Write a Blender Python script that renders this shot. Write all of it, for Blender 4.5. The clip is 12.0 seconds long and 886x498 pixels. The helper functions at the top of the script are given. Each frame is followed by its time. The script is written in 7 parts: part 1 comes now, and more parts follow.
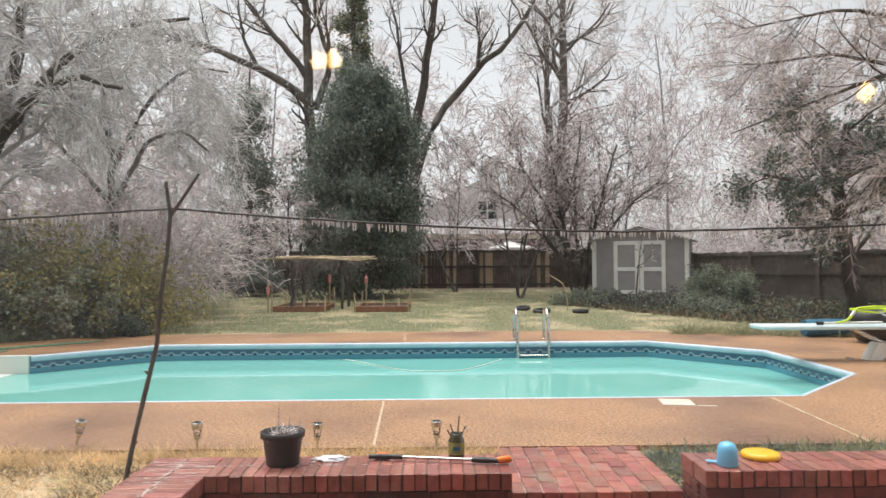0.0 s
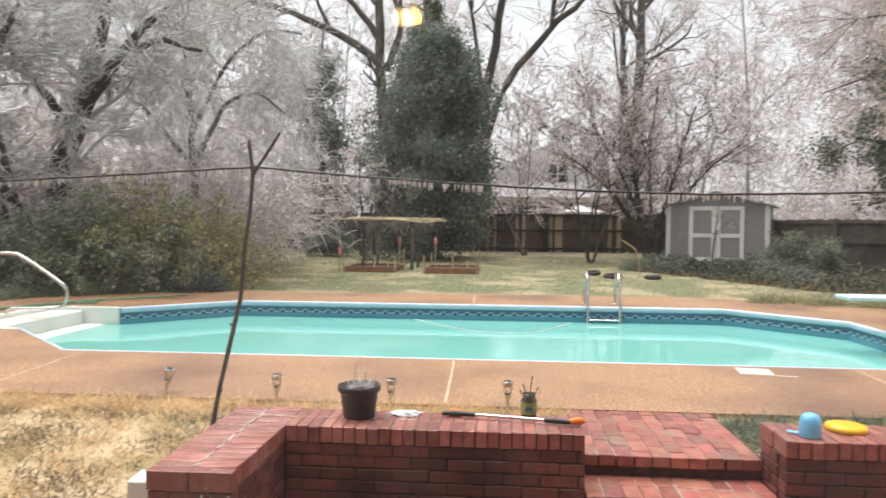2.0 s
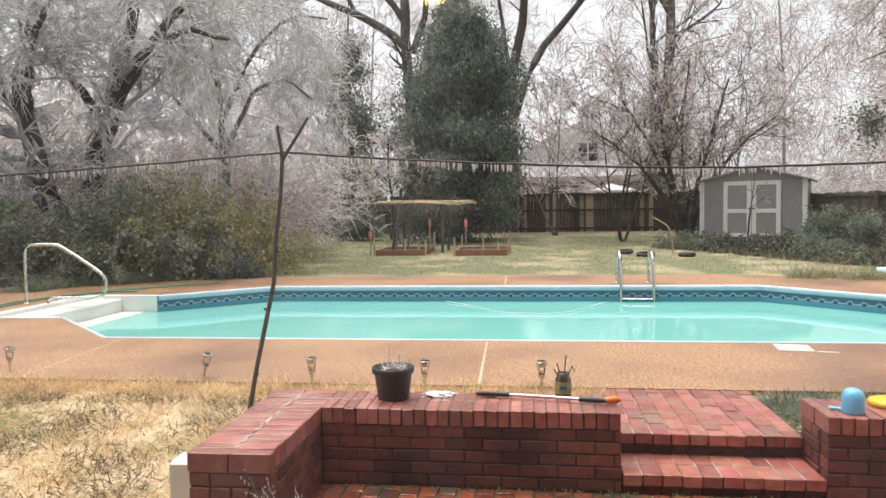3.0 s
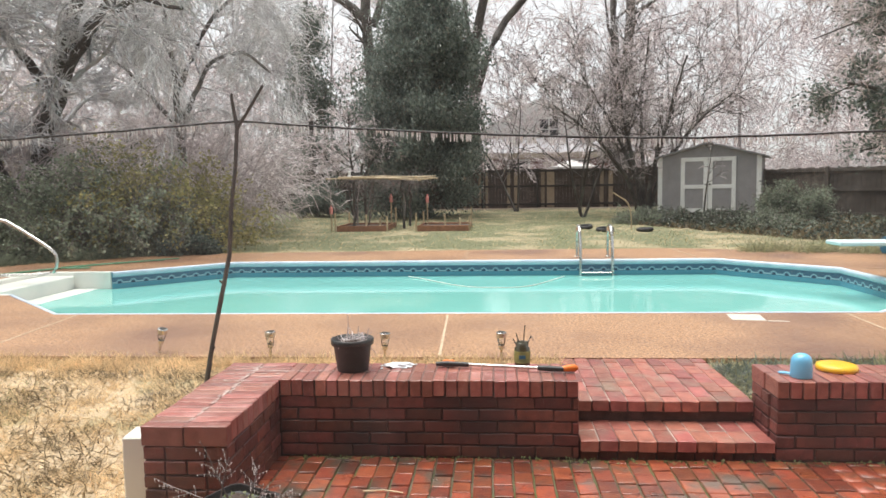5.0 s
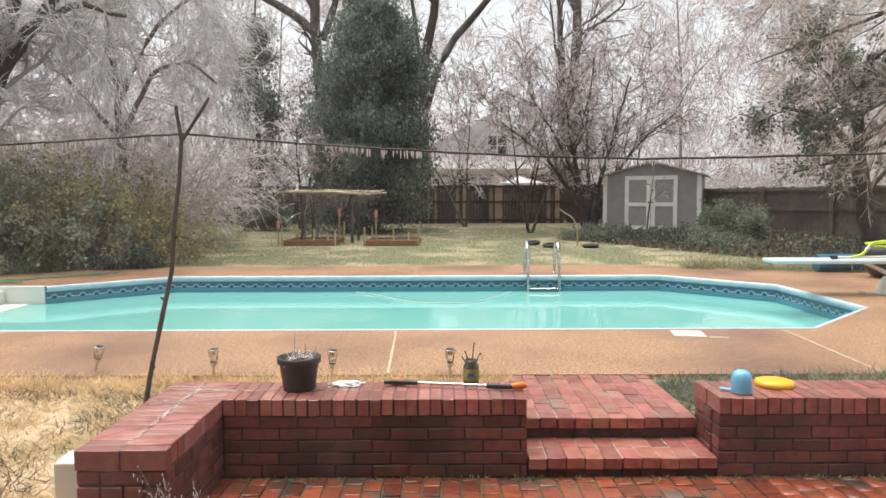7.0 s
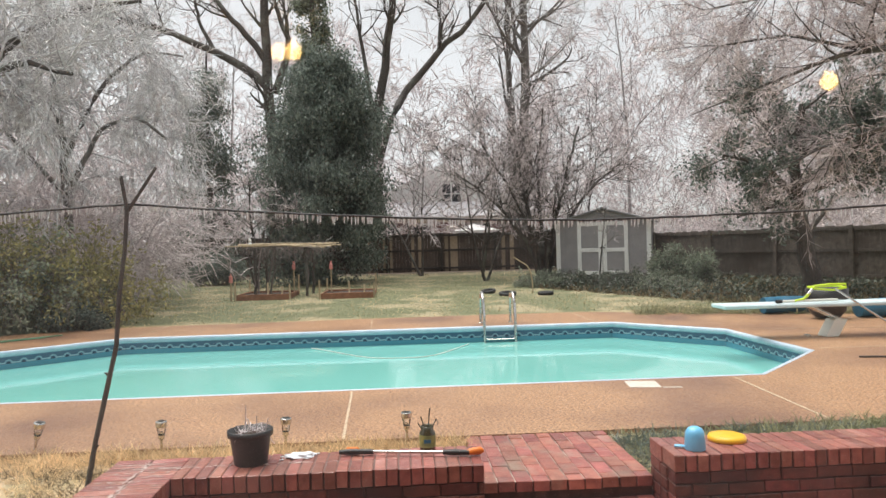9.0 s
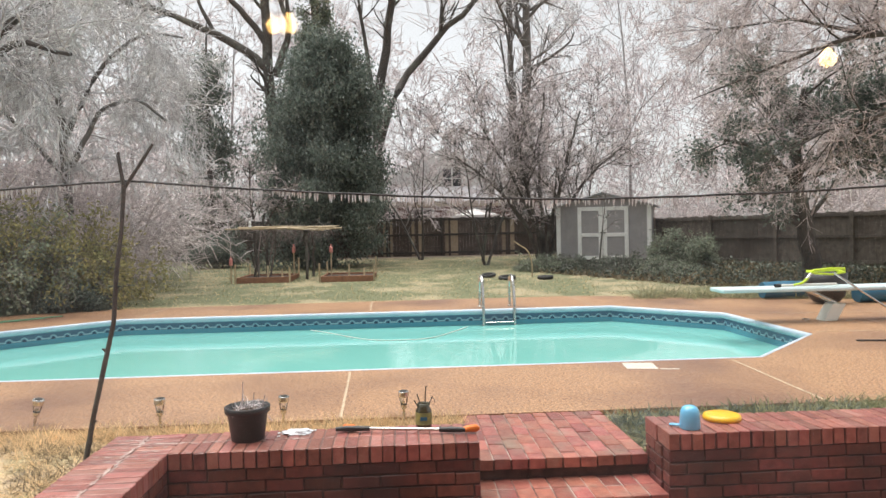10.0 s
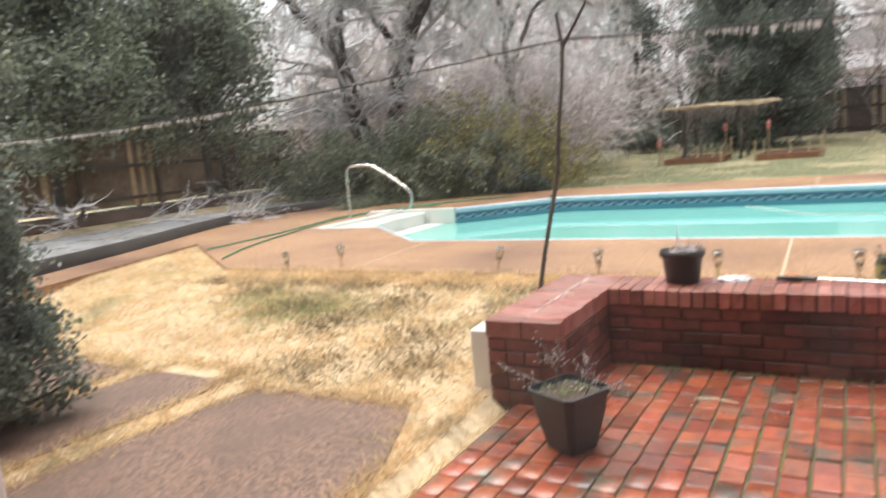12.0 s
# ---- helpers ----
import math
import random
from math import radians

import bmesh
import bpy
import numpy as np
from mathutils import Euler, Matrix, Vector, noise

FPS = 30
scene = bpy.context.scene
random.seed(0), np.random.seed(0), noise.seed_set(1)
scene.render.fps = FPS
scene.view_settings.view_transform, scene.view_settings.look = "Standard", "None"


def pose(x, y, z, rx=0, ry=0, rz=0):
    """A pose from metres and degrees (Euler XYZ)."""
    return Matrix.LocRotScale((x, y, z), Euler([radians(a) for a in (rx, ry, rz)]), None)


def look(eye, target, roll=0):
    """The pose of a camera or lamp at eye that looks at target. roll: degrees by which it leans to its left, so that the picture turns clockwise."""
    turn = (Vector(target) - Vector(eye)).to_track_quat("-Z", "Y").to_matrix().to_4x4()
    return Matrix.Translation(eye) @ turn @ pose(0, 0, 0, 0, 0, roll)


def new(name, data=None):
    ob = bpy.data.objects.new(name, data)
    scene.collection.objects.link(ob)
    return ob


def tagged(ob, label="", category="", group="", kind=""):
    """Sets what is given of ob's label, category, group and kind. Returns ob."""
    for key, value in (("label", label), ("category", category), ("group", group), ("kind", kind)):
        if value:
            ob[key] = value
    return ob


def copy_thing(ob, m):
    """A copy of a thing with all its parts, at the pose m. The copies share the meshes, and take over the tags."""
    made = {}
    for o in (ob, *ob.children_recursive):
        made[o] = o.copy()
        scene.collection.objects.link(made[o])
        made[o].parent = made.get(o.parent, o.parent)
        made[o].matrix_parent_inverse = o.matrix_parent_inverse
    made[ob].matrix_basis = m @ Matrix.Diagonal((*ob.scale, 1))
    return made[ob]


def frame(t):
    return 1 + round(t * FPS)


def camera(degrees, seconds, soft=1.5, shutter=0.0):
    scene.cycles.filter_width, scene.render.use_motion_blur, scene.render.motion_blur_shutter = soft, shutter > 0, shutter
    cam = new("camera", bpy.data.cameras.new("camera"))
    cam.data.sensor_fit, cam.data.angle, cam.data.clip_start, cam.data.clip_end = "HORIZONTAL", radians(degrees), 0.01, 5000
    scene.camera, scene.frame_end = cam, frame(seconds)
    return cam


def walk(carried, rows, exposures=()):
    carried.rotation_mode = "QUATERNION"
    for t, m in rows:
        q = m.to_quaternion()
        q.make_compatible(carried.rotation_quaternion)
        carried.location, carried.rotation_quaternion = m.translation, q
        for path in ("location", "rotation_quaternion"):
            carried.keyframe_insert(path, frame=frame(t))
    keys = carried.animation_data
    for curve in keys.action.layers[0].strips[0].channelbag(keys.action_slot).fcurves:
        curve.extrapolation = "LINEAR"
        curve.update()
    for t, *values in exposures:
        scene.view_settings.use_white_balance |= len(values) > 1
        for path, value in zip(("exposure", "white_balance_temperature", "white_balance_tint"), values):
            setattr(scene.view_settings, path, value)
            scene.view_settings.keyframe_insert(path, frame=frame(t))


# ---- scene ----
cam = camera(64.4, 12.0, shutter=0.5)
PATH = [
    (0, (0.077, 0.544, 1.572), (0.102, 2.543, 1.619), -0.4),
    (0.5, (0.096, 0.509, 1.589), (0.072, 2.509, 1.611), -1.2),
    (1, (0.15, 0.501, 1.583), (0.24, 2.498, 1.534), -0.3),
    (1.5, (0.091, 0.52, 1.6), (0.124, 2.52, 1.561), 0.2),
    (2, (0.031, 0.543, 1.556), (-0.136, 2.535, 1.498), 0.5),
    (2.5, (0.027, 0.547, 1.539), (-0.215, 2.53, 1.446), 0.3),
    (3, (0.029, 0.557, 1.545), (-0.224, 2.538, 1.438), -0.9),
    (5, (0.044, 0.581, 1.506), (-0.103, 2.568, 1.332), -0.9),
    (5.5, (0.043, 0.586, 1.507), (-0.048, 2.576, 1.325), -0.9),
    (6, (0.042, 0.597, 1.512), (-0.012, 2.588, 1.333), -0.6),
    (6.5, (0.043, 0.599, 1.512), (0.017, 2.592, 1.348), -0.3),
    (7, (0.036, 0.598, 1.52), (0.036, 2.593, 1.386), -0.2),
    (9, (0.063, 0.595, 1.625), (0.188, 2.591, 1.621), -1.5),
    (9.5, (0.073, 0.592, 1.609), (0.198, 2.588, 1.588), -1.3),
    (10, (0.083, 0.595, 1.585), (0.205, 2.591, 1.539), -1.2),
    (10.5, (0.067, 0.583, 1.552), (0.002, 2.582, 1.506), 0.5),
    (11, (0.039, 0.544, 1.511), (-0.4, 2.493, 1.434), 1.2),
    (11.5, (0.034, 0.502, 1.438), (-0.759, 2.331, 1.274), -2.5),
    (11.8, (0.061, 0.449, 1.408), (-0.862, 2.208, 1.175), -3.9),
    (12, (0.065, 0.484, 1.333), (-0.947, 2.185, 1.047), -5.0),
]
walk(cam, [(t, look(eye, target, roll)) for t, eye, target, roll in PATH],
     exposures=[(0, 0.72), (0.5, 0.74), (1.2, 0.93), (2.5, 0.95), (7, 0.9), (9, 0.74), (9.5, 0.76), (10.5, 0.92), (11, 1.0), (12, 1.12)])

# ---- light ----
world = bpy.data.worlds.new("overcast")
scene.world = world
world.use_nodes = True
wn, wl = world.node_tree.nodes, world.node_tree.links
sky = wn.new("ShaderNodeTexSky")
sky.sky_type = "NISHITA"
sky.sun_disc = False
sky.sun_elevation, sky.sun_rotation = radians(76), radians(-45)
sky.air_density, sky.dust_density, sky.ozone_density = 1.0, 1.5, 1.0
soft_sky = wn.new("ShaderNodeHueSaturation")
soft_sky.inputs["Saturation"].default_value = 0.10
wl.new(sky.outputs[0], soft_sky.inputs["Color"])
wl.new(soft_sky.outputs[0], wn["Background"].inputs[0])
wn["Background"].inputs[1].default_value = 0.112
sun = new("sun", bpy.data.lights.new("sun", "SUN"))
sun.data.energy, sun.data.angle, sun.data.color = 2.7, radians(60), (1.0, 0.96, 0.9)
sun.matrix_world = look((-7, 15, 40), (0, 8, 0))


# ---- materials ----
def material(name, c1, c2=None, scale=8.0, rough=0.7, bump=0.15, bscale=60.0, metal=0.0, rnd=0.0, island=False,
             c3=None, scale3=0.8, lo3=0.5, hi3=0.7, coat=0.0, spec=0.5, rvar=0.15, rndhue=0.0, sharp=0.2):
    """Base colour with grain (c1-c2), patches (c3), per-object variation and fine relief, in world metres."""
    m = bpy.data.materials.new(name)
    m.use_nodes = True
    n, l = m.node_tree.nodes, m.node_tree.links
    b = n["Principled BSDF"]
    geo = n.new("ShaderNodeNewGeometry")
    c2 = c2 or tuple(x * 0.75 for x in c1)

    def tex(sc, det=6):
        t = n.new("ShaderNodeTexNoise")
        t.inputs["Scale"].default_value, t.inputs["Detail"].default_value = sc, det
        l.new(geo.outputs["Position"], t.inputs["Vector"])
        return t

    def mix(fac, a, bb):
        x = n.new("ShaderNodeMix")
        x.data_type = "RGBA"
        l.new(fac, x.inputs[0])
        for s, v in ((6, a), (7, bb)):
            if isinstance(v, tuple):
                x.inputs[s].default_value = (*v, 1)
            else:
                l.new(v, x.inputs[s])
        return x.outputs[2]

    def ramp(fac, lo, hi):
        r = n.new("ShaderNodeMapRange")
        r.inputs[1].default_value, r.inputs[2].default_value = lo, hi
        l.new(fac, r.inputs[0])
        return r.outputs[0]

    grain = tex(scale)
    col = mix(ramp(grain.outputs[0], 0.5 - sharp, 0.5 + sharp), c1, c2)
    if c3:
        col = mix(ramp(tex(scale3, 5).outputs[0], lo3, hi3), col, c3)
    if rnd or rndhue or island:
        hs = n.new("ShaderNodeHueSaturation")
        src = geo.outputs["Random Per Island"] if island else n.new("ShaderNodeObjectInfo").outputs["Random"]
        r = n.new("ShaderNodeMapRange")
        r.inputs[3].default_value, r.inputs[4].default_value = 1 - rnd, 1 + rnd
        l.new(src, r.inputs[0])
        l.new(r.outputs[0], hs.inputs["Value"])
        if rndhue:
            frac = n.new("ShaderNodeMath")
            frac.operation = "MULTIPLY"
            frac.inputs[1].default_value = 17.3
            l.new(src, frac.inputs[0])
            f2 = n.new("ShaderNodeMath")
            f2.operation = "FRACT"
            l.new(frac.outputs[0], f2.inputs[0])
            r2 = n.new("ShaderNodeMapRange")
            r2.inputs[3].default_value, r2.inputs[4].default_value = 0.5 - rndhue, 0.5 + rndhue
            l.new(f2.outputs[0], r2.inputs[0])
            l.new(r2.outputs[0], hs.inputs["Hue"])
        l.new(col, hs.inputs["Color"])
        col = hs.outputs[0]
    l.new(col, b.inputs["Base Color"])
    b.inputs["Metallic"].default_value = metal
    b.inputs["Coat Weight"].default_value = coat
    b.inputs["Coat Roughness"].default_value = 0.12
    b.inputs["Specular IOR Level"].default_value = spec
    rr = n.new("ShaderNodeMapRange")
    rr.inputs[3].default_value, rr.inputs[4].default_value = max(0.02, rough - rvar), min(1, rough + rvar)
    l.new(tex(scale * 0.4 + 0.5, 3).outputs[0], rr.inputs[0])
    l.new(rr.outputs[0], b.inputs["Roughness"])
    if bump:
        bp = n.new("ShaderNodeBump")
        bp.inputs["Strength"].default_value, bp.inputs["Distance"].default_value = bump, 0.01
        l.new(tex(bscale, 4).outputs[0], bp.inputs["Height"])
        l.new(bp.outputs[0], b.inputs["Normal"])
    return m


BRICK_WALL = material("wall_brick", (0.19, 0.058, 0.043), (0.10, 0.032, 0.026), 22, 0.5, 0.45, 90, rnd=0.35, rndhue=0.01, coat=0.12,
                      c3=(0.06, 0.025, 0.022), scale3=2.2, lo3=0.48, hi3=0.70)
# paler than the wall brick: the sky's sheen on wet cap tops, put into colour
CAP_BRICK = material("sky_sheen_cap_brick", (0.37, 0.135, 0.105), (0.22, 0.072, 0.056), 20, 0.36, 0.45, 80, rnd=0.3, rndhue=0.008, coat=0.3,
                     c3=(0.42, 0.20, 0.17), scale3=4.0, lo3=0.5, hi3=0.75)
BRICK_FLOOR = material("wet_paving_brick", (0.33, 0.082, 0.036), (0.18, 0.042, 0.023), 18, 0.32, 0.45, 80, rnd=0.42, rndhue=0.006, coat=0.6,
                       c3=(0.11, 0.075, 0.055), scale3=4.5, lo3=0.52, hi3=0.66)
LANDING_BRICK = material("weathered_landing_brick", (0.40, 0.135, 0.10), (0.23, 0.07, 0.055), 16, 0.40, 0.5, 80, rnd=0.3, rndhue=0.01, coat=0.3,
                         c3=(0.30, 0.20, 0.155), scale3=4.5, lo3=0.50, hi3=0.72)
MORTAR = material("mortar", (0.15, 0.09, 0.075), (0.06, 0.04, 0.036), 14, 0.9, 0.4, 120)
PALE_MORTAR = material("weathered_pale_mortar", (0.50, 0.42, 0.37), (0.28, 0.22, 0.19), 16, 0.85, 0.4, 120, c3=(0.10, 0.07, 0.06), scale3=5.0, lo3=0.45, hi3=0.6)
CAP_MORTAR = material("rain_darkened_mortar", (0.21, 0.115, 0.095), (0.11, 0.06, 0.05), 16, 0.6, 0.4, 120)
LIME_BLOOM = material("white_lime_bloom", (0.60, 0.50, 0.46), (0.36, 0.22, 0.19), 30, 0.8, 0.4, 120)
JOINT = material("mossy_joint_sand", (0.14, 0.12, 0.08), (0.06, 0.07, 0.03), 9, 0.9, 0.4, 120, c3=(0.09, 0.13, 0.03), scale3=2.0)
AGGREGATE = material("exposed_aggregate", (0.56, 0.325, 0.175), (0.18, 0.092, 0.05), 46, 0.45, 0.8, 60, c3=(0.17, 0.085, 0.055),
                     scale3=0.55, lo3=0.46, hi3=0.70, coat=0.05, sharp=0.105)
PATH_AGG = material("path_aggregate", (0.26, 0.15, 0.105), (0.085, 0.05, 0.037), 55, 0.6, 0.8, 90, c3=(0.12, 0.075, 0.055), scale3=2.2, lo3=0.45, hi3=0.75, sharp=0.11)
SEAM = material("pale_joint_filler", (0.58, 0.46, 0.33), (0.36, 0.26, 0.17), 20, 0.8, 0.2)
COPING = material("white_vinyl_coping", (0.60, 0.68, 0.77), (0.46, 0.56, 0.69), 6, 0.35, 0.05, coat=0.2)
FIBREGLASS = material("white_fibreglass", (0.80, 0.80, 0.74), (0.68, 0.70, 0.66), 3, 0.35, 0.05, coat=0.2)
CHROME = material("stainless_steel", (0.72, 0.71, 0.68), (0.58, 0.57, 0.54), 12, 0.25, 0.03, metal=1.0)
BARK = material("wet_bark", (0.085, 0.07, 0.06), (0.035, 0.03, 0.027), 14, 0.7, 0.9, 30, c3=(0.13, 0.13, 0.11), scale3=2.0)
LIGHT_BARK = material("grey_bark", (0.17, 0.15, 0.14), (0.08, 0.07, 0.065), 12, 0.7, 0.8, 30, c3=(0.24, 0.23, 0.22), scale3=1.5)
ICE_GREY = material("ice_coated_twig", (0.86, 0.85, 0.87), (0.50, 0.485, 0.49), 3, 0.25, 0, rnd=0.4, island=True, coat=0.4)
ICE_PINK = material("ice_coated_reddish_twig", (0.83, 0.76, 0.77), (0.52, 0.44, 0.44), 3, 0.25, 0, rnd=0.4, island=True, coat=0.4)
FAR_ICE = material("distant_iced_twig", (0.72, 0.635, 0.64), (0.44, 0.365, 0.365), 3, 0.3, 0, rnd=0.4, island=True, coat=0.3)
ICE_ROSE = material("thinly_iced_twig", (0.78, 0.69, 0.69), (0.34, 0.28, 0.275), 3, 0.3, 0, rnd=0.45, island=True, coat=0.4)
ICE_DARK = material("dark_wet_twig", (0.20, 0.165, 0.155), (0.09, 0.07, 0.065), 3, 0.35, 0, rnd=0.4, island=True, coat=0.3)
ICE = material("clear_icicle", (0.98, 0.98, 0.98), (0.93, 0.94, 0.95), 30, 0.12, 0, coat=0.5)
LEAF_DARK = material("dark_evergreen_leaf", (0.205, 0.24, 0.205), (0.11, 0.14, 0.12), 5, 0.5, 0, rnd=0.5, island=True, spec=0.4)
LEAF_OLIVE = material("olive_leaf", (0.44, 0.385, 0.17), (0.22, 0.215, 0.10), 1.2, 0.6, 0, rnd=0.5, island=True, spec=0.3)
LEAF_GREEN = material("frosted_leaf", (0.28, 0.31, 0.23), (0.145, 0.17, 0.125), 1.5, 0.55, 0, rnd=0.5, island=True, spec=0.3)
IVY_LEAF = material("dull_ivy_leaf", (0.115, 0.13, 0.095), (0.055, 0.066, 0.048), 1.5, 0.5, 0, rnd=0.55, island=True, spec=0.4)
LEAF_ICY = material("ice_glazed_leaf", (0.28, 0.31, 0.27), (0.15, 0.18, 0.145), 2.5, 0.25, 0, rnd=0.4, island=True, coat=0.4)
STRAW = material("dormant_grass_blade", (0.86, 0.68, 0.43), (0.62, 0.46, 0.27), 2.0, 0.6, 0, rnd=0.45, island=True)
STRAW_DULL = material("withered_brown_blade", (0.25, 0.19, 0.11), (0.13, 0.10, 0.06), 3.0, 0.7, 0, rnd=0.35, island=True)
FROST_WEED = material("frosted_olive_blade", (0.42, 0.40, 0.25), (0.22, 0.235, 0.12), 5.0, 0.5, 0, rnd=0.45, island=True)
WEED = material("frosted_green_blade", (0.23, 0.29, 0.10), (0.30, 0.31, 0.17), 2.5, 0.5, 0, rnd=0.4, island=True)
LAWN_BLADE = material("frosted_lawn_blade", (0.19, 0.215, 0.10), (0.32, 0.30, 0.18), 0.9, 0.5, 0, rnd=0.3, island=True)
FENCE = material("weathered_fence_board", (0.10, 0.075, 0.06), (0.045, 0.033, 0.028), 9, 0.75, 0.4, 50, rnd=0.35, c3=(0.15, 0.12, 0.10), scale3=1.0)
FENCE_NEW = material("new_pine_board", (0.36, 0.285, 0.205), (0.26, 0.20, 0.14), 9, 0.7, 0.3, 50, rnd=0.2)
FENCE_TAN = material("tan_fence_board", (0.125, 0.105, 0.087), (0.062, 0.051, 0.043), 8, 0.75, 0.4, 50, rnd=0.3, c3=(0.06, 0.045, 0.036), scale3=1.3)
SHED_GREY = material("grey_shed_siding", (0.31, 0.295, 0.30), (0.255, 0.245, 0.25), 4, 0.6, 0.15, 50)
WHITE_PAINT = material("white_paint", (0.80, 0.80, 0.79), (0.70, 0.70, 0.68), 5, 0.5, 0.1, 60)
DULL_WHITE = material("yellowed_white_plastic", (0.66, 0.61, 0.54), (0.54, 0.48, 0.41), 12, 0.5, 0.1, 60)
SHINGLE = material("grey_shingle", (0.30, 0.30, 0.31), (0.20, 0.20, 0.21), 14, 0.85, 0.4, 60)
FAR_ROOF = material("pale_wet_roof", (0.52, 0.51, 0.54), (0.42, 0.41, 0.44), 2, 0.5, 0.2, 30)
FAR_BRICK = material("far_house_brick", (0.24, 0.12, 0.10), (0.16, 0.08, 0.07), 10, 0.8, 0.2, 40)
CREAM = material("cream_trim", (0.62, 0.55, 0.44), (0.52, 0.46, 0.36), 5, 0.6, 0.1)
DARK_GLASS = material("dark_window_glass", (0.05, 0.055, 0.06), (0.03, 0.03, 0.035), 2, 0.08, 0)
SOIL = material("dark_mulch", (0.085, 0.055, 0.04), (0.04, 0.026, 0.02), 18, 0.9, 0.8, 60, c3=(0.12, 0.075, 0.055), scale3=0.7)
TIMBER = material("wet_dark_timber", (0.06, 0.05, 0.045), (0.03, 0.026, 0.023), 12, 0.8, 0.4, 50)
CEDAR = material("reddish_cedar_board", (0.33, 0.15, 0.08), (0.2, 0.09, 0.05), 9, 0.7, 0.3, 50)
CANE = material("bamboo_cane", (0.62, 0.50, 0.33), (0.42, 0.32, 0.19), 6, 0.5, 0.1, rnd=0.25)
BLACK_PLASTIC = material("black_plastic", (0.03, 0.028, 0.028), (0.02, 0.02, 0.02), 8, 0.4, 0.05)
BLUE_PLASTIC = material("sky_blue_plastic", (0.20, 0.58, 0.86), (0.15, 0.50, 0.80), 8, 0.3, 0.03, coat=0.3)
YELLOW_PLASTIC = material("yellow_plastic", (0.85, 0.50, 0.01), (0.78, 0.42, 0.01), 8, 0.35, 0.03, coat=0.2)
ORANGE_PLASTIC = material("orange_plastic", (0.82, 0.22, 0.02), (0.7, 0.17, 0.02), 8, 0.4, 0.03)
LIME_PLASTIC = material("lime_plastic", (0.62, 0.80, 0.03), (0.5, 0.68, 0.02), 8, 0.4, 0.03)
TEAL_FOAM = material("blue_vinyl_float", (0.03, 0.16, 0.26), (0.02, 0.10, 0.18), 3, 0.4, 0.05)
BOARD_PAINT = material("pale_blue_board_paint", (0.60, 0.70, 0.72), (0.50, 0.60, 0.63), 6, 0.5, 0.2, 80)
RUBBER = material("black_rubber", (0.02, 0.02, 0.02), (0.012, 0.012, 0.012), 20, 0.6, 0.2)
HOSE = material("green_garden_hose", (0.10, 0.27, 0.15), (0.07, 0.19, 0.11), 10, 0.4, 0.03)
WIRE = material("black_cable", (0.025, 0.022, 0.022), (0.015, 0.014, 0.014), 20, 0.5, 0.1)
PAPER = material("wet_tissue", (0.75, 0.77, 0.80), (0.62, 0.65, 0.70), 25, 0.4, 0.5, 60)
LABEL_GREEN = material("green_yellow_label", (0.36, 0.34, 0.10), (0.14, 0.17, 0.07), 25, 0.5, 0)
AMBER_GLASS = material("dark_amber_jar", (0.09, 0.08, 0.04), (0.05, 0.045, 0.025), 10, 0.15, 0, coat=0.5)
LILAC_ICE = material("icy_gravel_bed", (0.46, 0.47, 0.49), (0.20, 0.19, 0.19), 5, 0.3, 0.6, 30, c3=(0.26, 0.24, 0.23), scale3=1.2, coat=0.2)
ROOM_WALL = material("painted_room_wall", (0.30, 0.27, 0.24), (0.27, 0.25, 0.22), 4, 0.8, 0.1)
ROOM_FLOOR = material("dark_oak_floor", (0.14, 0.08, 0.045), (0.09, 0.05, 0.03), 6, 0.6, 0.1)
HOUSE_BRICK = material("house_wall_brick", (0.25, 0.08, 0.055), (0.16, 0.05, 0.04), 16, 0.7, 0.3, 60)
FRAME_PINK = material("off_white_window_frame", (0.74, 0.66, 0.62), (0.68, 0.6, 0.57), 5, 0.45, 0.05)


def let_light_through(m, share):
    """Thin blades and leaves pass part of the light on."""
    n, l = m.node_tree.nodes, m.node_tree.links
    b = n["Principled BSDF"]
    t, x = n.new("ShaderNodeBsdfTranslucent"), n.new("ShaderNodeMixShader")
    l.new(b.inputs["Base Color"].links[0].from_socket, t.inputs[0])
    x.inputs[0].default_value = share
    l.new(b.outputs[0], x.inputs[1])
    l.new(t.outputs[0], x.inputs[2])
    l.new(x.outputs[0], n["Material Output"].inputs[0])


for leafy in (STRAW, STRAW_DULL, WEED, FROST_WEED, LAWN_BLADE, LEAF_DARK, LEAF_OLIVE, LEAF_GREEN, LEAF_ICY):
    let_light_through(leafy, 0.45)
let_light_through(ICE, 0.5)


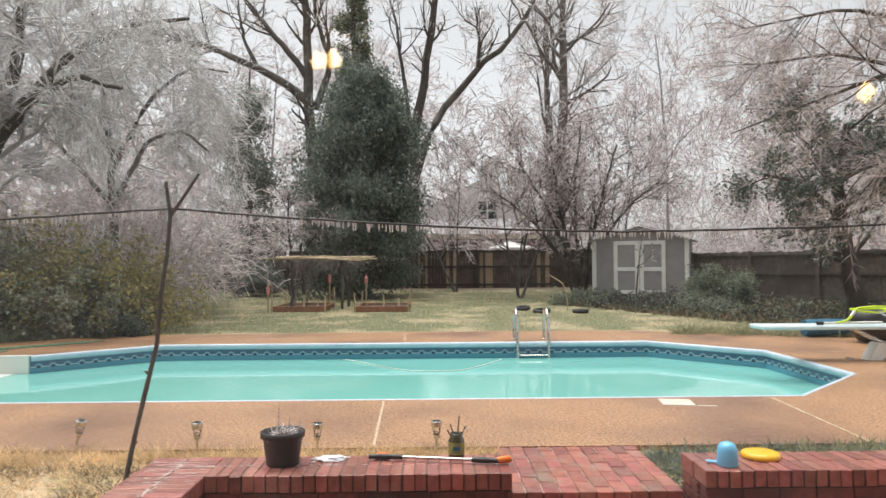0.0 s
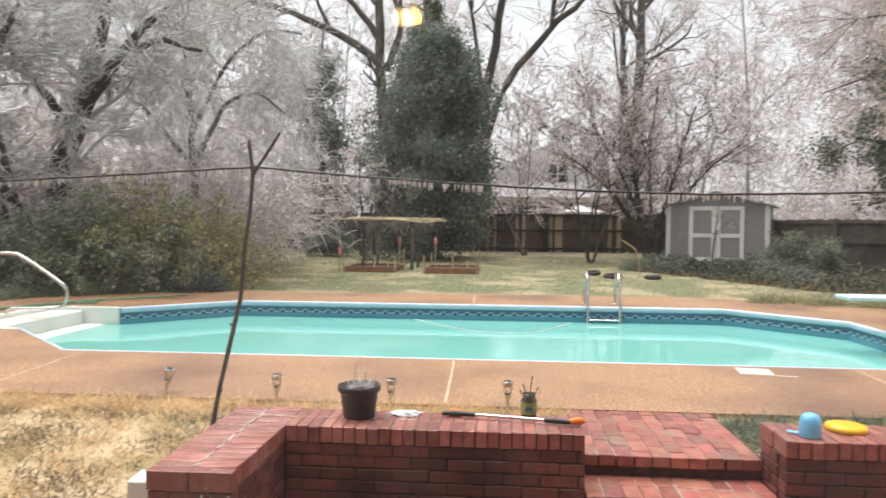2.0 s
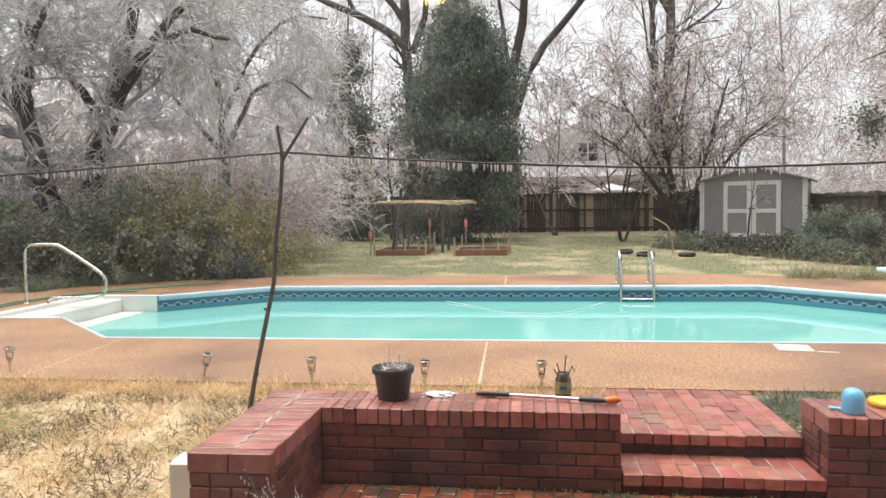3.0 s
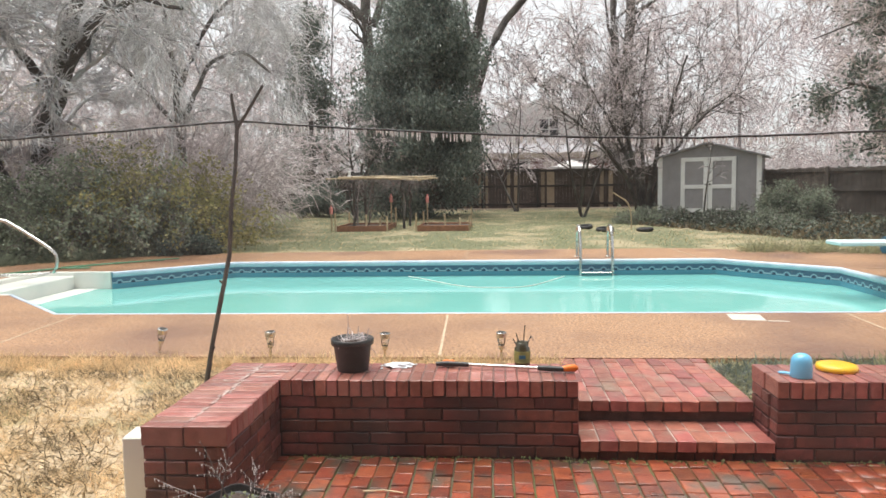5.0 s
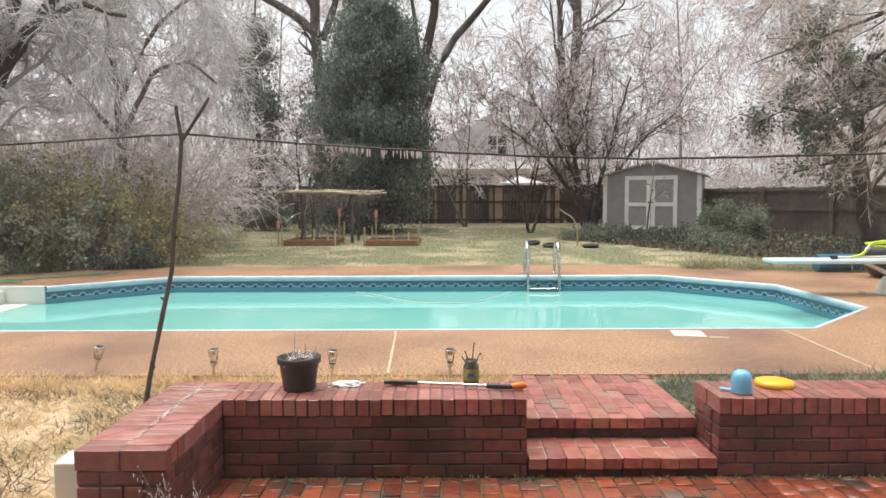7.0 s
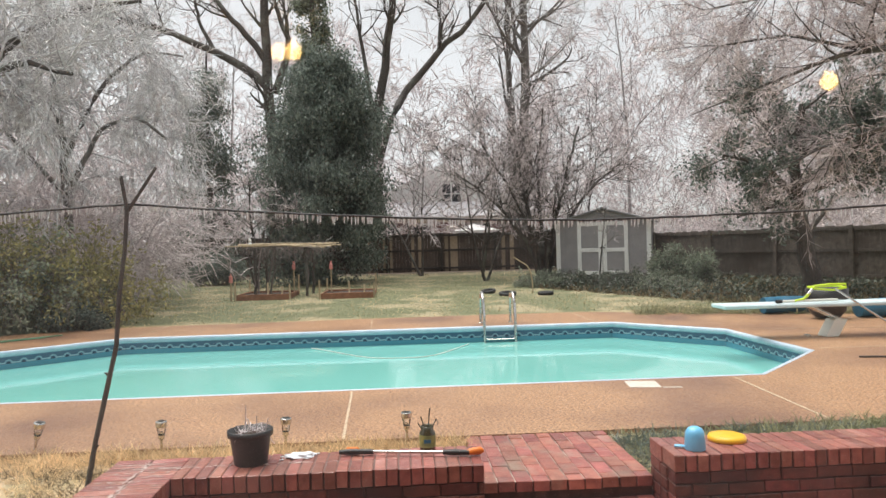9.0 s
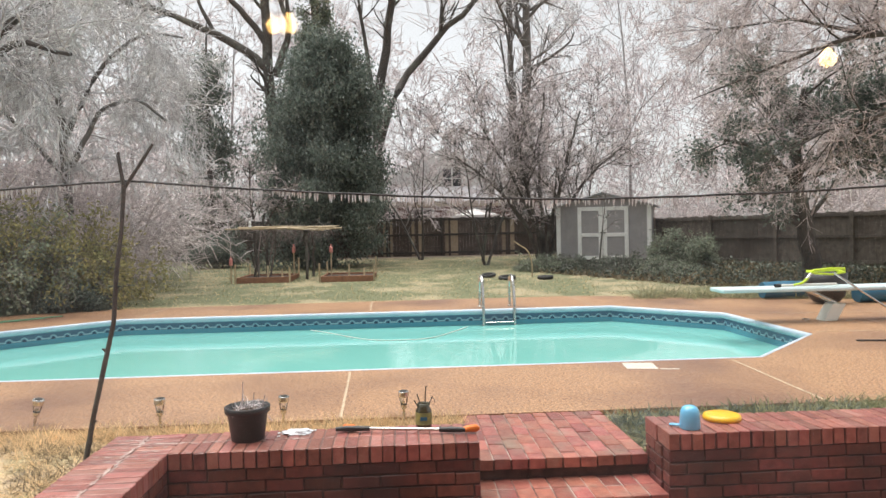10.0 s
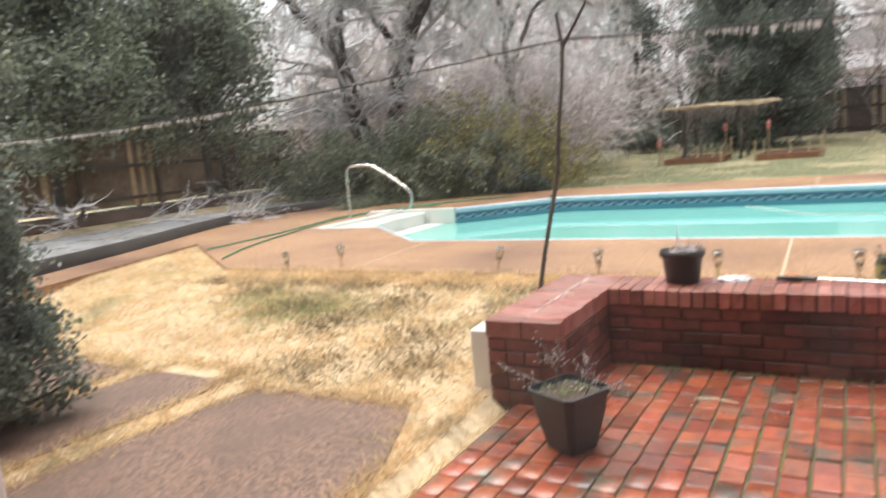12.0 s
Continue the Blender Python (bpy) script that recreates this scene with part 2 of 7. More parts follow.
def ground_material():
    m = bpy.data.materials.new("lawn_soil")
    m.use_nodes = True
    n, l = m.node_tree.nodes, m.node_tree.links
    b = n["Principled BSDF"]
    b.inputs["Roughness"].default_value = 0.85
    geo = n.new("ShaderNodeNewGeometry")
    xyz = n.new("ShaderNodeSeparateXYZ")
    l.new(geo.outputs["Position"], xyz.inputs[0])

    def noise_tex(sc, det):
        t = n.new("ShaderNodeTexNoise")
        t.inputs["Scale"].default_value, t.inputs["Detail"].default_value = sc, det
        l.new(geo.outputs["Position"], t.inputs["Vector"])
        return t.outputs[0]

    def rng(v, a, c):
        r = n.new("ShaderNodeMapRange")
        r.inputs[1].default_value, r.inputs[2].default_value = a, c
        l.new(v, r.inputs[0])
        return r.outputs[0]

    def mix(f, a, c):
        x = n.new("ShaderNodeMix")
        x.data_type = "RGBA"
        l.new(f, x.inputs[0])
        for s, v in ((6, a), (7, c)):
            if isinstance(v, tuple):
                x.inputs[s].default_value = (*v, 1)
            else:
                l.new(v, x.inputs[s])
        return x.outputs[2]

    straw = mix(rng(noise_tex(22, 8), 0.3, 0.7), (0.60, 0.47, 0.31), (0.40, 0.30, 0.19))
    straw = mix(rng(noise_tex(1.4, 5), 0.56, 0.7), straw, (0.20, 0.20, 0.08))
    straw = mix(rng(noise_tex(2.6, 5), 0.60, 0.72), straw, (0.13, 0.095, 0.06))
    lawn = mix(rng(noise_tex(9, 8), 0.3, 0.7), (0.20, 0.205, 0.105), (0.085, 0.095, 0.045))
    lawn = mix(rng(noise_tex(0.9, 6), 0.48, 0.62), lawn, (0.33, 0.28, 0.17))
    lawn = mix(rng(xyz.outputs[1], 15.2, 14.6), lawn, (0.55, 0.43, 0.26))
    wood_floor = mix(rng(noise_tex(3, 8), 0.3, 0.7), (0.16, 0.11, 0.08), (0.08, 0.055, 0.045))
    col = mix(rng(xyz.outputs[1], 9, 11), straw, lawn)
    col = mix(rng(xyz.outputs[1], 29.5, 32.5), col, wood_floor)
    l.new(col, b.inputs["Base Color"])
    bp = n.new("ShaderNodeBump")
    bp.inputs["Strength"].default_value, bp.inputs["Distance"].default_value = 0.45, 0.02
    l.new(noise_tex(30, 6), bp.inputs["Height"])
    l.new(bp.outputs[0], b.inputs["Normal"])
    return m


def water_material():
    m = bpy.data.materials.new("milky_pool_water")
    m.use_nodes = True
    n, l = m.node_tree.nodes, m.node_tree.links
    b = n["Principled BSDF"]
    geo = n.new("ShaderNodeNewGeometry")
    t = n.new("ShaderNodeTexNoise")
    t.inputs["Scale"].default_value, t.inputs["Detail"].default_value = 0.5, 3
    l.new(geo.outputs["Position"], t.inputs["Vector"])
    x = n.new("ShaderNodeMix")
    x.data_type = "RGBA"
    l.new(t.outputs[0], x.inputs[0])
    x.inputs[6].default_value, x.inputs[7].default_value = (0.165, 0.47, 0.425, 1), (0.23, 0.55, 0.495, 1)
    l.new(x.outputs[2], b.inputs["Base Color"])
    b.inputs["Roughness"].default_value = 0.06
    b.inputs["IOR"].default_value = 1.33
    r = n.new("ShaderNodeTexNoise")
    r.inputs["Scale"].default_value, r.inputs["Detail"].default_value = 5, 2
    l.new(geo.outputs["Position"], r.inputs["Vector"])
    bp = n.new("ShaderNodeBump")
    bp.inputs["Strength"].default_value, bp.inputs["Distance"].default_value = 0.03, 0.02
    l.new(r.outputs[0], bp.inputs["Height"])
    l.new(bp.outputs[0], b.inputs["Normal"])
    return m


def liner_material():
    """Blue vinyl liner; the border band has a chain of pale rings above a paler wall. u: metres along, v: metres below the coping."""
    m = bpy.data.materials.new("patterned_pool_liner")
    m.use_nodes = True
    n, l = m.node_tree.nodes, m.node_tree.links
    b = n["Principled BSDF"]
    b.inputs["Roughness"].default_value = 0.3
    uv = n.new("ShaderNodeUVMap")
    sep = n.new("ShaderNodeSeparateXYZ")
    l.new(uv.outputs[0], sep.inputs[0])

    def math(op, a, c=None):
        k = n.new("ShaderNodeMath")
        k.operation = op
        for i, v in enumerate((a, c)):
            if v is None:
                continue
            if isinstance(v, (int, float)):
                k.inputs[i].default_value = v
            else:
                l.new(v, k.inputs[i])
        return k.outputs[0]

    def mix(f, a, c):
        x = n.new("ShaderNodeMix")
        x.data_type = "RGBA"
        l.new(f, x.inputs[0])
        for s, v in ((6, a), (7, c)):
            if isinstance(v, tuple):
                x.inputs[s].default_value = (*v, 1)
            else:
                l.new(v, x.inputs[s])
        return x.outputs[2]

    u, v = sep.outputs[0], sep.outputs[1]
    cell = math("SUBTRACT", math("FRACT", math("DIVIDE", u, 0.205)), 0.5)
    du = math("MULTIPLY", cell, 0.205)
    dv = math("SUBTRACT", v, 0.178)
    dist = math("SQRT", math("ADD", math("MULTIPLY", du, du), math("MULTIPLY", dv, dv)))
    upper = math("LESS_THAN", v, 0.186)
    arch = math("MULTIPLY", math("LESS_THAN", math("ABSOLUTE", math("SUBTRACT", dist, 0.047)), 0.011), upper)
    eye = math("MULTIPLY", math("LESS_THAN", dist, 0.022), upper)
    link = math("MULTIPLY", math("GREATER_THAN", math("ABSOLUTE", du), 0.05), math("LESS_THAN", math("ABSOLUTE", math("SUBTRACT", v, 0.172)), 0.010))
    nz = n.new("ShaderNodeTexNoise")
    nz.inputs["Scale"].default_value = 5
    navy = mix(nz.outputs[0], (0.045, 0.10, 0.18), (0.08, 0.15, 0.24))
    mid = mix(nz.outputs[0], (0.075, 0.27, 0.38), (0.10, 0.33, 0.43))
    col = mix(math("LESS_THAN", math("ABSOLUTE", math("SUBTRACT", v, 0.135)), 0.055), mid, navy)
    col = mix(arch, col, (0.27, 0.42, 0.50))
    col = mix(eye, col, (0.02, 0.045, 0.09))
    col = mix(link, col, (0.34, 0.50, 0.57))
    col = mix(math("LESS_THAN", math("ABSOLUTE", math("SUBTRACT", v, 0.082)), 0.006), col, (0.20, 0.33, 0.45))
    low = mix(nz.outputs[0], (0.16, 0.45, 0.55), (0.20, 0.50, 0.58))
    l.new(mix(math("LESS_THAN", v, 0.30), low, col), b.inputs["Base Color"])
    return m


def pane_material():
    """Old glass: clear and glossy, with smears and run marks that catch the daylight."""
    m = bpy.data.materials.new("clear_window_pane")
    m.use_nodes = True
    n, l = m.node_tree.nodes, m.node_tree.links
    clear, gloss, fres, mx = (n.new("ShaderNodeBsdfTransparent"), n.new("ShaderNodeBsdfGlossy"),
                              n.new("ShaderNodeFresnel"), n.new("ShaderNodeMixShader"))
    clear.inputs[0].default_value = (0.96, 0.97, 0.965, 1)
    gloss.inputs["Roughness"].default_value = 0.02
    fres.inputs[0].default_value = 1.5
    geo, film, dirty = n.new("ShaderNodeNewGeometry"), n.new("ShaderNodeBsdfTranslucent"), n.new("ShaderNodeMixShader")
    film.inputs[0].default_value = (0.9, 0.9, 0.9, 1)
    haze = None
    for scale, share in (((3.2, 1, 2.2), 0.030), ((14, 1, 1.3), 0.022)):
        mp, t, r = n.new("ShaderNodeMapping"), n.new("ShaderNodeTexNoise"), n.new("ShaderNodeMapRange")
        mp.inputs["Scale"].default_value = scale
        t.inputs["Scale"].default_value, t.inputs["Detail"].default_value = 1.0, 3
        l.new(geo.outputs["Position"], mp.inputs[0])
        l.new(mp.outputs[0], t.inputs["Vector"])
        l.new(t.outputs[0], r.inputs[0])
        r.inputs[1].default_value, r.inputs[2].default_value, r.inputs[3].default_value, r.inputs[4].default_value = 0.45, 0.75, 0.002, share
        if haze is None:
            haze = r.outputs[0]
        else:
            add = n.new("ShaderNodeMath")
            l.new(haze, add.inputs[0])
            l.new(r.outputs[0], add.inputs[1])
            haze = add.outputs[0]
    l.new(haze, dirty.inputs[0])
    l.new(clear.outputs[0], dirty.inputs[1])
    l.new(film.outputs[0], dirty.inputs[2])
    l.new(fres.outputs[0], mx.inputs[0])
    l.new(dirty.outputs[0], mx.inputs[1])
    l.new(gloss.outputs[0], mx.inputs[2])
    l.new(mx.outputs[0], n["Material Output"].inputs[0])
    return m


def glow_material():
    m = bpy.data.materials.new("warm_lamp_glow")
    m.use_nodes = True
    n, l = m.node_tree.nodes, m.node_tree.links
    e = n.new("ShaderNodeEmission")
    e.inputs[0].default_value, e.inputs[1].default_value = (1.0, 0.55, 0.18, 1), 30
    l.new(e.outputs[0], n["Material Output"].inputs[0])
    return m


GROUND, WATER, LINER, PANE, GLOW = ground_material(), water_material(), liner_material(), pane_material(), glow_material()


# ---- helpers for building ----
def finish(name, data, mat, parent=None, label="", smooth=False):
    if isinstance(data, bmesh.types.BMesh):
        me = bpy.data.meshes.new(name)
        data.to_mesh(me)
        data.free()
    else:
        me = data
    if not me.materials:
        me.materials.append(mat)
    if smooth:
        me.polygons.foreach_set("use_smooth", [True] * len(me.polygons))
    ob = new(name, me)
    if parent:
        ob.parent = parent
    if label:
        ob["label"] = label
    return ob


def part(name, bm, mat, parent, label="", smooth=False):
    return finish(name, bm, mat, parent, label, smooth)


def thing(name, at, label, category, group="", kind="", turn=0.0):
    e = new(name)
    e.empty_display_size = 0.1
    e.matrix_basis = pose(*at, 0, 0, turn)
    return tagged(e, label, category, group, kind)


def box(bm, x0, x1, y0, y1, z0, z1, bevel=0.0, rot=None):
    r = bmesh.ops.create_cube(bm, size=1)
    m = Matrix.Translation(((x0 + x1) / 2, (y0 + y1) / 2, (z0 + z1) / 2)) @ Matrix.Diagonal((x1 - x0, y1 - y0, z1 - z0, 1))
    bmesh.ops.transform(bm, matrix=m, verts=r["verts"])
    if bevel:
        es = list({e for v in r["verts"] for e in v.link_edges})
        r = bmesh.ops.bevel(bm, geom=es, offset=bevel, segments=1, affect="EDGES")
    if rot:
        bmesh.ops.transform(bm, matrix=rot, verts=r["verts"])
    return bm


def boxed(*a, **k):
    return box(bmesh.new(), *a, **k)


def lathe(profile, segs=24, bm=None):
    """Revolves (radius, z) pairs round z."""
    bm = bm or bmesh.new()
    rings = []
    for r, z in profile:
        rings.append([bm.verts.new((r * math.cos(2 * math.pi * i / segs), r * math.sin(2 * math.pi * i / segs), z)) for i in range(segs)])
    for a, b in zip(rings, rings[1:]):
        for i in range(segs):
            bm.faces.new((a[i], a[(i + 1) % segs], b[(i + 1) % segs], b[i]))
    if profile[0][0] > 0.0005:
        bm.faces.new(rings[0][::-1])
    if profile[-1][0] > 0.0005:
        bm.faces.new(rings[-1])
    return bm


def round_path(points, rounds=3):
    pts = [Vector(p) for p in points]
    for _ in range(rounds):
        out = [pts[0]]
        for a, b in zip(pts, pts[1:]):
            out += [a.lerp(b, 0.25), a.lerp(b, 0.75)]
        pts = out + [pts[-1]]
    return pts


def np_mesh(name, verts, quads, mat, smooth=False):
    me = bpy.data.meshes.new(name)
    k = quads.shape[1]
    me.vertices.add(len(verts))
    me.vertices.foreach_set("co", np.asarray(verts, np.float32).ravel())
    me.loops.add(quads.size)
    me.loops.foreach_set("vertex_index", quads.astype(np.int32).ravel())
    me.polygons.add(len(quads))
    me.polygons.foreach_set("loop_start", np.arange(0, quads.size, k, dtype=np.int32))
    me.polygons.foreach_set("loop_total", np.full(len(quads), k, np.int32))
    if smooth:
        me.polygons.foreach_set("use_smooth", np.ones(len(quads), bool))
    me.update(calc_edges=True)
    me.materials.append(mat)
    return me


def unit(v):
    return v / np.maximum(np.linalg.norm(v, axis=-1, keepdims=True), 1e-9)


def tubes(groups, sides):
    """Tapered tubes along polylines: groups of (points n,k,3; radii n,k)."""
    V, Q, base = [], [], 0
    for pts, rad in groups:
        n, k, _ = pts.shape
        tan = unit(np.gradient(pts, axis=1))
        ref = np.where(np.abs(tan[..., 2:3]) > 0.9, np.array([1.0, 0, 0]), np.array([0, 0, 1.0]))
        u = unit(np.cross(tan, ref))
        w = np.cross(tan, u)
        a = np.arange(sides) * 2 * np.pi / sides
        ring = pts[:, :, None] + rad[:, :, None, None] * (u[:, :, None] * np.cos(a)[:, None] + w[:, :, None] * np.sin(a)[:, None])
        V.append(ring.reshape(-1, 3))
        i = np.arange(n)[:, None, None] * k * sides
        j = np.arange(k - 1)[None, :, None] * sides
        s = np.arange(sides)[None, None, :]
        s2 = (s + 1) % sides
        q = np.stack([i + j + s, i + j + s2, i + j + sides + s2, i + j + sides + s], -1).reshape(-1, 4) + base
        Q.append(q)
        base += n * k * sides
    return np.concatenate(V), np.concatenate(Q)


def tube_mesh(name, points, radius, mat, sides=8):
    pts = np.array([[tuple(p) for p in points]], float)
    rad = np.full(pts.shape[:2], radius) if np.isscalar(radius) else np.array([radius], float)
    v, q = tubes([(pts, rad)], sides)
    return np_mesh(name, v, q, mat, smooth=True)


def grow(rng, P, D, L, R, k, wob, pull, taper=0.35):
    """Polylines from P along D; pull: how much each step bends up (+) or down (-)."""
    n = len(P)
    pts, d = [P], unit(D)
    step = (L / (k - 1))[:, None]
    for _ in range(k - 1):
        d = unit(d + rng.normal(0, wob, (n, 3)) + np.array([0, 0, 1.0]) * pull)
        pts.append(pts[-1] + d * step)
    return np.stack(pts, 1), R[:, None] * np.linspace(1, taper, k)[None, :]


def spawn(rng, pts, rad, m, lo, hi, ang, spread=0.25):
    """m side shoots on each polyline: places, directions, radii there."""
    n, k, _ = pts.shape
    i = np.repeat(np.arange(n), m)
    t = rng.uniform(lo, hi, n * m) * (k - 1)
    j = np.minimum(t.astype(int), k - 2)
    f = (t - j)[:, None]
    P = pts[i, j] * (1 - f) + pts[i, j + 1] * f
    tan = unit(pts[i, j + 1] - pts[i, j])
    perp = unit(np.cross(tan, rng.normal(0, 1, (n * m, 3))))
    a = np.radians(ang) * (1 + rng.normal(0, spread, n * m))[:, None]
    D = tan * np.cos(a) + perp * np.sin(a)
    r = rad[i, j] * (1 - f[:, 0]) + rad[i, j + 1] * f[:, 0]
    return P, D, r, t / (k - 1)


def leaf_quads(rng, centres, size, droop=0.0, aspect=0.5):
    n = len(centres)
    d = unit(rng.normal(0, 1, (n, 3)) + np.array([0, 0, -droop]))
    s = unit(np.cross(d, rng.normal(0, 1, (n, 3))))
    L = size * rng.uniform(0.6, 1.3, n)[:, None]
    w = L * aspect * 0.5
    v = np.stack([centres, centres + d * L * 0.5 + s * w, centres + d * L, centres + d * L * 0.5 - s * w], 1)
    return v.reshape(-1, 3), np.arange(n * 4).reshape(n, 4)


# ---- ground and paving ----
DECK = 0.24


def ground_height(x, y):
    rise = np.clip((y - 14.5) / 18.0, 0, 1) * 0.33
    near = np.clip((y - 3.3) / 2.0, 0, 1) * 0.2
    z = np.where(y < 6, near, 0.2) + rise
    z = np.where((x > -1.6) & (y < 5.0), np.where(y < 4.79, -0.06, 0.16), z)
    berm = np.exp(-((x + 13.2) / 1.8) ** 2) * np.clip((y - 4) / 3, 0, 1) * np.clip((22 - y) / 4, 0, 1) * 0.35
    return z + berm + 0.8 * np.clip((y - 60) / 300, 0, 1)


def build_ground():
    xs = np.unique(np.concatenate([np.linspace(-600, -30, 8), np.linspace(-30, 30, 81), np.linspace(30, 600, 8), [-1.6, -1.601, -7.3, 5.3]]))
    ys = np.unique(np.concatenate([np.linspace(-600, -20, 6), np.linspace(-20, 2.5, 16), np.linspace(2.5, 16, 61), np.linspace(16, 40, 33),
                                   np.linspace(40, 800, 14), [7.4, 12.95, 4.789, 4.791]]))
    X, Y = np.meshgrid(xs, ys, indexing="ij")
    Z = ground_height(X, Y)
    v = np.stack([X, Y, Z], -1).reshape(-1, 3)
    ny = len(ys)
    i, j = np.meshgrid(np.arange(len(xs) - 1), np.arange(ny - 1), indexing="ij")
    cx, cy = (xs[i] + xs[i + 1]) / 2, (ys[j] + ys[j + 1]) / 2
    keep = ~((cx > -7.3) & (cx < 5.3) & (cy > 7.4) & (cy < 12.95))
    a = (i * ny + j)[keep]
    q = np.stack([a, a + ny, a + ny + 1, a + 1], -1)
    ob = finish("ground", np_mesh("ground", v, q, GROUND, True), GROUND)
    tagged(ob, "straw-coloured dormant lawn turning frosted green farther off", "ground", kind="structure")


build_ground()

POOL = [(3.76, 7.6), (5.12, 8.97), (5.12, 11.28), (3.76, 12.74), (-4.58, 12.74), (-6.08, 11.35), (-6.08, 9.0), (-4.58, 7.6)]
WATER_Z = -0.03


def offset_ring(ring, d):
    """The polygon (counter-clockwise) moved outwards by d."""
    out, n = [], len(ring)
    for i in range(n):
        p, a, b = Vector(ring[i]), Vector(ring[i - 1]), Vector(ring[(i + 1) % n])
        e1, e2 = (p - a).normalized(), (b - p).normalized()
        n1, n2 = Vector((e1.y, -e1.x)), Vector((e2.y, -e2.x))
        m = (n1 + n2).normalized()
        out.append(tuple(p + m * (d / m.dot(n1))))
    return out


def build_deck():
    # a slab round the pool: the outer outline and the pool with its step bay are bridged
    inner = offset_ring(POOL, 0.022)
    bay = [(-6.10, 11.40), (-7.30, 11.40), (-7.30, 8.96), (-6.10, 8.96)]
    hole = inner[:5] + bay + inner[7:]
    outer = [(-5.8, 5.75), (9.6, 5.72), (9.6, 14.2), (5.6, 14.0), (3.6, 14.75), (-0.5, 14.75), (-5.2, 14.5), (-9.6, 13.2),
             (-10.4, 11.2), (-9.9, 9.1), (-9.0, 7.1), (-8.3, 5.2), (-8.0, 4.2), (-7.35, 4.6), (-8.3, 7.5)]
    bm = bmesh.new()
    edges = []
    for ring in (outer, hole):
        vs = [bm.verts.new((x, y, DECK)) for x, y in ring]
        edges += [bm.edges.new((vs[i], vs[(i + 1) % len(vs)])) for i in range(len(vs))]
    bmesh.ops.triangle_fill(bm, edges=edges, use_beauty=True)
    r = bmesh.ops.extrude_face_region(bm, geom=bm.faces[:])
    bmesh.ops.translate(bm, vec=(0, 0, -0.14), verts=[g for g in r["geom"] if isinstance(g, bmesh.types.BMVert)])
    bmesh.ops.recalc_face_normals(bm, faces=bm.faces[:])
    deck = finish("pavement", bm, AGGREGATE)
    tagged(deck, "tan exposed-aggregate concrete pool deck, damp", "pavement", kind="structure")
    seams = [((-0.43, 7.5), (-0.38, 5.77)), ((3.41, 7.5), (3.31, 5.77)), ((-4.3, 7.5), (-4.15, 5.77)), ((-0.5, 14.7), (-0.46, 12.95)),
             ((3.5, 14.7), (3.52, 12.95)), ((-4.42, 14.5), (-4.42, 12.95)), ((5.35, 11.15), (9.5, 10.55)), ((5.3, 9.12), (9.5, 8.95)),
             ((-6.3, 8.8), (-8.9, 7.3))]
    for (x0, y0), (x1, y1) in seams:
        d = (Vector((x1, y1)) - Vector((x0, y0)))
        bm = boxed(-0.011, 0.011, 0, d.length, 0, 0.005)
        ob = part("deck_joint", bm, SEAM, deck)
        ob.matrix_basis = pose(x0, y0, DECK - 0.001, 0, 0, math.degrees(math.atan2(d.y, d.x)) - 90)
    return deck


deck = build_deck()


def strip(ring, prof, uv=False, closed=True):
    """Sweeps a profile of (outward offset, z) along the closed ring, mitred."""
    bm = bmesh.new()
    layer = bm.loops.layers.uv.new("UVMap") if uv else None
    rows = [[bm.verts.new((*p, z)) for p in offset_ring(ring, o)] for o, z in prof]
    n, u = len(ring), 0.0
    for i in range(n):
        if not closed and i in closed_skip:
            continue
        j = (i + 1) % n
        length = (Vector(ring[j]) - Vector(ring[i])).length
        v = 0.0
        for r, (a, b) in enumerate(zip(rows, rows[1:])):
            f = bm.faces.new((a[i], a[j], b[j], b[i]))
            dv = (Vector(prof[r]) - Vector(prof[r + 1])).length
            if uv:
                for lp, c in zip(f.loops, ((u, v), (u + length, v), (u + length, v + dv), (u, v + dv))):
                    lp[layer].uv = c
            v += dv
        u += length
    return bm


closed_skip = {5}


def build_pool():
    pool = thing("swimming_pool", (0, 0, 0), "in-ground pool of milky turquoise water with white coping", "pool", kind="structure")
    part("coping", strip(POOL, [(0.026, 0.225), (0.026, 0.242), (0.015, 0.245), (-0.012, 0.245), (-0.028, 0.232), (-0.028, 0.165), (-0.005, 0.158)], closed=False), COPING, pool,
         "white vinyl coping strip", True)
    part("liner", strip(POOL, [(0, 0.235), (0, -0.2), (-0.15, -1.1)], uv=True, closed=False), LINER, pool, "blue patterned vinyl liner")
    floor_bm = bmesh.new()
    floor_bm.faces.new([floor_bm.verts.new((*p, -1.1)) for p in offset_ring(POOL, -0.15)])
    part("pool_floor", floor_bm, LINER, pool)
    bm = bmesh.new()
    surface = POOL[:5] + [(-6.08, 11.35), (-7.2, 11.35), (-7.2, 9.0), (-6.08, 9.0)] + POOL[7:]
    bm.faces.new([bm.verts.new((x, y, WATER_Z)) for x, y in surface])
    part("water_surface", bm, WATER, pool, "still milky turquoise water")
    # white moulded entry steps in a bay at the end
    bm = bmesh.new()
    box(bm, -7.30, -6.09, 11.35, 11.42, -0.9, 0.248, 0.008)
    box(bm, -7.30, -6.09, 8.93, 9.0, -0.9, 0.248, 0.008)
    box(bm, -7.34, -7.20, 8.93, 11.42, -0.9, 0.248, 0.008)
    box(bm, -7.20, -6.70, 9.0, 11.35, -0.9, 0.19, 0.02)
    box(bm, -6.70, -6.30, 9.0, 11.35, -0.9, -0.022, 0.02)
    box(bm, -6.30, -6.10, 9.0, 11.35, -0.9, -0.2, 0.02)
    part("entry_steps", bm, FIBREGLASS, pool, "white fibreglass steps")
    return pool


pool = build_pool()


# ---- brickwork ----
brick_cache = {}


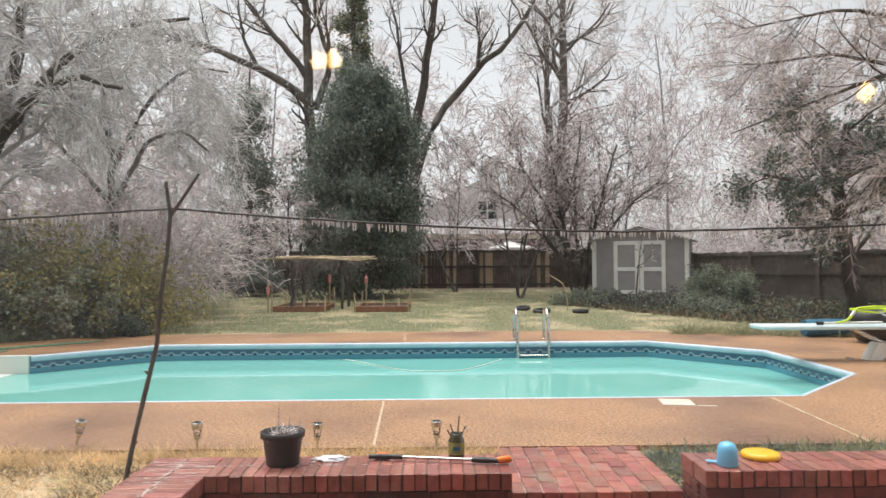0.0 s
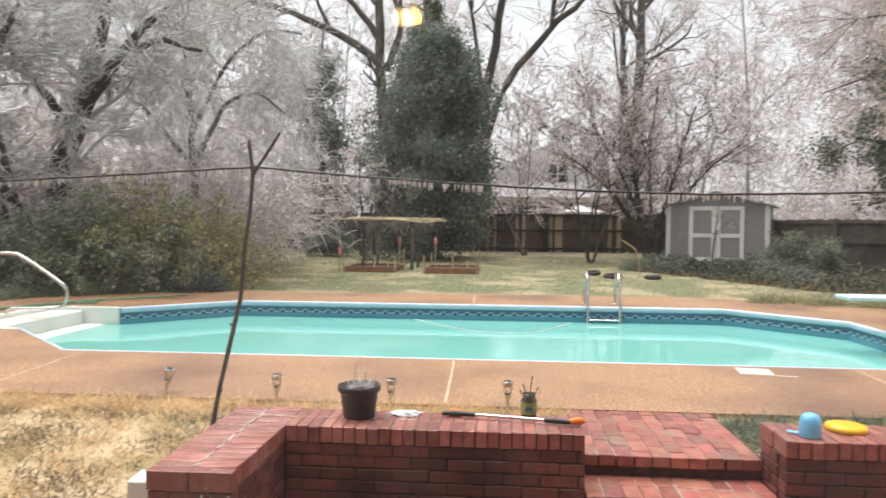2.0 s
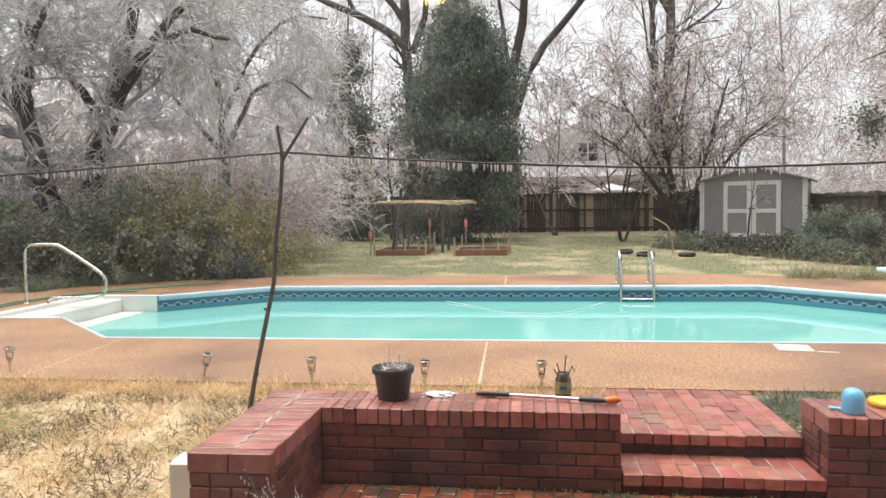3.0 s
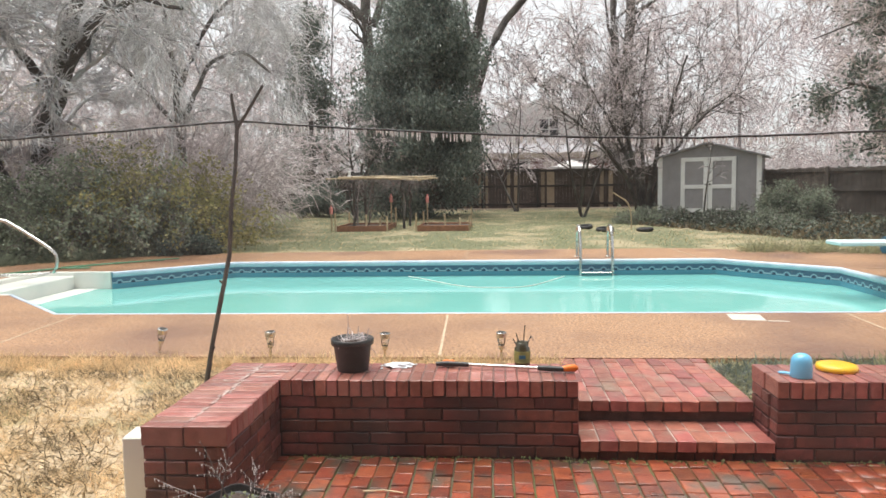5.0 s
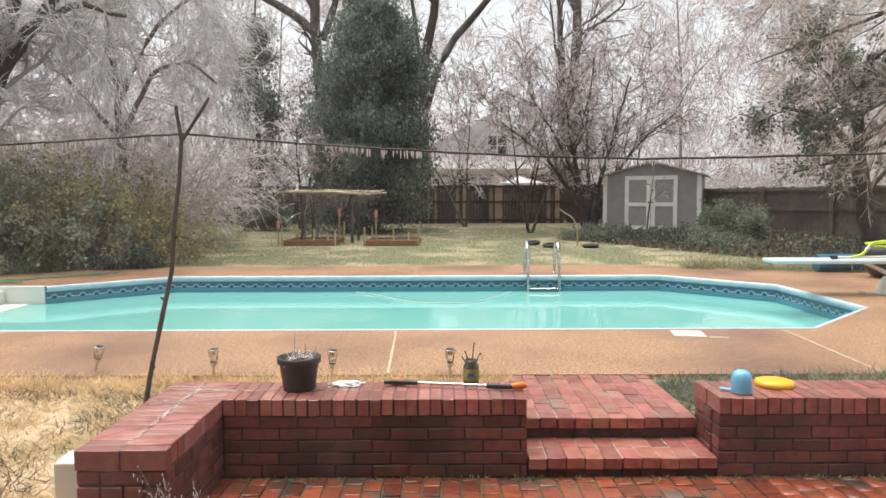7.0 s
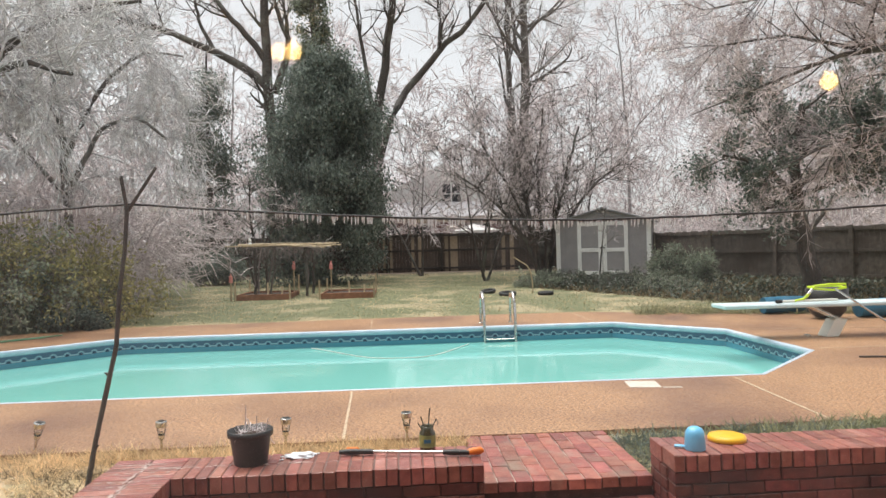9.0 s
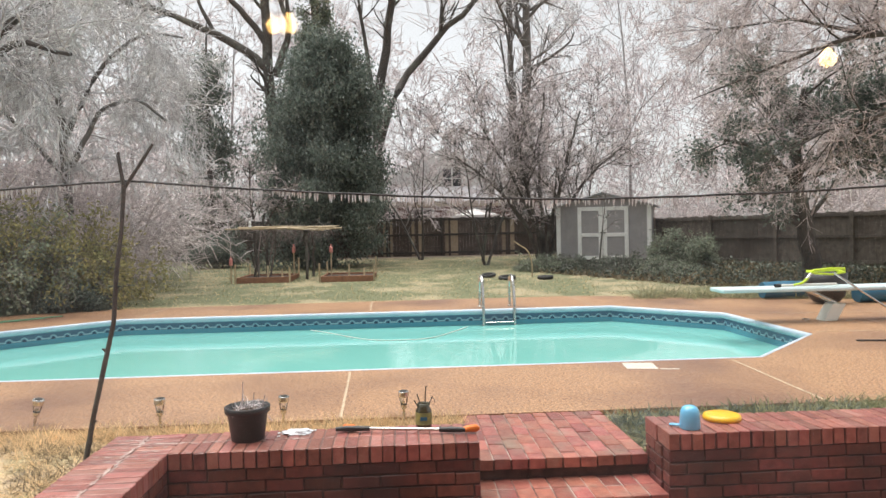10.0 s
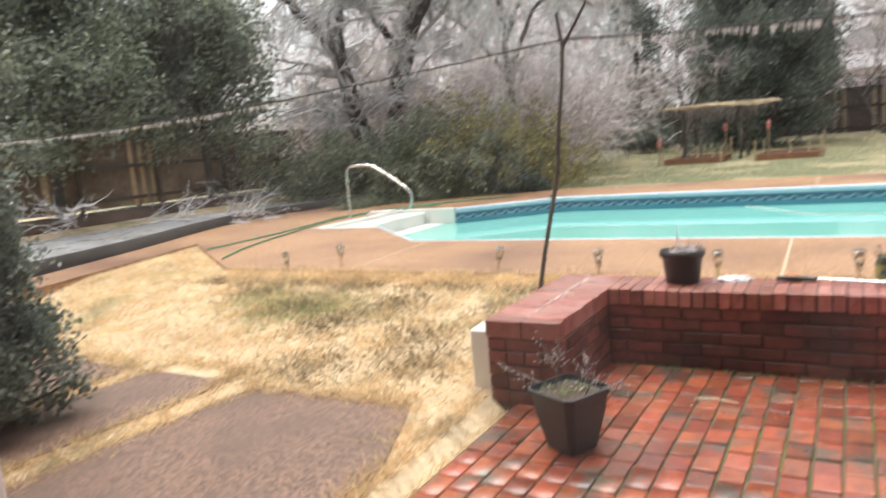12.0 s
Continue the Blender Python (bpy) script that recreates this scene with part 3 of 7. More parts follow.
def brick_mesh(sx, sy, sz, mat):
    key = (round(sx, 3), round(sy, 3), round(sz, 3), mat.name)
    if key not in brick_cache:
        bm = boxed(-sx / 2, sx / 2, -sy / 2, sy / 2, -sz / 2, sz / 2, bevel=0.004)
        for v in bm.verts:
            v.co += Vector([random.uniform(-0.0012, 0.0012) for _ in range(3)])
        me = bpy.data.meshes.new("brick")
        bm.to_mesh(me)
        bm.free()
        me.materials.append(mat)
        brick_cache[key] = me
    return brick_cache[key]


def lay(parent, x0, x1, y0, y1, z0, z1, mat, jig=0.0022, name="brick"):
    """One brick in the given space."""
    ob = new(name, brick_mesh(x1 - x0, y1 - y0, z1 - z0, mat))
    ob.parent = parent
    ob.matrix_basis = pose((x0 + x1) / 2 + random.uniform(-jig, jig), (y0 + y1) / 2 + random.uniform(-jig, jig),
                           (z0 + z1) / 2 + random.uniform(-jig, jig), random.uniform(-.8, .8), random.uniform(-.8, .8), random.uniform(-.9, .9))


def courses_x(parent, x0, x1, y0, y1, n_courses, mat, h=0.0665, length=0.205, start=0.0):
    """Stretcher courses along x, half-lapped."""
    for c in range(n_courses):
        x = x0 - (length / 2 if c % 2 else 0)
        while x < x1 - 0.02:
            a, b = max(x, x0), min(x + length, x1)
            if b - a > 0.03:
                lay(parent, a + 0.004, b - 0.004, y0, y1, start + c * h + 0.004, start + (c + 1) * h - 0.004, mat)
            x += length


def courses_y(parent, x0, x1, y0, y1, n_courses, mat, h=0.0665, length=0.205, start=0.0):
    for c in range(n_courses):
        y = y0 - (length / 2 if c % 2 == 0 else 0)
        while y < y1 - 0.02:
            a, b = max(y, y0), min(y + length, y1)
            if b - a > 0.03:
                lay(parent, x0, x1, a + 0.004, b - 0.004, start + c * h + 0.004, start + (c + 1) * h - 0.004, mat)
            y += length


CAP0, CAP1, H = 0.346, 0.44, 0.0692


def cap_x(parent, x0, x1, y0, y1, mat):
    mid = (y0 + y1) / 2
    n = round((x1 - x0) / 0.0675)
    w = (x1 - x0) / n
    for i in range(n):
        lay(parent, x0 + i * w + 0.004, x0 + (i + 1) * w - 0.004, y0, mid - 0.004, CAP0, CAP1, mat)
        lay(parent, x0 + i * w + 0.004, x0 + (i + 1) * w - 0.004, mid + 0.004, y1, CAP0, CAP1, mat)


def build_patio_wall():
    # L-shaped garden wall: long run and a return towards the house
    core = boxed(-1.572, 0.492, 4.412, 4.762, -0.05, 0.432)
    box(core, -1.572, -1.188, 3.622, 4.40, -0.05, 0.432)
    w = finish("brick_wall", core, MORTAR)
    tagged(w, "low L-shaped red brick garden wall with rowlock cap, wet", "brick wall")
    part("mortar_bed", boxed(-1.18, 0.492, 4.405, 4.765, 0.4325, 0.4352), CAP_MORTAR, w, "rain-darkened mortar")
    part("mortar_bed", boxed(-1.574, -1.186, 3.615, 4.765, 0.4325, 0.4355), CAP_MORTAR, w, "rain-darkened mortar")
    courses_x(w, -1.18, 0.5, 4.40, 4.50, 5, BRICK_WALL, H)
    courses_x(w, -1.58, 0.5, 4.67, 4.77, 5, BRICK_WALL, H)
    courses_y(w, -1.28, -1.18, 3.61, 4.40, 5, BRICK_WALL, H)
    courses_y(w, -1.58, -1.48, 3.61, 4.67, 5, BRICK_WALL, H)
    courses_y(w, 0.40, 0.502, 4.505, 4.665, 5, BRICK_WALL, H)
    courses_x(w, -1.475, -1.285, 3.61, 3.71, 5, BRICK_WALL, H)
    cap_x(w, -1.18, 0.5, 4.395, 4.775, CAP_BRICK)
    # lime bloom in the middle joints and smeared over the brick edges beside them
    rng = np.random.default_rng(17)
    c = np.concatenate([np.stack([-1.383 + rng.normal(0, 0.009, 70), rng.uniform(3.7, 4.76, 70), np.full(70, 0.4412)], 1),
                        np.stack([rng.uniform(-1.3, -0.45, 40), 4.585 + rng.normal(0, 0.007, 40), np.full(40, 0.4412)], 1),
                        np.stack([rng.uniform(-1.55, -1.2, 60), 4.3 + 0.073 * rng.integers(0, 6, 60) + rng.normal(0, 0.004, 60), np.full(60, 0.4412)], 1)])
    bm = bmesh.new()
    for i, (x, y, z) in enumerate(c):
        a, k = (0.006, rng.uniform(0.01, 0.035)) if i < 70 else (rng.uniform(0.01, 0.035), 0.006)
        bm.faces.new([bm.verts.new((x + a * math.cos(g) * rng.uniform(0.6, 1.2), y + k * math.sin(g) * rng.uniform(0.6, 1.2), z + i * 2e-6)) for g in np.linspace(0, 5.5, 7)])
    part("lime_bloom", bm, LIME_BLOOM, w, "white lime bloom along the joints")["kind"] = "stuff"
    n = 16
    for i in range(n):
        y = 3.605 + i * (4.775 - 3.605) / n
        for a, b in ((-1.585, -1.387), (-1.379, -1.18)):
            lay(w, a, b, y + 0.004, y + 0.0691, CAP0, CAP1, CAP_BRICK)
    return w


def build_right_wall():
    core = boxed(1.562, 4.79, 4.412, 4.762, -0.05, 0.432)
    w = finish("brick_wall", core, MORTAR)
    tagged(w, "low straight red brick garden wall beside steps, wet", "brick wall")
    part("mortar_bed", boxed(1.56, 4.19, 4.405, 4.765, 0.4325, 0.4352), CAP_MORTAR, w, "rain-darkened mortar")
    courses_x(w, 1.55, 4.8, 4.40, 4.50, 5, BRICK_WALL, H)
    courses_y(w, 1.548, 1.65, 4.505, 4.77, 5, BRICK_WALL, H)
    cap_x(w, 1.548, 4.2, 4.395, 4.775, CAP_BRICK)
    return w


wall_left, wall_right = build_patio_wall(), build_right_wall()


def build_steps():
    core = boxed(0.505, 1.545, 4.43, 4.80, -0.05, 0.095)
    box(core, 0.505, 1.545, 4.74, 5.735, -0.05, 0.222)
    s = finish("brick_steps", core, MORTAR)
    tagged(s, "two wet red brick steps up to the pool deck", "steps")
    part("mortar_bed", boxed(0.51, 1.54, 4.40, 4.73, 0.098, 0.1025), PALE_MORTAR, s, "pale weathered mortar")
    part("mortar_bed", boxed(0.51, 1.54, 4.715, 5.73, 0.2235, 0.2295), PALE_MORTAR, s, "pale weathered mortar")
    w = 1.04 / 10
    for i in range(10):
        x = 0.505 + i * w
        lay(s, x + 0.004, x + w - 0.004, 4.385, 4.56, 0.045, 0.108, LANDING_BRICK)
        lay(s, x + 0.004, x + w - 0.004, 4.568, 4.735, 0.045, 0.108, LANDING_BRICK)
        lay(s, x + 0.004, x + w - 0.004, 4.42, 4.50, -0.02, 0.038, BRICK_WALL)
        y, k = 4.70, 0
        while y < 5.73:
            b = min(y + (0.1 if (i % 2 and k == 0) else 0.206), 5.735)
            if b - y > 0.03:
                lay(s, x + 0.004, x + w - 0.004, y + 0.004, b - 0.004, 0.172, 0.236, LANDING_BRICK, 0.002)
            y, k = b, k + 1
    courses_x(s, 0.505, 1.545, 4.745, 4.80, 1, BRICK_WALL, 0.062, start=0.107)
    return s


build_steps()


def build_patio():
    base = boxed(-1.45, 5.0, 1.12, 4.42, -0.12, -0.012)
    p = finish("patio", base, JOINT)
    tagged(p, "orange-red brick patio in running bond, wet", "patio", kind="structure")
    rest, count = [], 0
    w, length = 0.1045, 0.21
    for i in range(int(6.4 / w)):
        x = -1.44 + i * w
        y = 4.395 + random.uniform(0.0, 0.1)
        while y > 1.15:
            length = random.choice((0.125, 0.135, 0.135, 0.15, 0.165))
            a, b = max(y - length, 1.14), min(y, 4.395)
            if b - a > 0.03:
                zt = random.uniform(-0.002, 0.003)
                if x < 2.6 and a > 3.0 and count < 300:
                    lay(p, x + 0.005, x + w - 0.005, a + 0.005, b - 0.005, -0.055 + zt, zt, BRICK_FLOOR, 0.002)
                    count += 1
                else:
                    rest.append((x + 0.005, x + w - 0.005, a + 0.005, b - 0.005, -0.055 + zt, zt))
            y -= length
    R = np.array(rest)
    X0, X1, Y0, Y1, Z0, Z1 = R.T
    e = 0.004
    v = np.stack([np.stack(c, -1) for c in ((X0, Y0, Z0), (X1, Y0, Z0), (X1, Y1, Z0), (X0, Y1, Z0), (X0, Y0, Z1 - e), (X1, Y0, Z1 - e), (X1, Y1, Z1 - e), (X0, Y1, Z1 - e),
                                            (X0 + e, Y0 + e, Z1), (X1 - e, Y0 + e, Z1), (X1 - e, Y1 - e, Z1), (X0 + e, Y1 - e, Z1))], 1)
    fq = np.array([(0, 1, 5, 4), (1, 2, 6, 5), (2, 3, 7, 6), (3, 0, 4, 7), (4, 5, 9, 8), (5, 6, 10, 9), (6, 7, 11, 10), (7, 4, 8, 11), (8, 9, 10, 11)])
    q = (np.arange(len(R))[:, None, None] * 12 + fq).reshape(-1, 4)
    ob = finish("bricks", np_mesh("bricks", v.reshape(-1, 3), q, BRICK_FLOOR_ISLAND), BRICK_FLOOR_ISLAND, p)
    ob["kind"] = "stuff"


BRICK_FLOOR_ISLAND = material("wet_paving_brick_joined", (0.33, 0.082, 0.036), (0.18, 0.042, 0.023), 18, 0.32, 0.45, 80, rnd=0.42, rndhue=0.006,
                              island=True, coat=0.6, c3=(0.11, 0.075, 0.055), scale3=4.5, lo3=0.52, hi3=0.66)
build_patio()

for poly in ([(-3.05, 3.36), (-3.25, 1.3), (-1.68, 1.3), (-1.68, 2.75), (-1.95, 3.42)], [(-4.0, 3.62), (-4.3, 1.3), (-3.5, 1.3), (-3.27, 3.55)],
             [(-5.9, 3.5), (-5.9, 1.3), (-4.55, 1.3), (-4.22, 3.45)]):
    bm = bmesh.new()
    f = bm.faces.new([bm.verts.new((x, y, 0.012)) for x, y in poly])
    r = bmesh.ops.extrude_face_region(bm, geom=[f])
    bmesh.ops.translate(bm, vec=(0, 0, -0.1), verts=[g for g in r["geom"] if isinstance(g, bmesh.types.BMVert)])
    bmesh.ops.recalc_face_normals(bm, faces=bm.faces[:])
    tagged(finish("path_slab", bm, PATH_AGG), "brown exposed-aggregate concrete path slab edged by dry grass", "path", "path slabs", "structure")


# ---- trees ----
def tree(name, at, label, seed, height, trunk_r, lean=(0, 0), limbs=7, limb_len=0.45, limb_ang=50, limb_from=0.35, twigs=(7, 7, 6), pull=(0.05, 0.0, -0.05), twig_r=0.008,
         mat=None, bark=None, trunk_pull=0.0, trunk_wob=0.05, leaf=None, sizes=(0.5, 0.45, 0.5), group="", forks=1, leaf_n=3, leaf_size=0.1, leaf_mat=None, limb_r=0.6, icy_branches=False):
    """A bare tree: trunk and limbs as one part, glazed twigs as its crown."""
    rng = np.random.default_rng(seed)
    e = thing(name, at, label, "tree", group)
    bark, mat = bark or BARK, mat or ICE_GREY
    P = np.zeros((forks, 3)) + rng.normal(0, trunk_r * 0.5, (forks, 3)) * [1, 1, 0]
    P[:, 2] = -0.15
    D = np.tile(np.array([lean[0], lean[1], 1.0]), (forks, 1)) + rng.normal(0, 0.22 if forks > 1 else 0.0, (forks, 3)) * [1, 1, 0]
    t_pts, t_rad = grow(rng, P, D, np.full(forks, height), np.full(forks, trunk_r), 12, trunk_wob, trunk_pull, 0.15)
    t_rad[:, 0] *= 1.35
    P, D, r, t = spawn(rng, t_pts, t_rad, limbs, limb_from, 0.98, limb_ang)
    L = height * limb_len * rng.uniform(0.6, 1.2, len(P)) * (1.15 - 0.6 * t)
    l_pts, l_rad = grow(rng, P, D, L, r * limb_r, 9, 0.13, pull[0], 0.2)
    allp, groups = (l_pts, l_rad), []
    lengths = np.repeat(L, 1)
    for lev, m in enumerate(twigs):
        P, D, r, t = spawn(rng, *allp, m, 0.2, 1.0, 48)
        par = np.repeat(lengths, m)
        L2 = par * sizes[lev] * rng.uniform(0.5, 1.25, len(P)) * (1.1 - 0.4 * t)
        k = (5, 4, 3)[lev]
        allp = grow(rng, P, D, L2, np.maximum(r * 0.55, twig_r), k, 0.16, pull[min(lev + 1, len(pull) - 1)], 0.55)
        lengths = L2
        groups.append(allp)
    v, q = tubes([(t_pts, t_rad)] + ([] if icy_branches else [(l_pts, l_rad), groups[0]]), 6)
    part("trunk", np_mesh("trunk", v, q, bark, True), bark, e)
    v, q = tubes([(l_pts, l_rad)] + groups if icy_branches else groups[1:], 3)
    part("crown", np_mesh("crown", v, q, mat), mat, e, "ice-glazed twigs")
    if leaf_mat:
        tips = allp[0][:, 1:].reshape(-1, 3)
        drift = np.sin(tips[:, 0] * 1.7) * np.sin(tips[:, 2] * 1.9 + tips[:, 1]) + rng.normal(0, 0.35, len(tips))
        tips = tips[drift > 0.25]
        c = np.repeat(tips, leaf_n, 0) + rng.normal(0, leaf_size, (len(tips) * leaf_n, 3))
        v, q = leaf_quads(rng, c, leaf_size, 0.4)
        part("foliage", np_mesh("foliage", v, q, leaf_mat), leaf_mat, e, "dark evergreen leaves")
    return e


def evergreen(name, at, label, seed, height, radius, leaf_mat, n_limbs=70, per=420, leaf_size=0.13, shape=0.55, droop=0.5, low=0.06, icy=0.0, blunt=0.75):
    """A dense evergreen: limbs from one trunk, each clothed in leaf clumps."""
    rng = np.random.default_rng(seed)
    e = thing(name, at, label, "tree")
    t_pts, t_rad = grow(rng, np.array([[0, 0, -0.1]]), np.array([[0, 0, 1.0]]), np.array([height * 0.97]), np.array([height * 0.02]), 12, 0.03, 0.05, 0.15)
    P, D, r, t = spawn(rng, t_pts, t_rad, n_limbs, low, 0.99, 72)
    prof = np.clip(np.minimum((t + 0.12) / 0.25, 1) * (1 - t ** (1 / shape) * blunt) , 0.12, 1)
    L = radius * prof * rng.uniform(0.65, 1.15, len(P))
    l_pts, l_rad = grow(rng, P, D, L, np.maximum(r * 0.3, 0.012), 7, 0.1, 0.04, 0.3)
    v, q = tubes([(t_pts, t_rad), (l_pts, l_rad)], 5)
    part("trunk", np_mesh("trunk", v, q, BARK, True), BARK, e)
    j = rng.integers(0, len(l_pts), n_limbs * per // 6)
    f = rng.uniform(0.25, 1.05, len(j)) ** 0.8 * 5.9
    k0 = np.clip(f.astype(int), 0, 5)
    base = l_pts[j, k0] + (l_pts[j, k0 + 1] - l_pts[j, k0]) * (f - k0)[:, None] + rng.normal(0, radius * 0.07, (len(j), 3))
    c = np.repeat(base, 6, 0) + rng.normal(0, leaf_size * 0.9, (len(base) * 6, 3)) - np.array([0, 0, 1]) * rng.uniform(0, droop * 0.5, (len(base) * 6, 1))
    n_icy = int(len(c) * icy)
    v, q = leaf_quads(rng, c[n_icy:], leaf_size, droop * 2)
    part("crown", np_mesh("crown", v, q, leaf_mat), leaf_mat, e, "dense evergreen foliage")
    if n_icy:
        v, q = leaf_quads(rng, c[:n_icy], leaf_size, droop * 2)
        part("frosted_foliage", np_mesh("frosted_foliage", v, q, LEAF_ICY), LEAF_ICY, e, "ice-glazed foliage")
    return e


def shrub(name, at, label, seed, rx, ry, h, stems, mat, leaf_mat=None, leaf_n=5, leaf_size=0.06, twig_r=0.006, arch=-0.08, m=(5, 5), k0=7, category="shrub", group="", tip=0.0):
    rng = np.random.default_rng(seed)
    e = thing(name, at, label, category, group)
    a, rr = rng.uniform(0, 2 * np.pi, stems), np.sqrt(rng.uniform(0, 1, stems))
    P = np.stack([np.cos(a) * rr * rx * 0.7, np.sin(a) * rr * ry * 0.7, np.full(stems, -0.05)], 1)
    D = np.stack([np.cos(a) * rr * 0.7, np.sin(a) * rr * 0.7, np.ones(stems)], 1) + rng.normal(0, 0.15, (stems, 3))
    s = grow(rng, P, D, h * rng.uniform(0.75, 1.25, stems) * (1.15 - 0.35 * rr), np.full(stems, twig_r * 2.2), k0, 0.10, arch, 0.4)
    groups, cur = [s], s
    L = np.full(stems, h)
    for lev, mm in enumerate(m):
        P, D, r, t = spawn(rng, *cur, mm, 0.25, 1.0, 45)
        L = np.repeat(L, mm) * (0.42 if lev == 0 else 0.5) * rng.uniform(0.5, 1.2, len(P))
        cur = grow(rng, P, D, L, np.maximum(r * 0.6, twig_r), 5 - lev, 0.15, arch * 1.3, 0.55)
        groups.append(cur)
    v, q = tubes(groups, 3)
    part("stems", np_mesh("stems", v, q, mat), mat, e)
    if leaf_mat:
        tips = cur[0][:, 1:].reshape(-1, 3)
        c = np.repeat(tips, leaf_n, 0) + rng.normal(0, leaf_size * 0.8, (len(tips) * leaf_n, 3))
        v, q = leaf_quads(rng, c, leaf_size, 0.3)
        part("foliage", np_mesh("foliage", v, q, leaf_mat), leaf_mat, e)
    return e


GZ = lambda x, y: float(ground_height(np.array(float(x)), np.array(float(y))))


def limbed_tree(name, at, label, seed, limbs, bark, mat, branches=9, reach=1.8, twigs=(7, 6), pull=(0.05, 0.0, -0.05), twig_r=0.011, start=0.3, ang=(52, 45, 40),
                shrink=(0.45, 0.5), leaf_mat=None, leaf_n=3, leaf_size=0.09, icy_from=0, wob=0.13):
    """A tree on a few drawn limbs (points from the base, radii at both ends); branches and glazed twigs grow from them."""
    rng = np.random.default_rng(seed)
    e = thing(name, at, label, "tree")
    wood, crown, b_pts, b_rad, b_len = [], [], [], [], []
    for pts, r0, r1 in limbs:
        pts = np.array(pts, float)
        u = np.concatenate([[0], np.cumsum(np.linalg.norm(np.diff(pts, axis=0), axis=1))])
        f = np.linspace(0, u[-1], 14)
        c = np.stack([np.interp(f, u, pts[:, i]) for i in range(3)], 1)
        c[1:-1] = (c[:-2] + c[1:-1] * 2 + c[2:]) / 4
        c[1:] += rng.normal(0, r0 * 0.18, (13, 3))
        line = (c[None], np.linspace(r0, r1, 14)[None])
        wood.append(line)
        P, D, r, t = spawn(rng, *line, branches, start, 1.0, ang[0])
        L = reach * rng.uniform(0.55, 1.25, len(P)) * min(1.0, 0.4 + u[-1] / 8)
        q = grow(rng, P, D, L, np.maximum(r * 0.42, twig_r * 1.6), 8, wob, pull[0], 0.3)
        b_pts.append(q[0]), b_rad.append(q[1]), b_len.append(L)
    cur, L = (np.concatenate(b_pts), np.concatenate(b_rad)), np.concatenate(b_len)
    (wood if icy_from > 0 else crown).append(cur)
    for lev, m in enumerate(twigs):
        P, D, r, t = spawn(rng, *cur, m, 0.12, 1.0, ang[min(lev + 1, 2)])
        L = np.repeat(L, m) * shrink[min(lev, 1)] * rng.uniform(0.5, 1.3, len(P)) * (1.1 - 0.35 * t)
        cur = grow(rng, P, D, L, np.maximum(r * 0.55, twig_r), (5, 4, 3)[lev], 0.15, pull[min(lev + 1, len(pull) - 1)], 0.5)
        (wood if lev + 1 < icy_from else crown).append(cur)
    v, q = tubes(wood, 6 if len(wood) < 12 else 5)
    part("trunk", np_mesh("trunk", v, q, bark, True), bark, e)
    v, q = tubes(crown, 3)
    part("crown", np_mesh("crown", v, q, mat), mat, e, "ice-glazed twigs")
    if leaf_mat:
        tips = cur[0][:, 1:].reshape(-1, 3)
        drift = np.sin(tips[:, 0] * 1.9) * np.sin(tips[:, 2] * 2.1 + tips[:, 1]) + rng.normal(0, 0.5, len(tips))
        tips = tips[drift > -0.25]
        c = np.repeat(tips, leaf_n, 0) + rng.normal(0, leaf_size, (len(tips) * leaf_n, 3))
        v, q = leaf_quads(rng, c, leaf_size, 0.4)
        part("foliage", np_mesh("foliage", v, q, leaf_mat), leaf_mat, e, "dark evergreen leaves")
    return e


WEEP = (-0.03, -0.10, -0.16, -0.2)
limbed_tree("weeping_tree", (-11.0, 16.5, GZ(-11.0, 16.5)), "leaning oak with drooping ice-glazed twigs above the shrubs", 11,
            [([(0, 0, -0.2), (-0.55, 0, 1.2), (-1.1, 0, 2.6), (-1.25, 0, 4.2), (-1.0, 0.1, 6.5)], 0.33, 0.12), ([(-1.2, 0, 3.6), (-2.2, -0.6, 5.2), (-3.6, -1.2, 6.4)], 0.16, 0.05),
             ([(-1.2, 0, 3.9), (-0.3, -1.0, 5.2), (0.8, -1.8, 5.9)], 0.15, 0.05), ([(-1.1, 0, 5.0), (-2.0, 0.9, 7.0), (-3.0, 1.2, 8.2)], 0.12, 0.04)],
            BARK, ICE_GREY, 22, 2.4, (11, 10), WEEP, 0.008, 0.3, (62, 44, 40), (0.40, 0.52))
limbed_tree("weeping_tree", (-11.05, 17.0, GZ(-11.05, 17)), "upright oak with drooping ice-glazed twigs above the shrubs", 12,
            [([(0, 0, -0.2), (0.08, 0, 1.4), (0.3, 0, 2.7), (0.8, 0, 4.2), (1.3, 0, 5.6), (1.6, 0, 7.5)], 0.31, 0.1), ([(0.7, 0, 3.7), (2.0, -0.8, 4.9), (3.6, -1.4, 5.4), (4.6, -1.6, 5.0)], 0.15, 0.04),
             ([(0.9, 0, 4.4), (2.2, 0.4, 6.2), (3.8, 0.6, 7.2), (5.2, 0.6, 7.3)], 0.14, 0.04), ([(0.6, 0, 3.6), (-0.3, -0.9, 5.2), (-0.6, -1.4, 6.6)], 0.13, 0.04),
             ([(1.3, 0, 5.5), (2.4, -1.4, 7.4), (3.2, -2.0, 8.4)], 0.12, 0.04)],
            BARK, ICE_GREY, 22, 2.4, (11, 10), WEEP, 0.008, 0.3, (62, 44, 40), (0.40, 0.52))
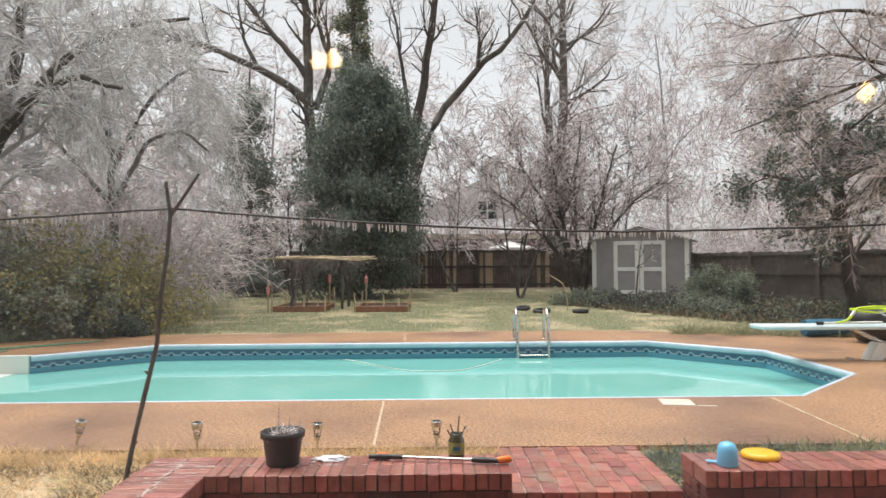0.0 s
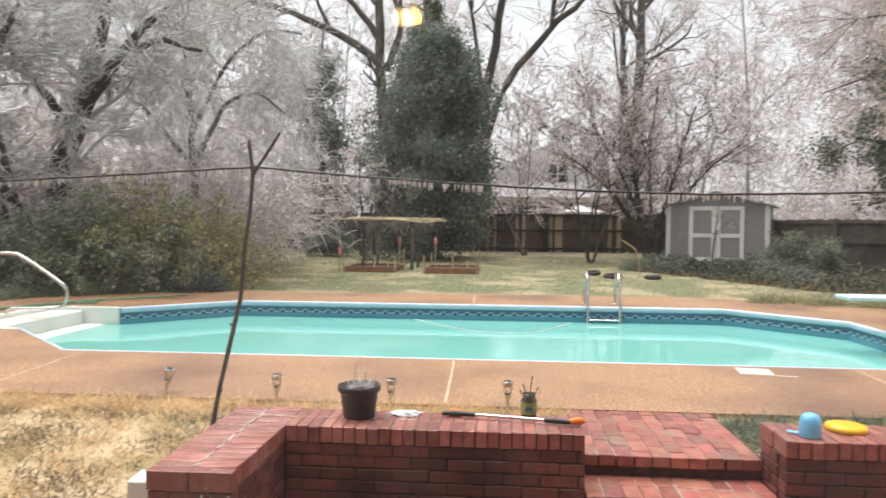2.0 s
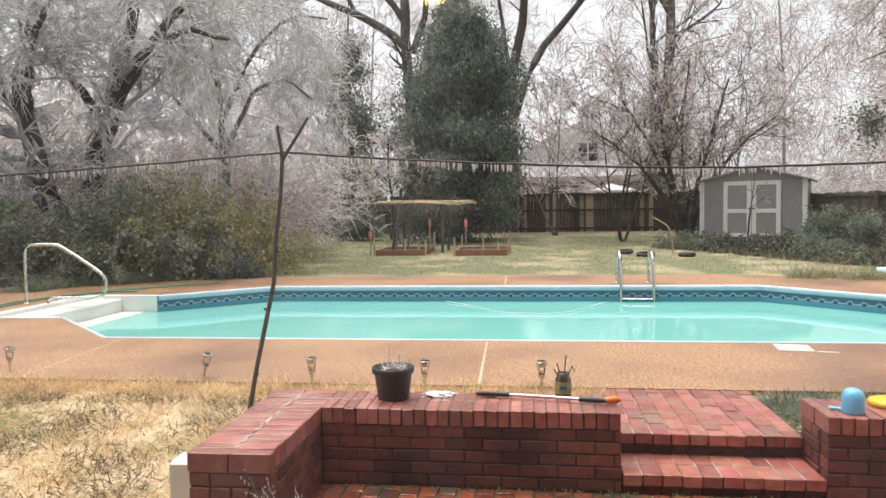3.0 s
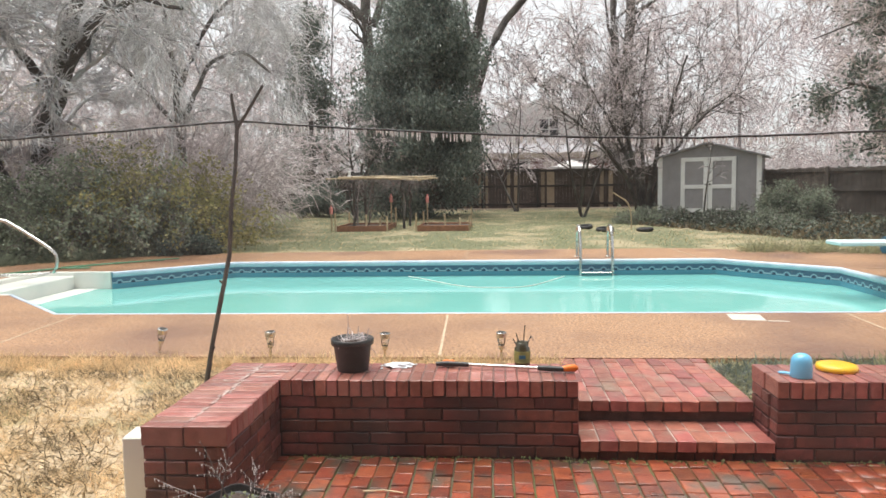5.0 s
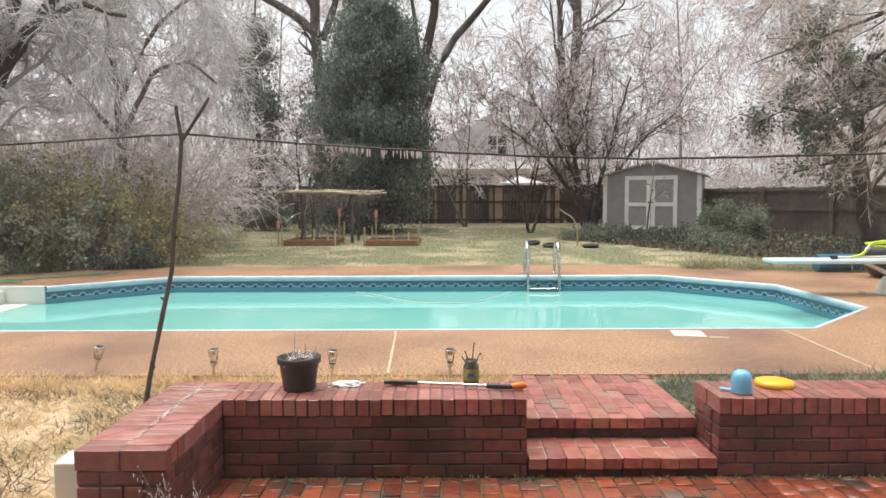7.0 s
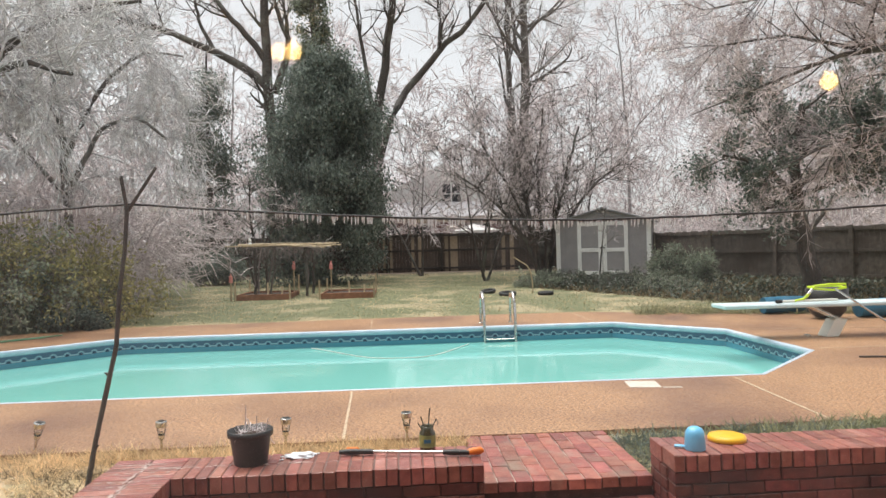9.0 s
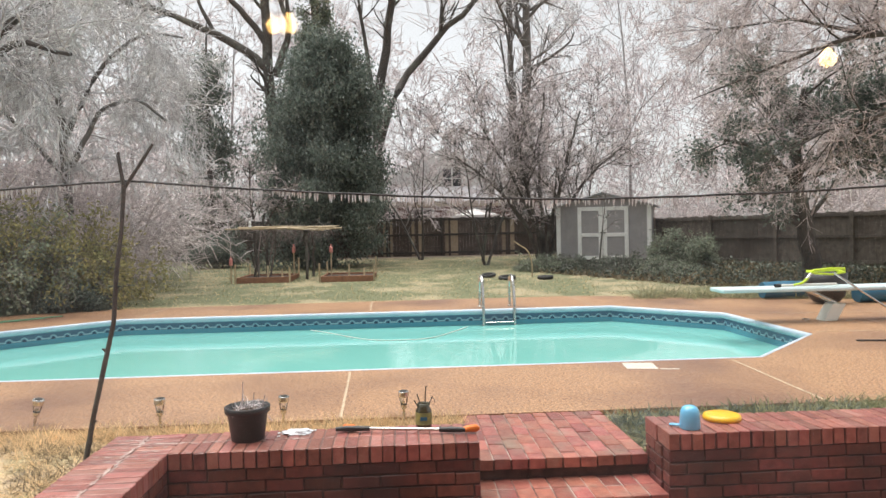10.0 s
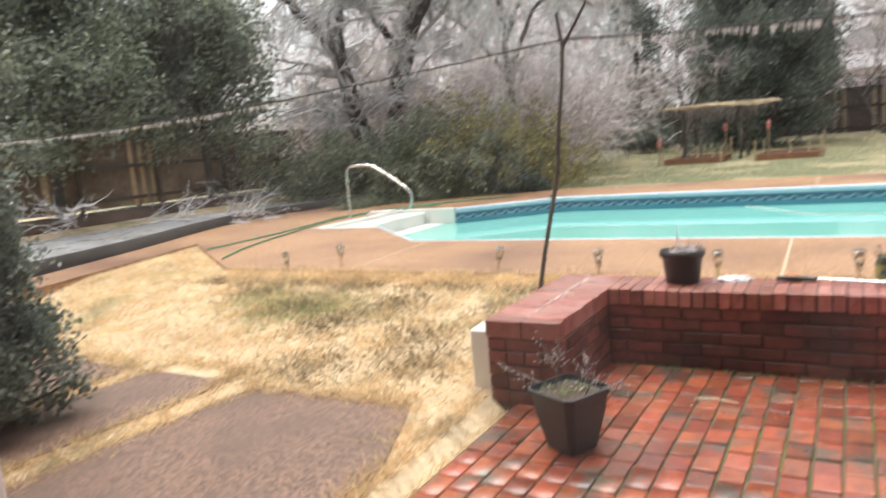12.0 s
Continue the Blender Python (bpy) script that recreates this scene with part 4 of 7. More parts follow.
limbed_tree("weeping_tree", (-8.6, 19.5, GZ(-8.6, 19.5)), "ice-laden tree with long arching drooping branches", 13,
            [([(0, 0, -0.2), (0.1, 0, 2.2), (0.0, 0, 4.2), (-0.3, 0, 6.4), (-0.5, 0, 8.2)], 0.13, 0.05), ([(0.1, 0, 3.0), (1.2, -0.6, 4.6), (2.3, -1.0, 4.8), (3.0, -1.1, 4.2)], 0.08, 0.03),
             ([(0, 0, 3.8), (1.0, 0.2, 6.0), (2.2, 0.2, 6.8), (3.1, 0.2, 6.6)], 0.08, 0.03), ([(0, 0, 3.0), (-1.2, -0.5, 4.6), (-2.2, -0.8, 5.2)], 0.08, 0.03),
             ([(-0.1, 0, 5.0), (-1.2, 0.2, 7.0), (-2.2, 0, 8.0)], 0.07, 0.03)],
            LIGHT_BARK, ICE_GREY, 20, 2.3, (11, 10), WEEP, 0.0085, 0.3, (62, 44, 40), (0.40, 0.52))
# broadleaf evergreen with a crooked trunk, and the bare tree that sweeps over it from beyond the fence
limbed_tree("spreading_tree", (10.04, 17.0, GZ(10, 17)), "crooked tree with dark evergreen leaves and icy sprays", 21,
            [([(0, 0, -0.2), (-0.16, 0, 1.0), (-0.36, 0, 2.4), (-0.42, 0, 3.4), (-0.2, 0, 4.6)], 0.24, 0.08), ([(-0.36, 0, 2.3), (-1.2, -0.2, 3.1), (-2.3, -0.3, 3.4)], 0.1, 0.03),
             ([(-0.38, 0, 2.6), (0.6, -0.2, 3.3), (1.6, -0.3, 3.6)], 0.1, 0.03), ([(-0.4, 0, 3.0), (-1.0, 0.3, 4.2), (-1.5, 0.4, 4.9)], 0.08, 0.03), ([(-0.3, 0, 3.4), (0.5, 0.2, 4.6), (1.3, 0.2, 5.2)], 0.08, 0.03),
             ([(-0.36, 0, 2.4), (1.0, -0.2, 2.9), (2.6, -0.3, 3.0)], 0.09, 0.03), ([(0.6, -0.2, 3.3), (1.7, 0, 4.2), (2.6, 0.1, 4.4)], 0.06, 0.02)],
            BARK, ICE_PINK, 12, 1.25, (7, 5), (0.0, -0.04, -0.10), 0.009, 0.3, (60, 45, 45), (0.5, 0.55), LEAF_DARK, 4, 0.10, 1)
limbed_tree("spreading_tree", (13.3, 16.0, GZ(13.3, 16.0)), "wide bare tree sweeping icy boughs over the side of the yard", 22,
            [([(0, 0, -0.2), (-0.1, 0, 2.2), (-0.3, 0, 4.3), (-0.2, 0, 6.8), (0.2, 0, 9.0)], 0.26, 0.1), ([(-0.3, 0, 3.6), (-1.5, -0.3, 5.6), (-2.9, -0.3, 5.6), (-4.8, -0.3, 4.9), (-6.7, -0.2, 4.2)], 0.11, 0.010),
             ([(-0.3, 0, 3.1), (-2.0, -0.5, 3.9), (-3.7, -0.7, 3.5), (-5.3, -0.8, 2.8)], 0.09, 0.010), ([(-0.3, 0, 4.6), (-2.1, 0.2, 6.8), (-4.0, 0.3, 7.1), (-6.2, 0.5, 6.7)], 0.10, 0.010),
             ([(-0.3, 0, 5.4), (-1.8, -0.3, 7.6), (-3.6, -0.3, 8.4)], 0.09, 0.010), ([(-0.3, 0, 4.0), (-1.1, -1.4, 5.4), (-2.5, -2.0, 6.0)], 0.09, 0.010),
             ([(-2.9, -0.3, 5.6), (-4.2, 0.3, 6.1), (-5.8, 0.5, 5.9)], 0.05, 0.02)],
            BARK, ICE_ROSE, 20, 1.7, (10, 9), (-0.02, -0.03, -0.07), 0.0065, 0.2, (55, 48, 42), (0.48, 0.55), icy_from=1)
# many-stemmed dome beside the shed
limbed_tree("spreading_tree", (5.25, 25.6, GZ(5.25, 25.6)), "many-stemmed bare tree with a wide dome of icy twigs", 23,
            [([(0, 0, -0.2), (-0.2, 0, 1.2), (-0.7, 0, 3.2), (-1.0, 0, 5.6)], 0.10, 0.03), ([(0.1, 0, -0.2), (0.2, -0.2, 1.4), (0.8, -0.3, 3.6), (1.3, -0.3, 5.4)], 0.10, 0.03),
             ([(-0.1, 0, -0.2), (-0.6, -0.3, 1.3), (-1.8, -0.6, 2.8), (-3.2, -0.8, 3.8)], 0.09, 0.03), ([(0.1, 0.1, -0.2), (0.5, 0, 1.5), (1.7, 0, 3.2), (3.0, 0, 4.2)], 0.09, 0.03),
             ([(0, 0.1, -0.2), (0.0, 0.2, 1.5), (-0.1, 0.3, 4.0), (0.2, 0.3, 6.2)], 0.09, 0.03), ([(-0.1, 0, 1.0), (-1.2, -0.4, 3.2), (-2.2, -0.5, 4.8)], 0.07, 0.025)],
            BARK, ICE_ROSE, 14, 1.7, (8, 7), (0.04, 0.0, -0.04), 0.009, 0.28, (50, 46, 42), (0.46, 0.52), icy_from=2)
limbed_tree("spreading_tree", (-4.9, 25.4, GZ(-4.9, 25.4)), "low bare tree with a rounded icy crown above the trellis", 24,
            [([(0, 0, -0.1), (-0.3, 0, 1.2), (-0.9, -0.2, 2.2), (-1.6, -0.3, 2.7)], 0.07, 0.02), ([(0, 0, -0.1), (0.2, 0, 1.3), (0.8, -0.2, 2.3), (1.5, -0.3, 2.7)], 0.07, 0.02),
             ([(0, 0, -0.1), (0, 0, 1.4), (-0.2, 0.1, 2.6), (-0.2, 0.1, 3.7)], 0.07, 0.02), ([(0, 0, 1.0), (0.4, 0.3, 2.4), (0.8, 0.3, 3.3)], 0.05, 0.02)],
            BARK, ICE_PINK, 14, 1.2, (8, 6), (0.02, -0.02, -0.06), 0.011, 0.5, (55, 48, 42), (0.5, 0.55), icy_from=1)
for i, (x, y, h) in enumerate([(1.0, 29.5, 6.0), (3.1, 25.5, 5.0), (3.3, 28.0, 5.8), (7.6, 29.0, 7.0)]):
    tree("dogwood_tree", (x, y, GZ(x, y)), "slender bare tree with spreading icy twigs before the fence", 31 + i, h, 0.055, (0.05 * (i - 2), 0), 12, 0.6, 52, 0.25, (6, 5, 5),
         (0.08, 0.02, 0.0, -0.03), 0.012, ICE_PINK, sizes=(0.5, 0.45, 0.5), forks=2, group="slender trees")
tree("sapling", (6.35, 22.4, GZ(6.35, 22.4)), "thin dark bare sapling in front of the shed", 37, 2.6, 0.035, (0.04, 0), 6, 0.35, 50, 0.5, (4, 3, 3), (0.08, 0.02, 0.0, -0.03), 0.006, ICE_PINK)
evergreen("evergreen_tree", (-2.5, 27.0, GZ(-2.5, 27)), "broad dense dark evergreen in front of the fence", 41, 8.5, 2.9, LEAF_DARK, 180, 620, 0.125, 0.34, 0.9, 0.03, 0.3, 0.68)
evergreen("ivy_clad_trunk", (-3.1, 29.0, GZ(-3.1, 29.0)), "tall trunk wrapped in grey-green ivy behind the evergreen", 45, 14.5, 0.95, LEAF_GREEN, 90, 260, 0.12, 0.3, 0.5, 0.3, 0.3, 0.4)
evergreen("evergreen_tree", (-7.9, 31.0, GZ(-7.9, 31)), "dark pine partly glazed with ice", 42, 10.5, 1.9, LEAF_DARK, 60, 260, 0.12, 0.7, 0.9, 0.1, 0.3)
side_tree = evergreen("evergreen_tree", (-12.9, 12.0, GZ(-12.9, 12.0)), "large dark broadleaf evergreen before the side fence", 43, 5.3, 2.6, LEAF_GREEN, 90, 560, 0.12, 0.7, 0.5, 0.26, 0.4, 0.7)
tagged(copy_thing(side_tree, pose(-19.0, 14.5, 0.3, 0, 0, 70)), "large dark broadleaf evergreen behind the side fence", "tree")
evergreen("evergreen_tree", (-13.4, 8.6, GZ(-13.4, 8.6)), "large grey-green broadleaf evergreen beside the side fence", 44, 5.8, 2.9, LEAF_GREEN, 90, 560, 0.12, 0.7, 0.5, 0.22, 0.4, 0.65)


def tall_tree(at, label, seed, height, stems, bark, limbs=9, twigs=(6, 5, 5), mat=ICE_GREY):
    """stems: (lean x, lean y, radius, length share) of each trunk from the base."""
    rng = np.random.default_rng(seed)
    e = thing("tall_tree", at, label, "tree")
    groups, crown = [], []
    for lx, ly, r, share in stems:
        t = grow(rng, np.array([[lx * 0.5, 0, -0.2]]), np.array([[lx, ly, 1.0]]), np.array([height * share]), np.array([r]), 14, 0.035, 0.015, 0.25)
        P, D, rr, tt = spawn(rng, *t, limbs, 0.35, 1.0, 50)
        L = height * share * 0.3 * rng.uniform(0.5, 1.2, len(P))
        lm = grow(rng, P, D, L, rr * 0.5, 8, 0.14, 0.07, 0.25)
        groups += [t, lm]
        cur = lm
        for lev, m in enumerate(twigs):
            P, D, rr, tt = spawn(rng, *cur, m, 0.2, 1.0, 46)
            L = np.repeat(L, m) * (0.48, 0.5, 0.5)[lev] * rng.uniform(0.5, 1.2, len(P))
            cur = grow(rng, P, D, L, np.maximum(rr * 0.5, 0.013), (5, 4, 3)[lev], 0.16, (0.04, 0.0, -0.03)[lev], 0.5)
            (groups if lev == 0 else crown).append(cur)
    v, q = tubes(groups, 6)
    part("trunk", np_mesh("trunk", v, q, bark, True), bark, e)
    v, q = tubes(crown, 3)
    part("crown", np_mesh("crown", v, q, mat), mat, e, "ice-glazed twigs")
    return e


limbed_tree("tall_tree", (-0.85, 34.5, GZ(-0.85, 34.5)), "tall dark bare tree forking into three trunks behind the fence", 51,
            [([(0, 0, -0.2), (0, 0, 5.5), (0.15, 0, 8.6), (0.5, 0, 10.4), (1.0, 0, 12.4), (1.2, 0, 16)], 0.36, 0.14), ([(0.02, 0, 5.2), (0.65, 0, 7.4), (1.55, 0, 8.9), (3.1, 0, 10.6), (4.3, 0, 11.7), (5.5, 0, 13.2), (6.8, 0, 15.6)], 0.24, 0.08),
             ([(0, 0, 6.5), (-0.3, 0, 9.0), (-0.6, 0, 10.7), (-0.75, 0, 12.3), (-1.2, 0, 14.5)], 0.15, 0.05), ([(3.1, 0, 10.6), (3.2, 0, 12.0), (3.0, 0, 13.6)], 0.12, 0.04)],
            BARK, ICE_GREY, 6, 2.6, (6, 5), (0.06, 0.03, 0.0), 0.014, 0.45, (45, 42, 40), (0.45, 0.5), icy_from=2)
big_tree = tall_tree((6.5, 36.5, GZ(6.5, 36.5)), "tall grey-barked bare tree with icy limbs", 52, 18, [(0.03, 0, 0.40, 1.0), (-0.06, 0.05, 0.28, 0.95)], LIGHT_BARK, 11)
limbed_tree("tall_tree", (-6.0, 36.0, GZ(-6.0, 36)), "tall dark oak with long side limbs", 53,
            [([(0, 0, -0.2), (0, 0, 5.2), (-0.2, 0, 9.4), (-0.35, 0, 13.6), (-0.2, 0, 18)], 0.38, 0.16), ([(-0.25, 0, 9.3), (-1.4, 0, 10.3), (-2.75, 0, 11.0), (-4.8, 0, 12.1), (-7.1, 0, 12.7), (-9, 0, 14.0)], 0.25, 0.06),
             ([(-0.3, 0, 10.6), (-1.6, 0, 12.4), (-2.7, 0, 13.5), (-4.2, 0, 15.8)], 0.2, 0.06), ([(0.1, 0, 9.0), (1.0, 0, 11.4), (0.3, 0.2, 13.0), (-0.1, 0.2, 15.0)], 0.2, 0.08), ([(-2.75, 0, 11.0), (-3.6, 0.3, 12.8), (-3.9, 0.3, 15.0)], 0.12, 0.04)],
            BARK, ICE_GREY, 7, 2.8, (6, 5), (0.06, 0.03, 0.0), 0.014, 0.4, (48, 44, 40), (0.45, 0.5), icy_from=2)
PALE_BARK = material("pale_iced_bark", (0.42, 0.40, 0.40), (0.25, 0.235, 0.235), 9, 0.5, 0.4, 30)
slim = tall_tree((-16.0, 44.0, GZ(-16, 44)), "distant slim bare tree glazed with ice", 54, 15, [(0.03, 0, 0.13, 1.0)], PALE_BARK, 13, (6, 5, 4), ICE_PINK)
slim["group"] = "far trees"
rng_far = random.Random(5)
for i in range(9):
    x, y = -34 + i * 8.0 + rng_far.uniform(-1.5, 1.5), rng_far.uniform(42, 55)
    if -3 < x < 7:
        y = 57.0
    c = copy_thing(slim, pose(x, y, GZ(x, y) - 0.1, 0, 0, rng_far.uniform(0, 360)))
    k = rng_far.uniform(0.75, 1.1)
    c.scale = (k, k, k)


def far_woods():
    """A haze of glazed twigs: arching sprays in drifts behind the fences."""
    rng = np.random.default_rng(77)
    groups = []
    for n, ylo, yhi, ztop, xr, r in ((12000, 37, 47, 10.0, (-34, 40), 0.020), (18000, 47, 62, 20.0, (-42, 48), 0.030), (5500, 24, 40, 9.0, (-34, -11), 0.018), (5000, 22, 38, 9.0, (11, 32), 0.018)):
        k = n // 12
        cx, cy = rng.uniform(*xr, k), rng.uniform(ylo, yhi, k)
        cz = 0.4 + ztop * rng.beta(1.0, 1.35, k)
        keep = ~((cx > -3) & (cx < 7.5) & (cy < 50) & (cz > 2.0) & (rng.uniform(0, 1, k) > 0.75))
        C = np.stack([cx, cy, cz], 1)[keep]
        P = np.repeat(C, 12, 0) + rng.normal(0, 0.35, (len(C) * 12, 3))
        D = np.repeat(rng.normal(0, 1, (len(C), 3)) + [0, 0, 1.1], 12, 0) + rng.normal(0, 0.6, (len(P), 3))
        groups.append(grow(rng, P, D, rng.uniform(0.7, 2.2, len(P)), np.full(len(P), r), 3, 0.22, -0.16, 0.5))
    v, q = tubes(groups, 3)
    ob = finish("far_woods", np_mesh("far_woods", v, q, FAR_ICE), FAR_ICE)
    tagged(ob, "pale thicket of ice-glazed twigs beyond the fences", "woods", kind="stuff")


far_woods()


# ---- fences ----
def fence(points, z_low, z_high, mat, label, new_boards=(), rails_front=True, board=0.145):
    """Board fence along points; rails and posts on the yard side."""
    (xa, ya), (xb, yb) = points
    d = Vector((xb - xa, yb - ya))
    ang = math.degrees(math.atan2(d.y, d.x))
    f = thing("fence", (xa, ya, z_low), label, "fence", turn=ang)
    h = z_high - z_low
    n_panels = max(1, round(d.length / 2.44))
    w = d.length / n_panels
    for p in range(n_panels):
        bm = bmesh.new()
        x = p * w
        while x < (p + 1) * w - 0.05:
            jut = random.uniform(-0.02, 0.02)
            box(bm, x + 0.004, min(x + board - 0.004, (p + 1) * w), 0.0, 0.02, 0.02, h + jut)
            x += board
        part("panel", bm, mat, f)
        bm = bmesh.new()
        part("post", boxed(p * w - 0.05, p * w + 0.05, -0.13, -0.035, -0.15, h + 0.03, 0.006), TIMBER if mat is FENCE else mat, f)
        for rz in (0.18, h * 0.55, h - 0.13):
            part("rail", boxed(p * w + 0.05, (p + 1) * w - 0.05, -0.055, -0.004, rz, rz + 0.09, 0.004), TIMBER if mat is FENCE else mat, f)
    for x, wide in new_boards:
        part("board", boxed(x - wide / 2, x + wide / 2, -0.003, 0.024, 0.0, h - 0.02), FENCE_NEW, f, "pale new pine board")
    return f


fence([(-10.5, 33.0), (9.5, 33.0)], 0.46, 2.28, FENCE, "dark weathered board back fence with a few pale boards",
      [(9.2, 0.13), (9.95, 0.24), (10.2, 0.12), (11.2, 0.14), (11.55, 0.2), (12.75, 0.16), (13.1, 0.34), (15.4, 0.16), (15.8, 0.2)])
fence([(9.3, 25.5), (15.6, 16.4)], 0.28, 1.95, FENCE_TAN, "tan weathered board fence with mid rails along the side")
fence([(-16.5, 4.0), (-16.5, 25.0)], 0.5, 2.35, FENCE, "dark brown board fence on the far side of the yard", [(6.2, 0.16), (8.6, 0.12), (8.9, 0.12), (9.2, 0.12)])
fence([(-16.5, 25.0), (-10.5, 33.0)], 0.5, 2.45, FENCE, "dark brown board fence in the back corner")


# ---- shed ----
def build_shed():
    s = thing("garden_shed", (7.0, 24.2, 0.50), "grey wooden garden shed with white double doors", "shed", turn=-24)
    W, Dp, E, PK = 1.52, 2.6, 1.88, 2.30
    bm = bmesh.new()
    prof = [(-W, 0.06), (W, 0.06), (W, E), (0, PK), (-W, E)]
    a = [bm.verts.new((x, 0, z)) for x, z in prof]
    b = [bm.verts.new((x, Dp, z)) for x, z in prof]
    bm.faces.new(a), bm.faces.new(b[::-1])
    for i in range(5):
        j = (i + 1) % 5
        bm.faces.new((a[j], a[i], b[i], b[j]))
    bmesh.ops.recalc_face_normals(bm, faces=bm.faces[:])
    part("wall", bm, SHED_GREY, s, "grey panel siding")
    for k in range(-3, 4):
        part("siding_groove", boxed(k * 0.42 - 0.006, k * 0.42 + 0.006, -0.004, 0.0, 0.06, E + 0.1), SHINGLE, s)
    for sgn in (-1, 1):
        bm = bmesh.new()
        slope = math.atan2(PK - E, W)
        box(bm, -0.03, (W + 0.18) / math.cos(slope), -0.18, Dp + 0.15, 0.0, 0.05, 0.004)
        m = Matrix.Translation((0, 0, PK)) @ Matrix.Rotation(slope, 4, "Y")
        if sgn < 0:
            m = Matrix.Diagonal((-1, 1, 1, 1)) @ m
        bmesh.ops.transform(bm, matrix=m, verts=bm.verts[:])
        bmesh.ops.recalc_face_normals(bm, faces=bm.faces[:])
        part("roof", bm, SHINGLE, s, "grey shingled roof slope")
        part("corner_trim", boxed(sgn * W - 0.07, sgn * W + 0.07, -0.03, 0.09, 0.06, E), WHITE_PAINT, s, "white corner board")
    for sgn in (-1, 1):
        x0, x1 = (0.01, 0.85) if sgn > 0 else (-0.85, -0.01)
        door = part("door", boxed(x0, x1, -0.03, -0.002, 0.06, 1.86), SHED_GREY, s, "grey door framed in white")
        t = 0.13
        for bx in ((x0, x0 + t, 0.06, 1.86), (x1 - t, x1, 0.06, 1.86), (x0 + t, x1 - t, 0.06, 0.06 + t), (x0 + t, x1 - t, 1.86 - t, 1.86), (x0 + t, x1 - t, 0.84, 0.97)):
            part("trim", boxed(bx[0], bx[1], -0.052, -0.028, bx[2], bx[3], 0.003), WHITE_PAINT, door)
        part("latch", boxed(sgn * 0.06 - 0.03, sgn * 0.06 + 0.03, -0.075, -0.05, 0.95, 1.0), TIMBER, door)
    for y in (0.2, 1.3, 2.4):
        part("skid", boxed(-W + 0.05, W - 0.05, y - 0.07, y + 0.07, -0.15, 0.07), TIMBER, s)
    return s


build_shed()


# ---- house beyond the fence ----
def far_house():
    h = thing("house", (1.5, 46.0, 0.5), "pale-roofed brick house with a white window beyond the fence", "house")
    part("wall", boxed(-8, 8, 0, 8, 0, 2.9), FAR_BRICK, h, "brown brick wall")
    part("fascia", boxed(-8.3, 8.3, -0.5, -0.1, 2.75, 3.15, 0.02), CREAM, h, "cream eave board")
    bm = bmesh.new()
    vs = [bm.verts.new(p) for p in ((-8.4, -0.55, 3.1), (8.4, -0.55, 3.1), (8.4, 4, 6.4), (-8.4, 4, 6.4), (8.4, 8.6, 3.1), (-8.4, 8.6, 3.1))]
    bm.faces.new((vs[0], vs[1], vs[2], vs[3])), bm.faces.new((vs[3], vs[2], vs[4], vs[5])), bm.faces.new((vs[1], vs[4], vs[2])), bm.faces.new((vs[0], vs[3], vs[5]))
    bm.faces.new((vs[0], vs[5], vs[4], vs[1]))
    part("roof", bm, FAR_ROOF, h, "pale grey wet roof")
    # gabled upper storey
    bm = bmesh.new()
    prof = [(-2.4, 3.2), (5.6, 3.2), (5.6, 4.7), (1.6, 6.7), (-2.4, 4.7)]
    a = [bm.verts.new((x, 0.9, z)) for x, z in prof]
    b = [bm.verts.new((x, 6, z)) for x, z in prof]
    bm.faces.new(a)
    for i in range(5):
        bm.faces.new((a[(i + 1) % 5], a[i], b[i], b[(i + 1) % 5]))
    bmesh.ops.recalc_face_normals(bm, faces=bm.faces[:])
    part("gable", bm, WHITE_PAINT, h, "white-painted gable")
    for x, z0, z1, y in ((2.1, 4.0, 5.3, 0.9), (-2.3, 1.4, 2.6, 0.0), (0.1, 1.4, 2.6, 0.0), (3.8, 1.4, 2.6, 0.0)):
        w = part("window", boxed(x - 0.62, x + 0.62, y - 0.02, y + 0.02, z0, z1), DARK_GLASS, h, "dark window in a white frame")
        for bx in ((-0.75, -0.6, z0 - .12, z1 + .12), (0.6, 0.75, z0 - .12, z1 + .12), (-0.05, 0.05, z0, z1), (-0.6, 0.6, z1, z1 + .12), (-0.6, 0.6, z0 - .12, z0), (-.6, .6, (z0 + z1) / 2 - .03, (z0 + z1) / 2 + .03)):
            part("frame", boxed(x + bx[0], x + bx[1], y - 0.08, y - 0.02, bx[2], bx[3]), WHITE_PAINT, w)
    part("sign", boxed(1.45, 2.1, -3.05, -3.0, 2.1, 2.45, 0.01), CREAM, h, "cream panel")
    part("sign_post", boxed(1.72, 1.82, -3.0, -2.92, 0, 2.2), TIMBER, h)
    return h


far_house()
canopy = thing("canopy_tent", (4.4, 41.0, 0.5), "white peaked canopy tent beyond the fence", "canopy")
bm = bmesh.new()
top = bm.verts.new((0, 0, 2.45))
cs = [bm.verts.new((x, y, 2.05)) for x, y in ((-1.3, -1.3), (1.3, -1.3), (1.3, 1.3), (-1.3, 1.3))]
ds = [bm.verts.new((v.co.x, v.co.y, 1.85)) for v in cs]
for i in range(4):
    bm.faces.new((cs[i], cs[(i + 1) % 4], top))
    bm.faces.new((ds[i], ds[(i + 1) % 4], cs[(i + 1) % 4], cs[i]))
part("cover", bm, WHITE_PAINT, canopy)
for x in (-1.25, 1.25):
    for y in (-1.25, 1.25):
        part("pole", boxed(x - 0.03, x + 0.03, y - 0.03, y + 0.03, 0, 1.95), CHROME, canopy)


